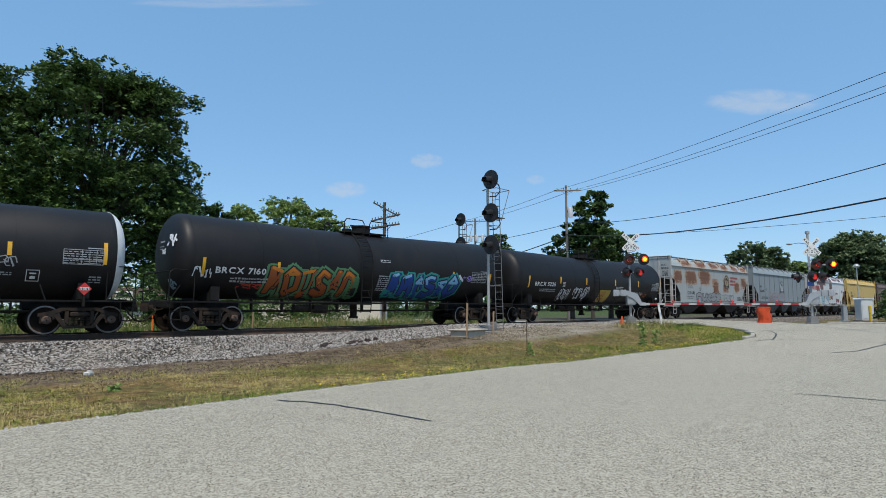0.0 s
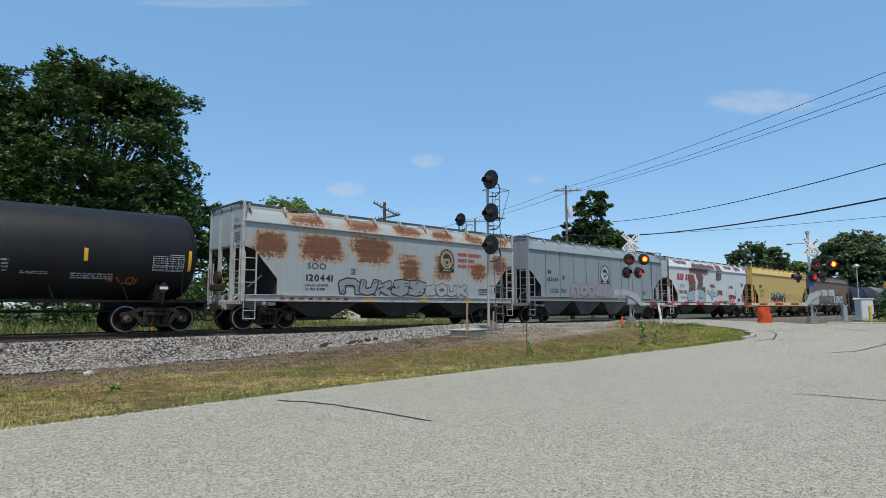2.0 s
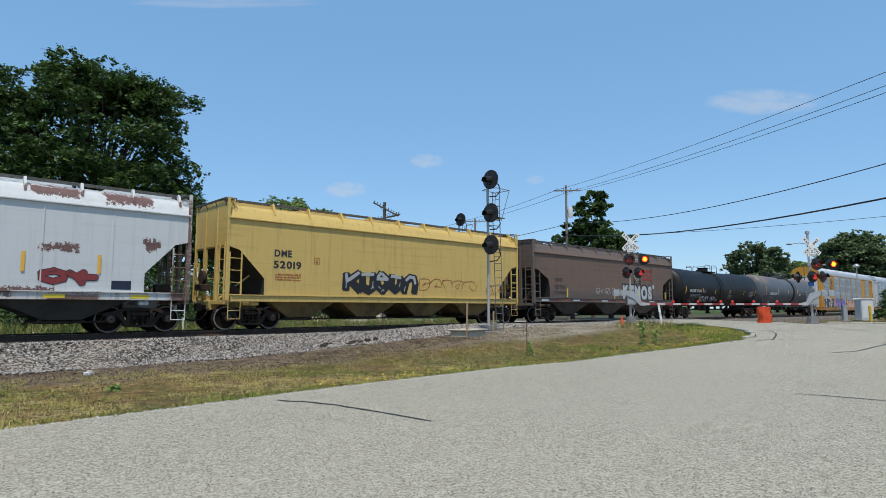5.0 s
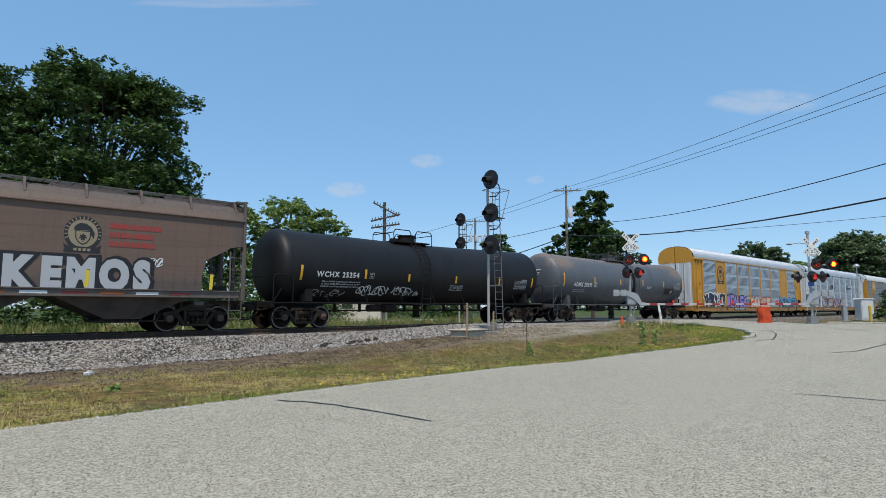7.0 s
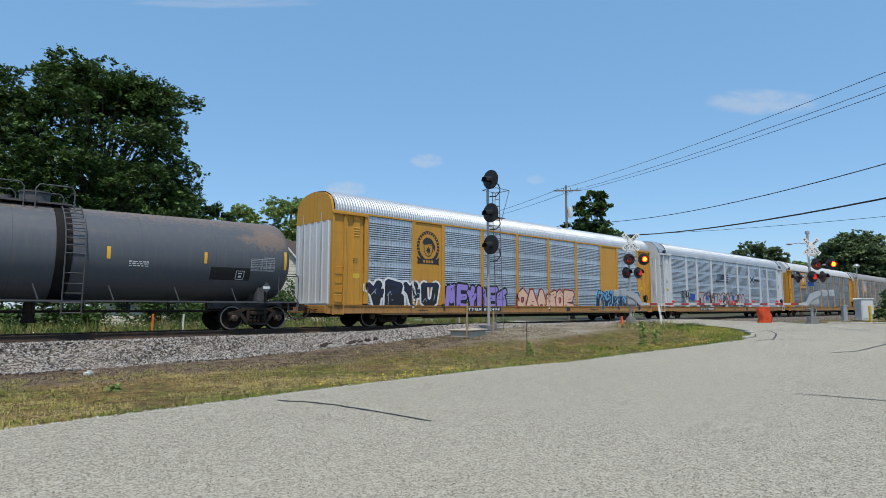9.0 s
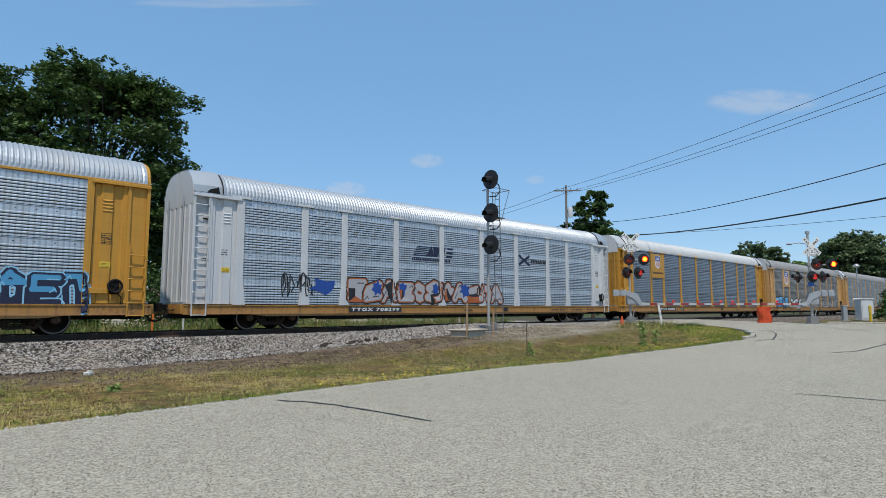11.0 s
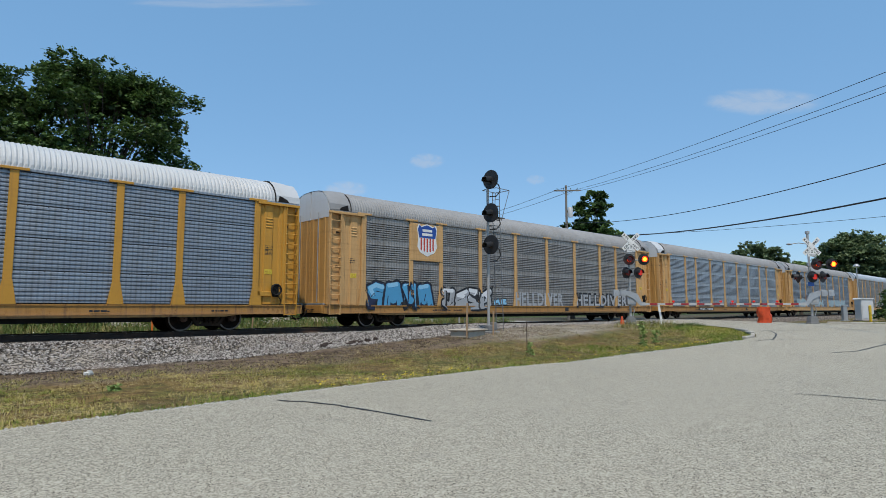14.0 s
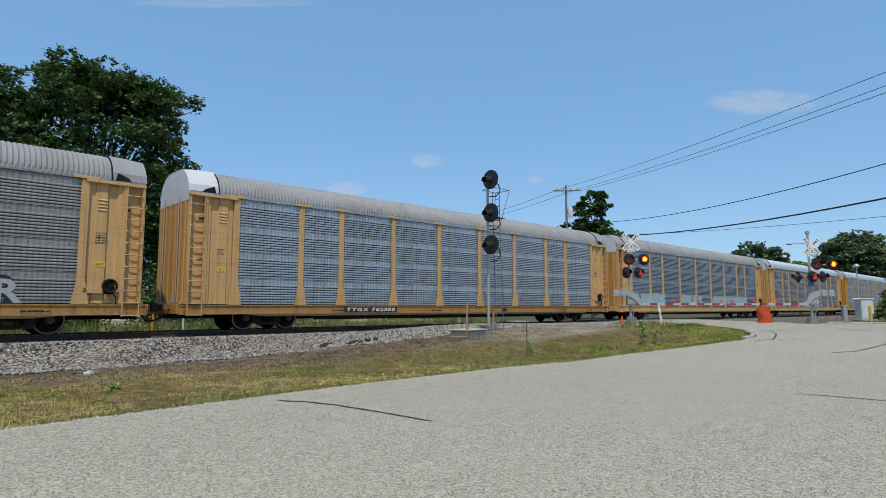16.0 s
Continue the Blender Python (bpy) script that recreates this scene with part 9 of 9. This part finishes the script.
# crumbs of pale stone along the street edge
fx = RNG.uniform(-1, 23.5, 3800)
M_CRUMB = stone_material("pale_edge_gravel", (0.30, 0.28, 0.25), (0.62, 0.60, 0.56), (0.45, 0.41, 0.35))
crumbs = stones("edge_gravel", 3800, (-1, 23.5, -13.9, -11.5), 0.016, M_CRUMB, "pale gravel crumbs along the street edge")
co = np.empty(len(crumbs.data.vertices) * 3, np.float32)
crumbs.data.vertices.foreach_get("co", co)
co = co.reshape(-1, 6, 3)
mid = co.mean(1)
goal = np.stack([fx, edge_y(fx) + RNG.normal(size=len(fx)) * 0.055], -1)
co[..., :2] += (goal - mid[:, :2])[:, None]
co[..., 2] += (ground_z(goal[:, 0], goal[:, 1]) + 0.025 - mid[:, 2])[:, None]
crumbs.data.vertices.foreach_set("co", co.ravel())

# loose chips of the street's surface
def street_chips(n, near, far, half_angle):
    rng = np.random.default_rng(12)
    d = near * (far / near) ** rng.uniform(0, 1, n)
    a = radians(45.65) + radians(half_angle) * rng.uniform(-1, 1, n)
    x, y = d * np.cos(a), -22.1 + d * np.sin(a)
    ok = y < edge_y(x) - 0.05
    x, y = x[ok], y[ok]
    n = len(x)
    base = np.array([(1, 0, 0), (0, 1, 0), (-1, 0, 0), (0, -1, 0), (0, 0, 1)], float)
    s = 0.0070 * rng.uniform(0.5, 1.4, (n, 1, 1)) * rng.uniform(0.7, 1.2, (n, 5, 1)) * np.array([1, 1, 0.9])
    b = rng.uniform(0, 6.28, n)
    v = base[None] * s
    c, q = np.cos(b)[:, None], np.sin(b)[:, None]
    w = np.stack([v[..., 0] * c - v[..., 1] * q + x[:, None], v[..., 0] * q + v[..., 1] * c + y[:, None], v[..., 2] + (ground_z(x, y) + 0.0285)[:, None]], -1)
    tri = np.array([(0, 1, 4), (1, 2, 4), (2, 3, 4), (3, 0, 4)])
    f = (tri[None] + 5 * np.arange(n)[:, None, None]).reshape(-1, 3)
    mat = stone_material("street_stone_chips", (0.035, 0.030, 0.024), (0.50, 0.455, 0.36), (0.30, 0.26, 0.20))
    single("street_chips", quick_mesh("street_chips", w.reshape(-1, 3), f, mat), None, "fine stone chips bedded in the street surface", "gravel", kind="stuff")


street_chips(46000, 4.6, 15.0, 39.0)

M_TANCRUMB = stone_material("tan_edge_gravel", (0.12, 0.095, 0.07), (0.46, 0.40, 0.31), (0.30, 0.22, 0.15))
M_CLOD = stone_material("dirt_clods", (0.045, 0.033, 0.024), (0.25, 0.19, 0.135), (0.13, 0.085, 0.055))
stones("dirt_clods", 4500, (-1, 22, -7.9, -5.0), 0.022, M_CLOD, "small brown clods and grit on bare dirt")
stones("corner_gravel", 5000, (16.5, 29, -8.2, -5.3), 0.026, M_TANCRUMB, "tan gravel strewn beside the signal and gate masts")
# stray plants
def weed(x, y, h, label, seed, mat=None, spread=0.12):
    rng = np.random.default_rng(seed)
    k = int(14 + h * 20)
    c = np.stack([rng.normal(size=k) * spread * 0.5, rng.normal(size=k) * spread * 0.5, rng.uniform(0.02, h, k)], -1)
    v, f = leaf_cloud(c, np.full(k, spread * 0.5), 9, 0.045, rng)
    v[:, 2] = np.maximum(v[:, 2], 0.0)
    ob = thing("weed", label, "weed", "weeds on the verge", at=pose(x, y, float(ground_z(x, y)) - 0.01))
    part("leaves", quick_mesh("leaves", v, f, mat or M_LEAF2), None, ob)
    g = Geo()
    g.cyl((0, 0, -0.02), (0.02, 0, h), 0.008, 5, 0.004)
    part("stem", g, M_LEAF, ob)


weed(19.9, -11.9, 0.75, "tall green roadside weed with upright stalks", 1)
weed(20.2, -11.7, 0.85, "tall green roadside weed with upright stalks", 2)
weed(20.6, -12.0, 0.5, "tall green roadside weed with upright stalks", 3)
weed(3.55, -9.5, 0.13, "small green weed in mown grass", 4, spread=0.08)
weed(15.3, -10.4, 0.4, "green weed growing round a steel rod", 5)
M_PETAL = plain("yellow_petals", (0.80, 0.60, 0.03), 0.6)
rng = np.random.default_rng(31)
fx = np.concatenate([rng.uniform(6.5, 10.5, 60), rng.uniform(17, 22, 60), rng.uniform(5, 22, 25)])
fy = edge_y(fx) + rng.uniform(0.05, 0.45, len(fx))
v, f = leaf_cloud(np.stack([fx, fy, ground_z(fx, fy) + rng.uniform(0.05, 0.16, len(fx))], -1), np.full(len(fx), 0.02), 5, 0.017, rng)
single("yellow_flowers", quick_mesh("yellow_flowers", v, f, M_PETAL), None, "small yellow flowers along the street edge", "flowers", kind="stuff")
M_UMBEL = plain("white_petals", (0.75, 0.75, 0.70), 0.6)
fx, fy = rng.uniform(2, 22, 90), rng.uniform(6, 11, 90)
v, f = leaf_cloud(np.stack([fx, fy, ground_z(fx, fy) + rng.uniform(0.45, 0.8, len(fx))], -1), np.full(len(fx), 0.03), 5, 0.022, rng)
single("white_flowers", quick_mesh("white_flowers", v, f, M_UMBEL), None, "white wild flowers in tall meadow grass", "flowers", kind="stuff")

# marker posts behind the track
M_MARKORANGE = plain("orange_marker_plastic", (0.80, 0.20, 0.03), 0.5)
for x, y, mat, lab in ((9.4, 6.2, M_MARKORANGE, "slim orange marker post in the meadow"), (10.6, 5.8, M_WHITE, "slim pale marker post in the meadow"), (14.8, 7.4, M_WOODTAN, "bare wooden stake in the meadow")):
    g = Geo()
    g.box(-0.04, 0.04, -0.02, 0.02, -0.1, 1.15, 0.008)
    single("marker_post", g, mat, lab, "post", at=pose(x, y, float(ground_z(x, y)), 0, 2, 0))

# far woods that close the horizon
wr = np.random.default_rng(77)
wx = np.concatenate([wr.uniform(-160, 260, 900), wr.uniform(105, 330, 500)])
wy = np.concatenate([wr.uniform(92, 112, 900), wr.uniform(-60, 40, 500)])
keep = (wx < 105) | (wy > 12) | (wy < -25)
wx, wy = wx[keep], wy[keep]
wz = wr.uniform(0.0, 1.0, len(wx)) ** 0.7 * (6.5 + 2.5 * np.sin(wx * 0.09) + 1.5 * np.sin(wx * 0.31 + wy))
v, f = leaf_cloud(np.stack([wx, wy, wz], -1), np.full(len(wx), 1.7), 34, 0.55, wr)
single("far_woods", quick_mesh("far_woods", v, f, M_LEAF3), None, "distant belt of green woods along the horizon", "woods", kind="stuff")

# ---- thin clouds, far away ----
def cloud(px, py, pz, w, h, seed, dens):
    n = Nodes("thin_cloud")
    co = n.coords()
    u, q, z = n.split(co)
    big = n.noise(n.scaled(co, (3.6 / w, 1, 2.6 / h)), 1.0, 7, 0.66, 0.5)
    r = n.math("ADD", n.math("POWER", n.math("ABSOLUTE", n.math("DIVIDE", u, w * 0.5)), 2.0), n.math("POWER", n.math("ABSOLUTE", n.math("DIVIDE", z, h * 0.5)), 2.0))
    fall = n.ramp(r, 0.0, 1.0, 1.0, 0.0)
    a = n.math("MULTIPLY", n.ramp(n.math("MULTIPLY", big, fall), 0.20, 0.60), dens)
    em = n.node("ShaderNodeEmission", Strength=0.60)
    em.inputs["Color"].default_value = (0.80, 0.88, 1.0, 1)
    tr = n.t.nodes.new("ShaderNodeBsdfTransparent")
    mx = n.t.nodes.new("ShaderNodeMixShader")
    n.put(mx.inputs[0], a)
    n.t.links.new(tr.outputs[0], mx.inputs[1])
    n.t.links.new(em.outputs[0], mx.inputs[2])
    n.t.links.new(mx.outputs[0], n.t.nodes["Material Output"].inputs["Surface"])
    g = Geo()
    g.add([(-w / 2, 0, -h / 2), (w / 2, 0, -h / 2), (w / 2, 0, h / 2), (-w / 2, 0, h / 2)], [(0, 1, 2, 3)])
    ob = single("cloud", g, n.mat, "thin white cloud low in a blue sky", "cloud", "clouds", "structure", at=pose(px, py, pz, 0, 0, -44.35))
    ob.location.x += seed
    return ob


cloud(1915, 549, 625, 514, 120, 0, 0.45)
cloud(1198, 1274, 446, 154, 69, 0, 0.4)
cloud(1029, 1452, 360, 189, 77, 0, 0.45)
cloud(1438, 1047, 389, 86, 45, 0, 0.3)
cloud(729, 1666, 923, 857, 51, 0, 0.25)


# ---- what moves ----
def motions():
    """The train runs to the left; its wheels roll; the crossing lamps wink by turns."""
    for car, s0 in CARS:
        walk(car, [(t, TRACK @ pose(s0 - 0.298 - SPEED * t, 0, 0)) for t in (0, 4, 8, 12, 16)])
    turn = math.degrees(SPEED / 0.457) / FPS
    for wheels, x in SPIN:
        walk(wheels, [(k / FPS, pose(x, 0, 0.457, 0, -turn * k, 0)) for k in range(16 * FPS + 1)])
    for lens, at, phase in FLASHERS:
        lit = phase == 1          # the second lamp of a pair is lit first
        rows = [(0.0, pose(*at, 0, 0, 0 if lit else 180))]
        t = 0.29
        while t < 15.9:
            a = 0 if lit else 180
            for k in range(4):
                rows.append((t - 0.05 + k / 30, pose(*at, 0, 0, a + 60 * k)))
            lit = not lit
            t += 0.5
        rows.append((16.0, pose(*at, 0, 0, 0 if lit else 180)))
        walk(lens, rows)


motions()
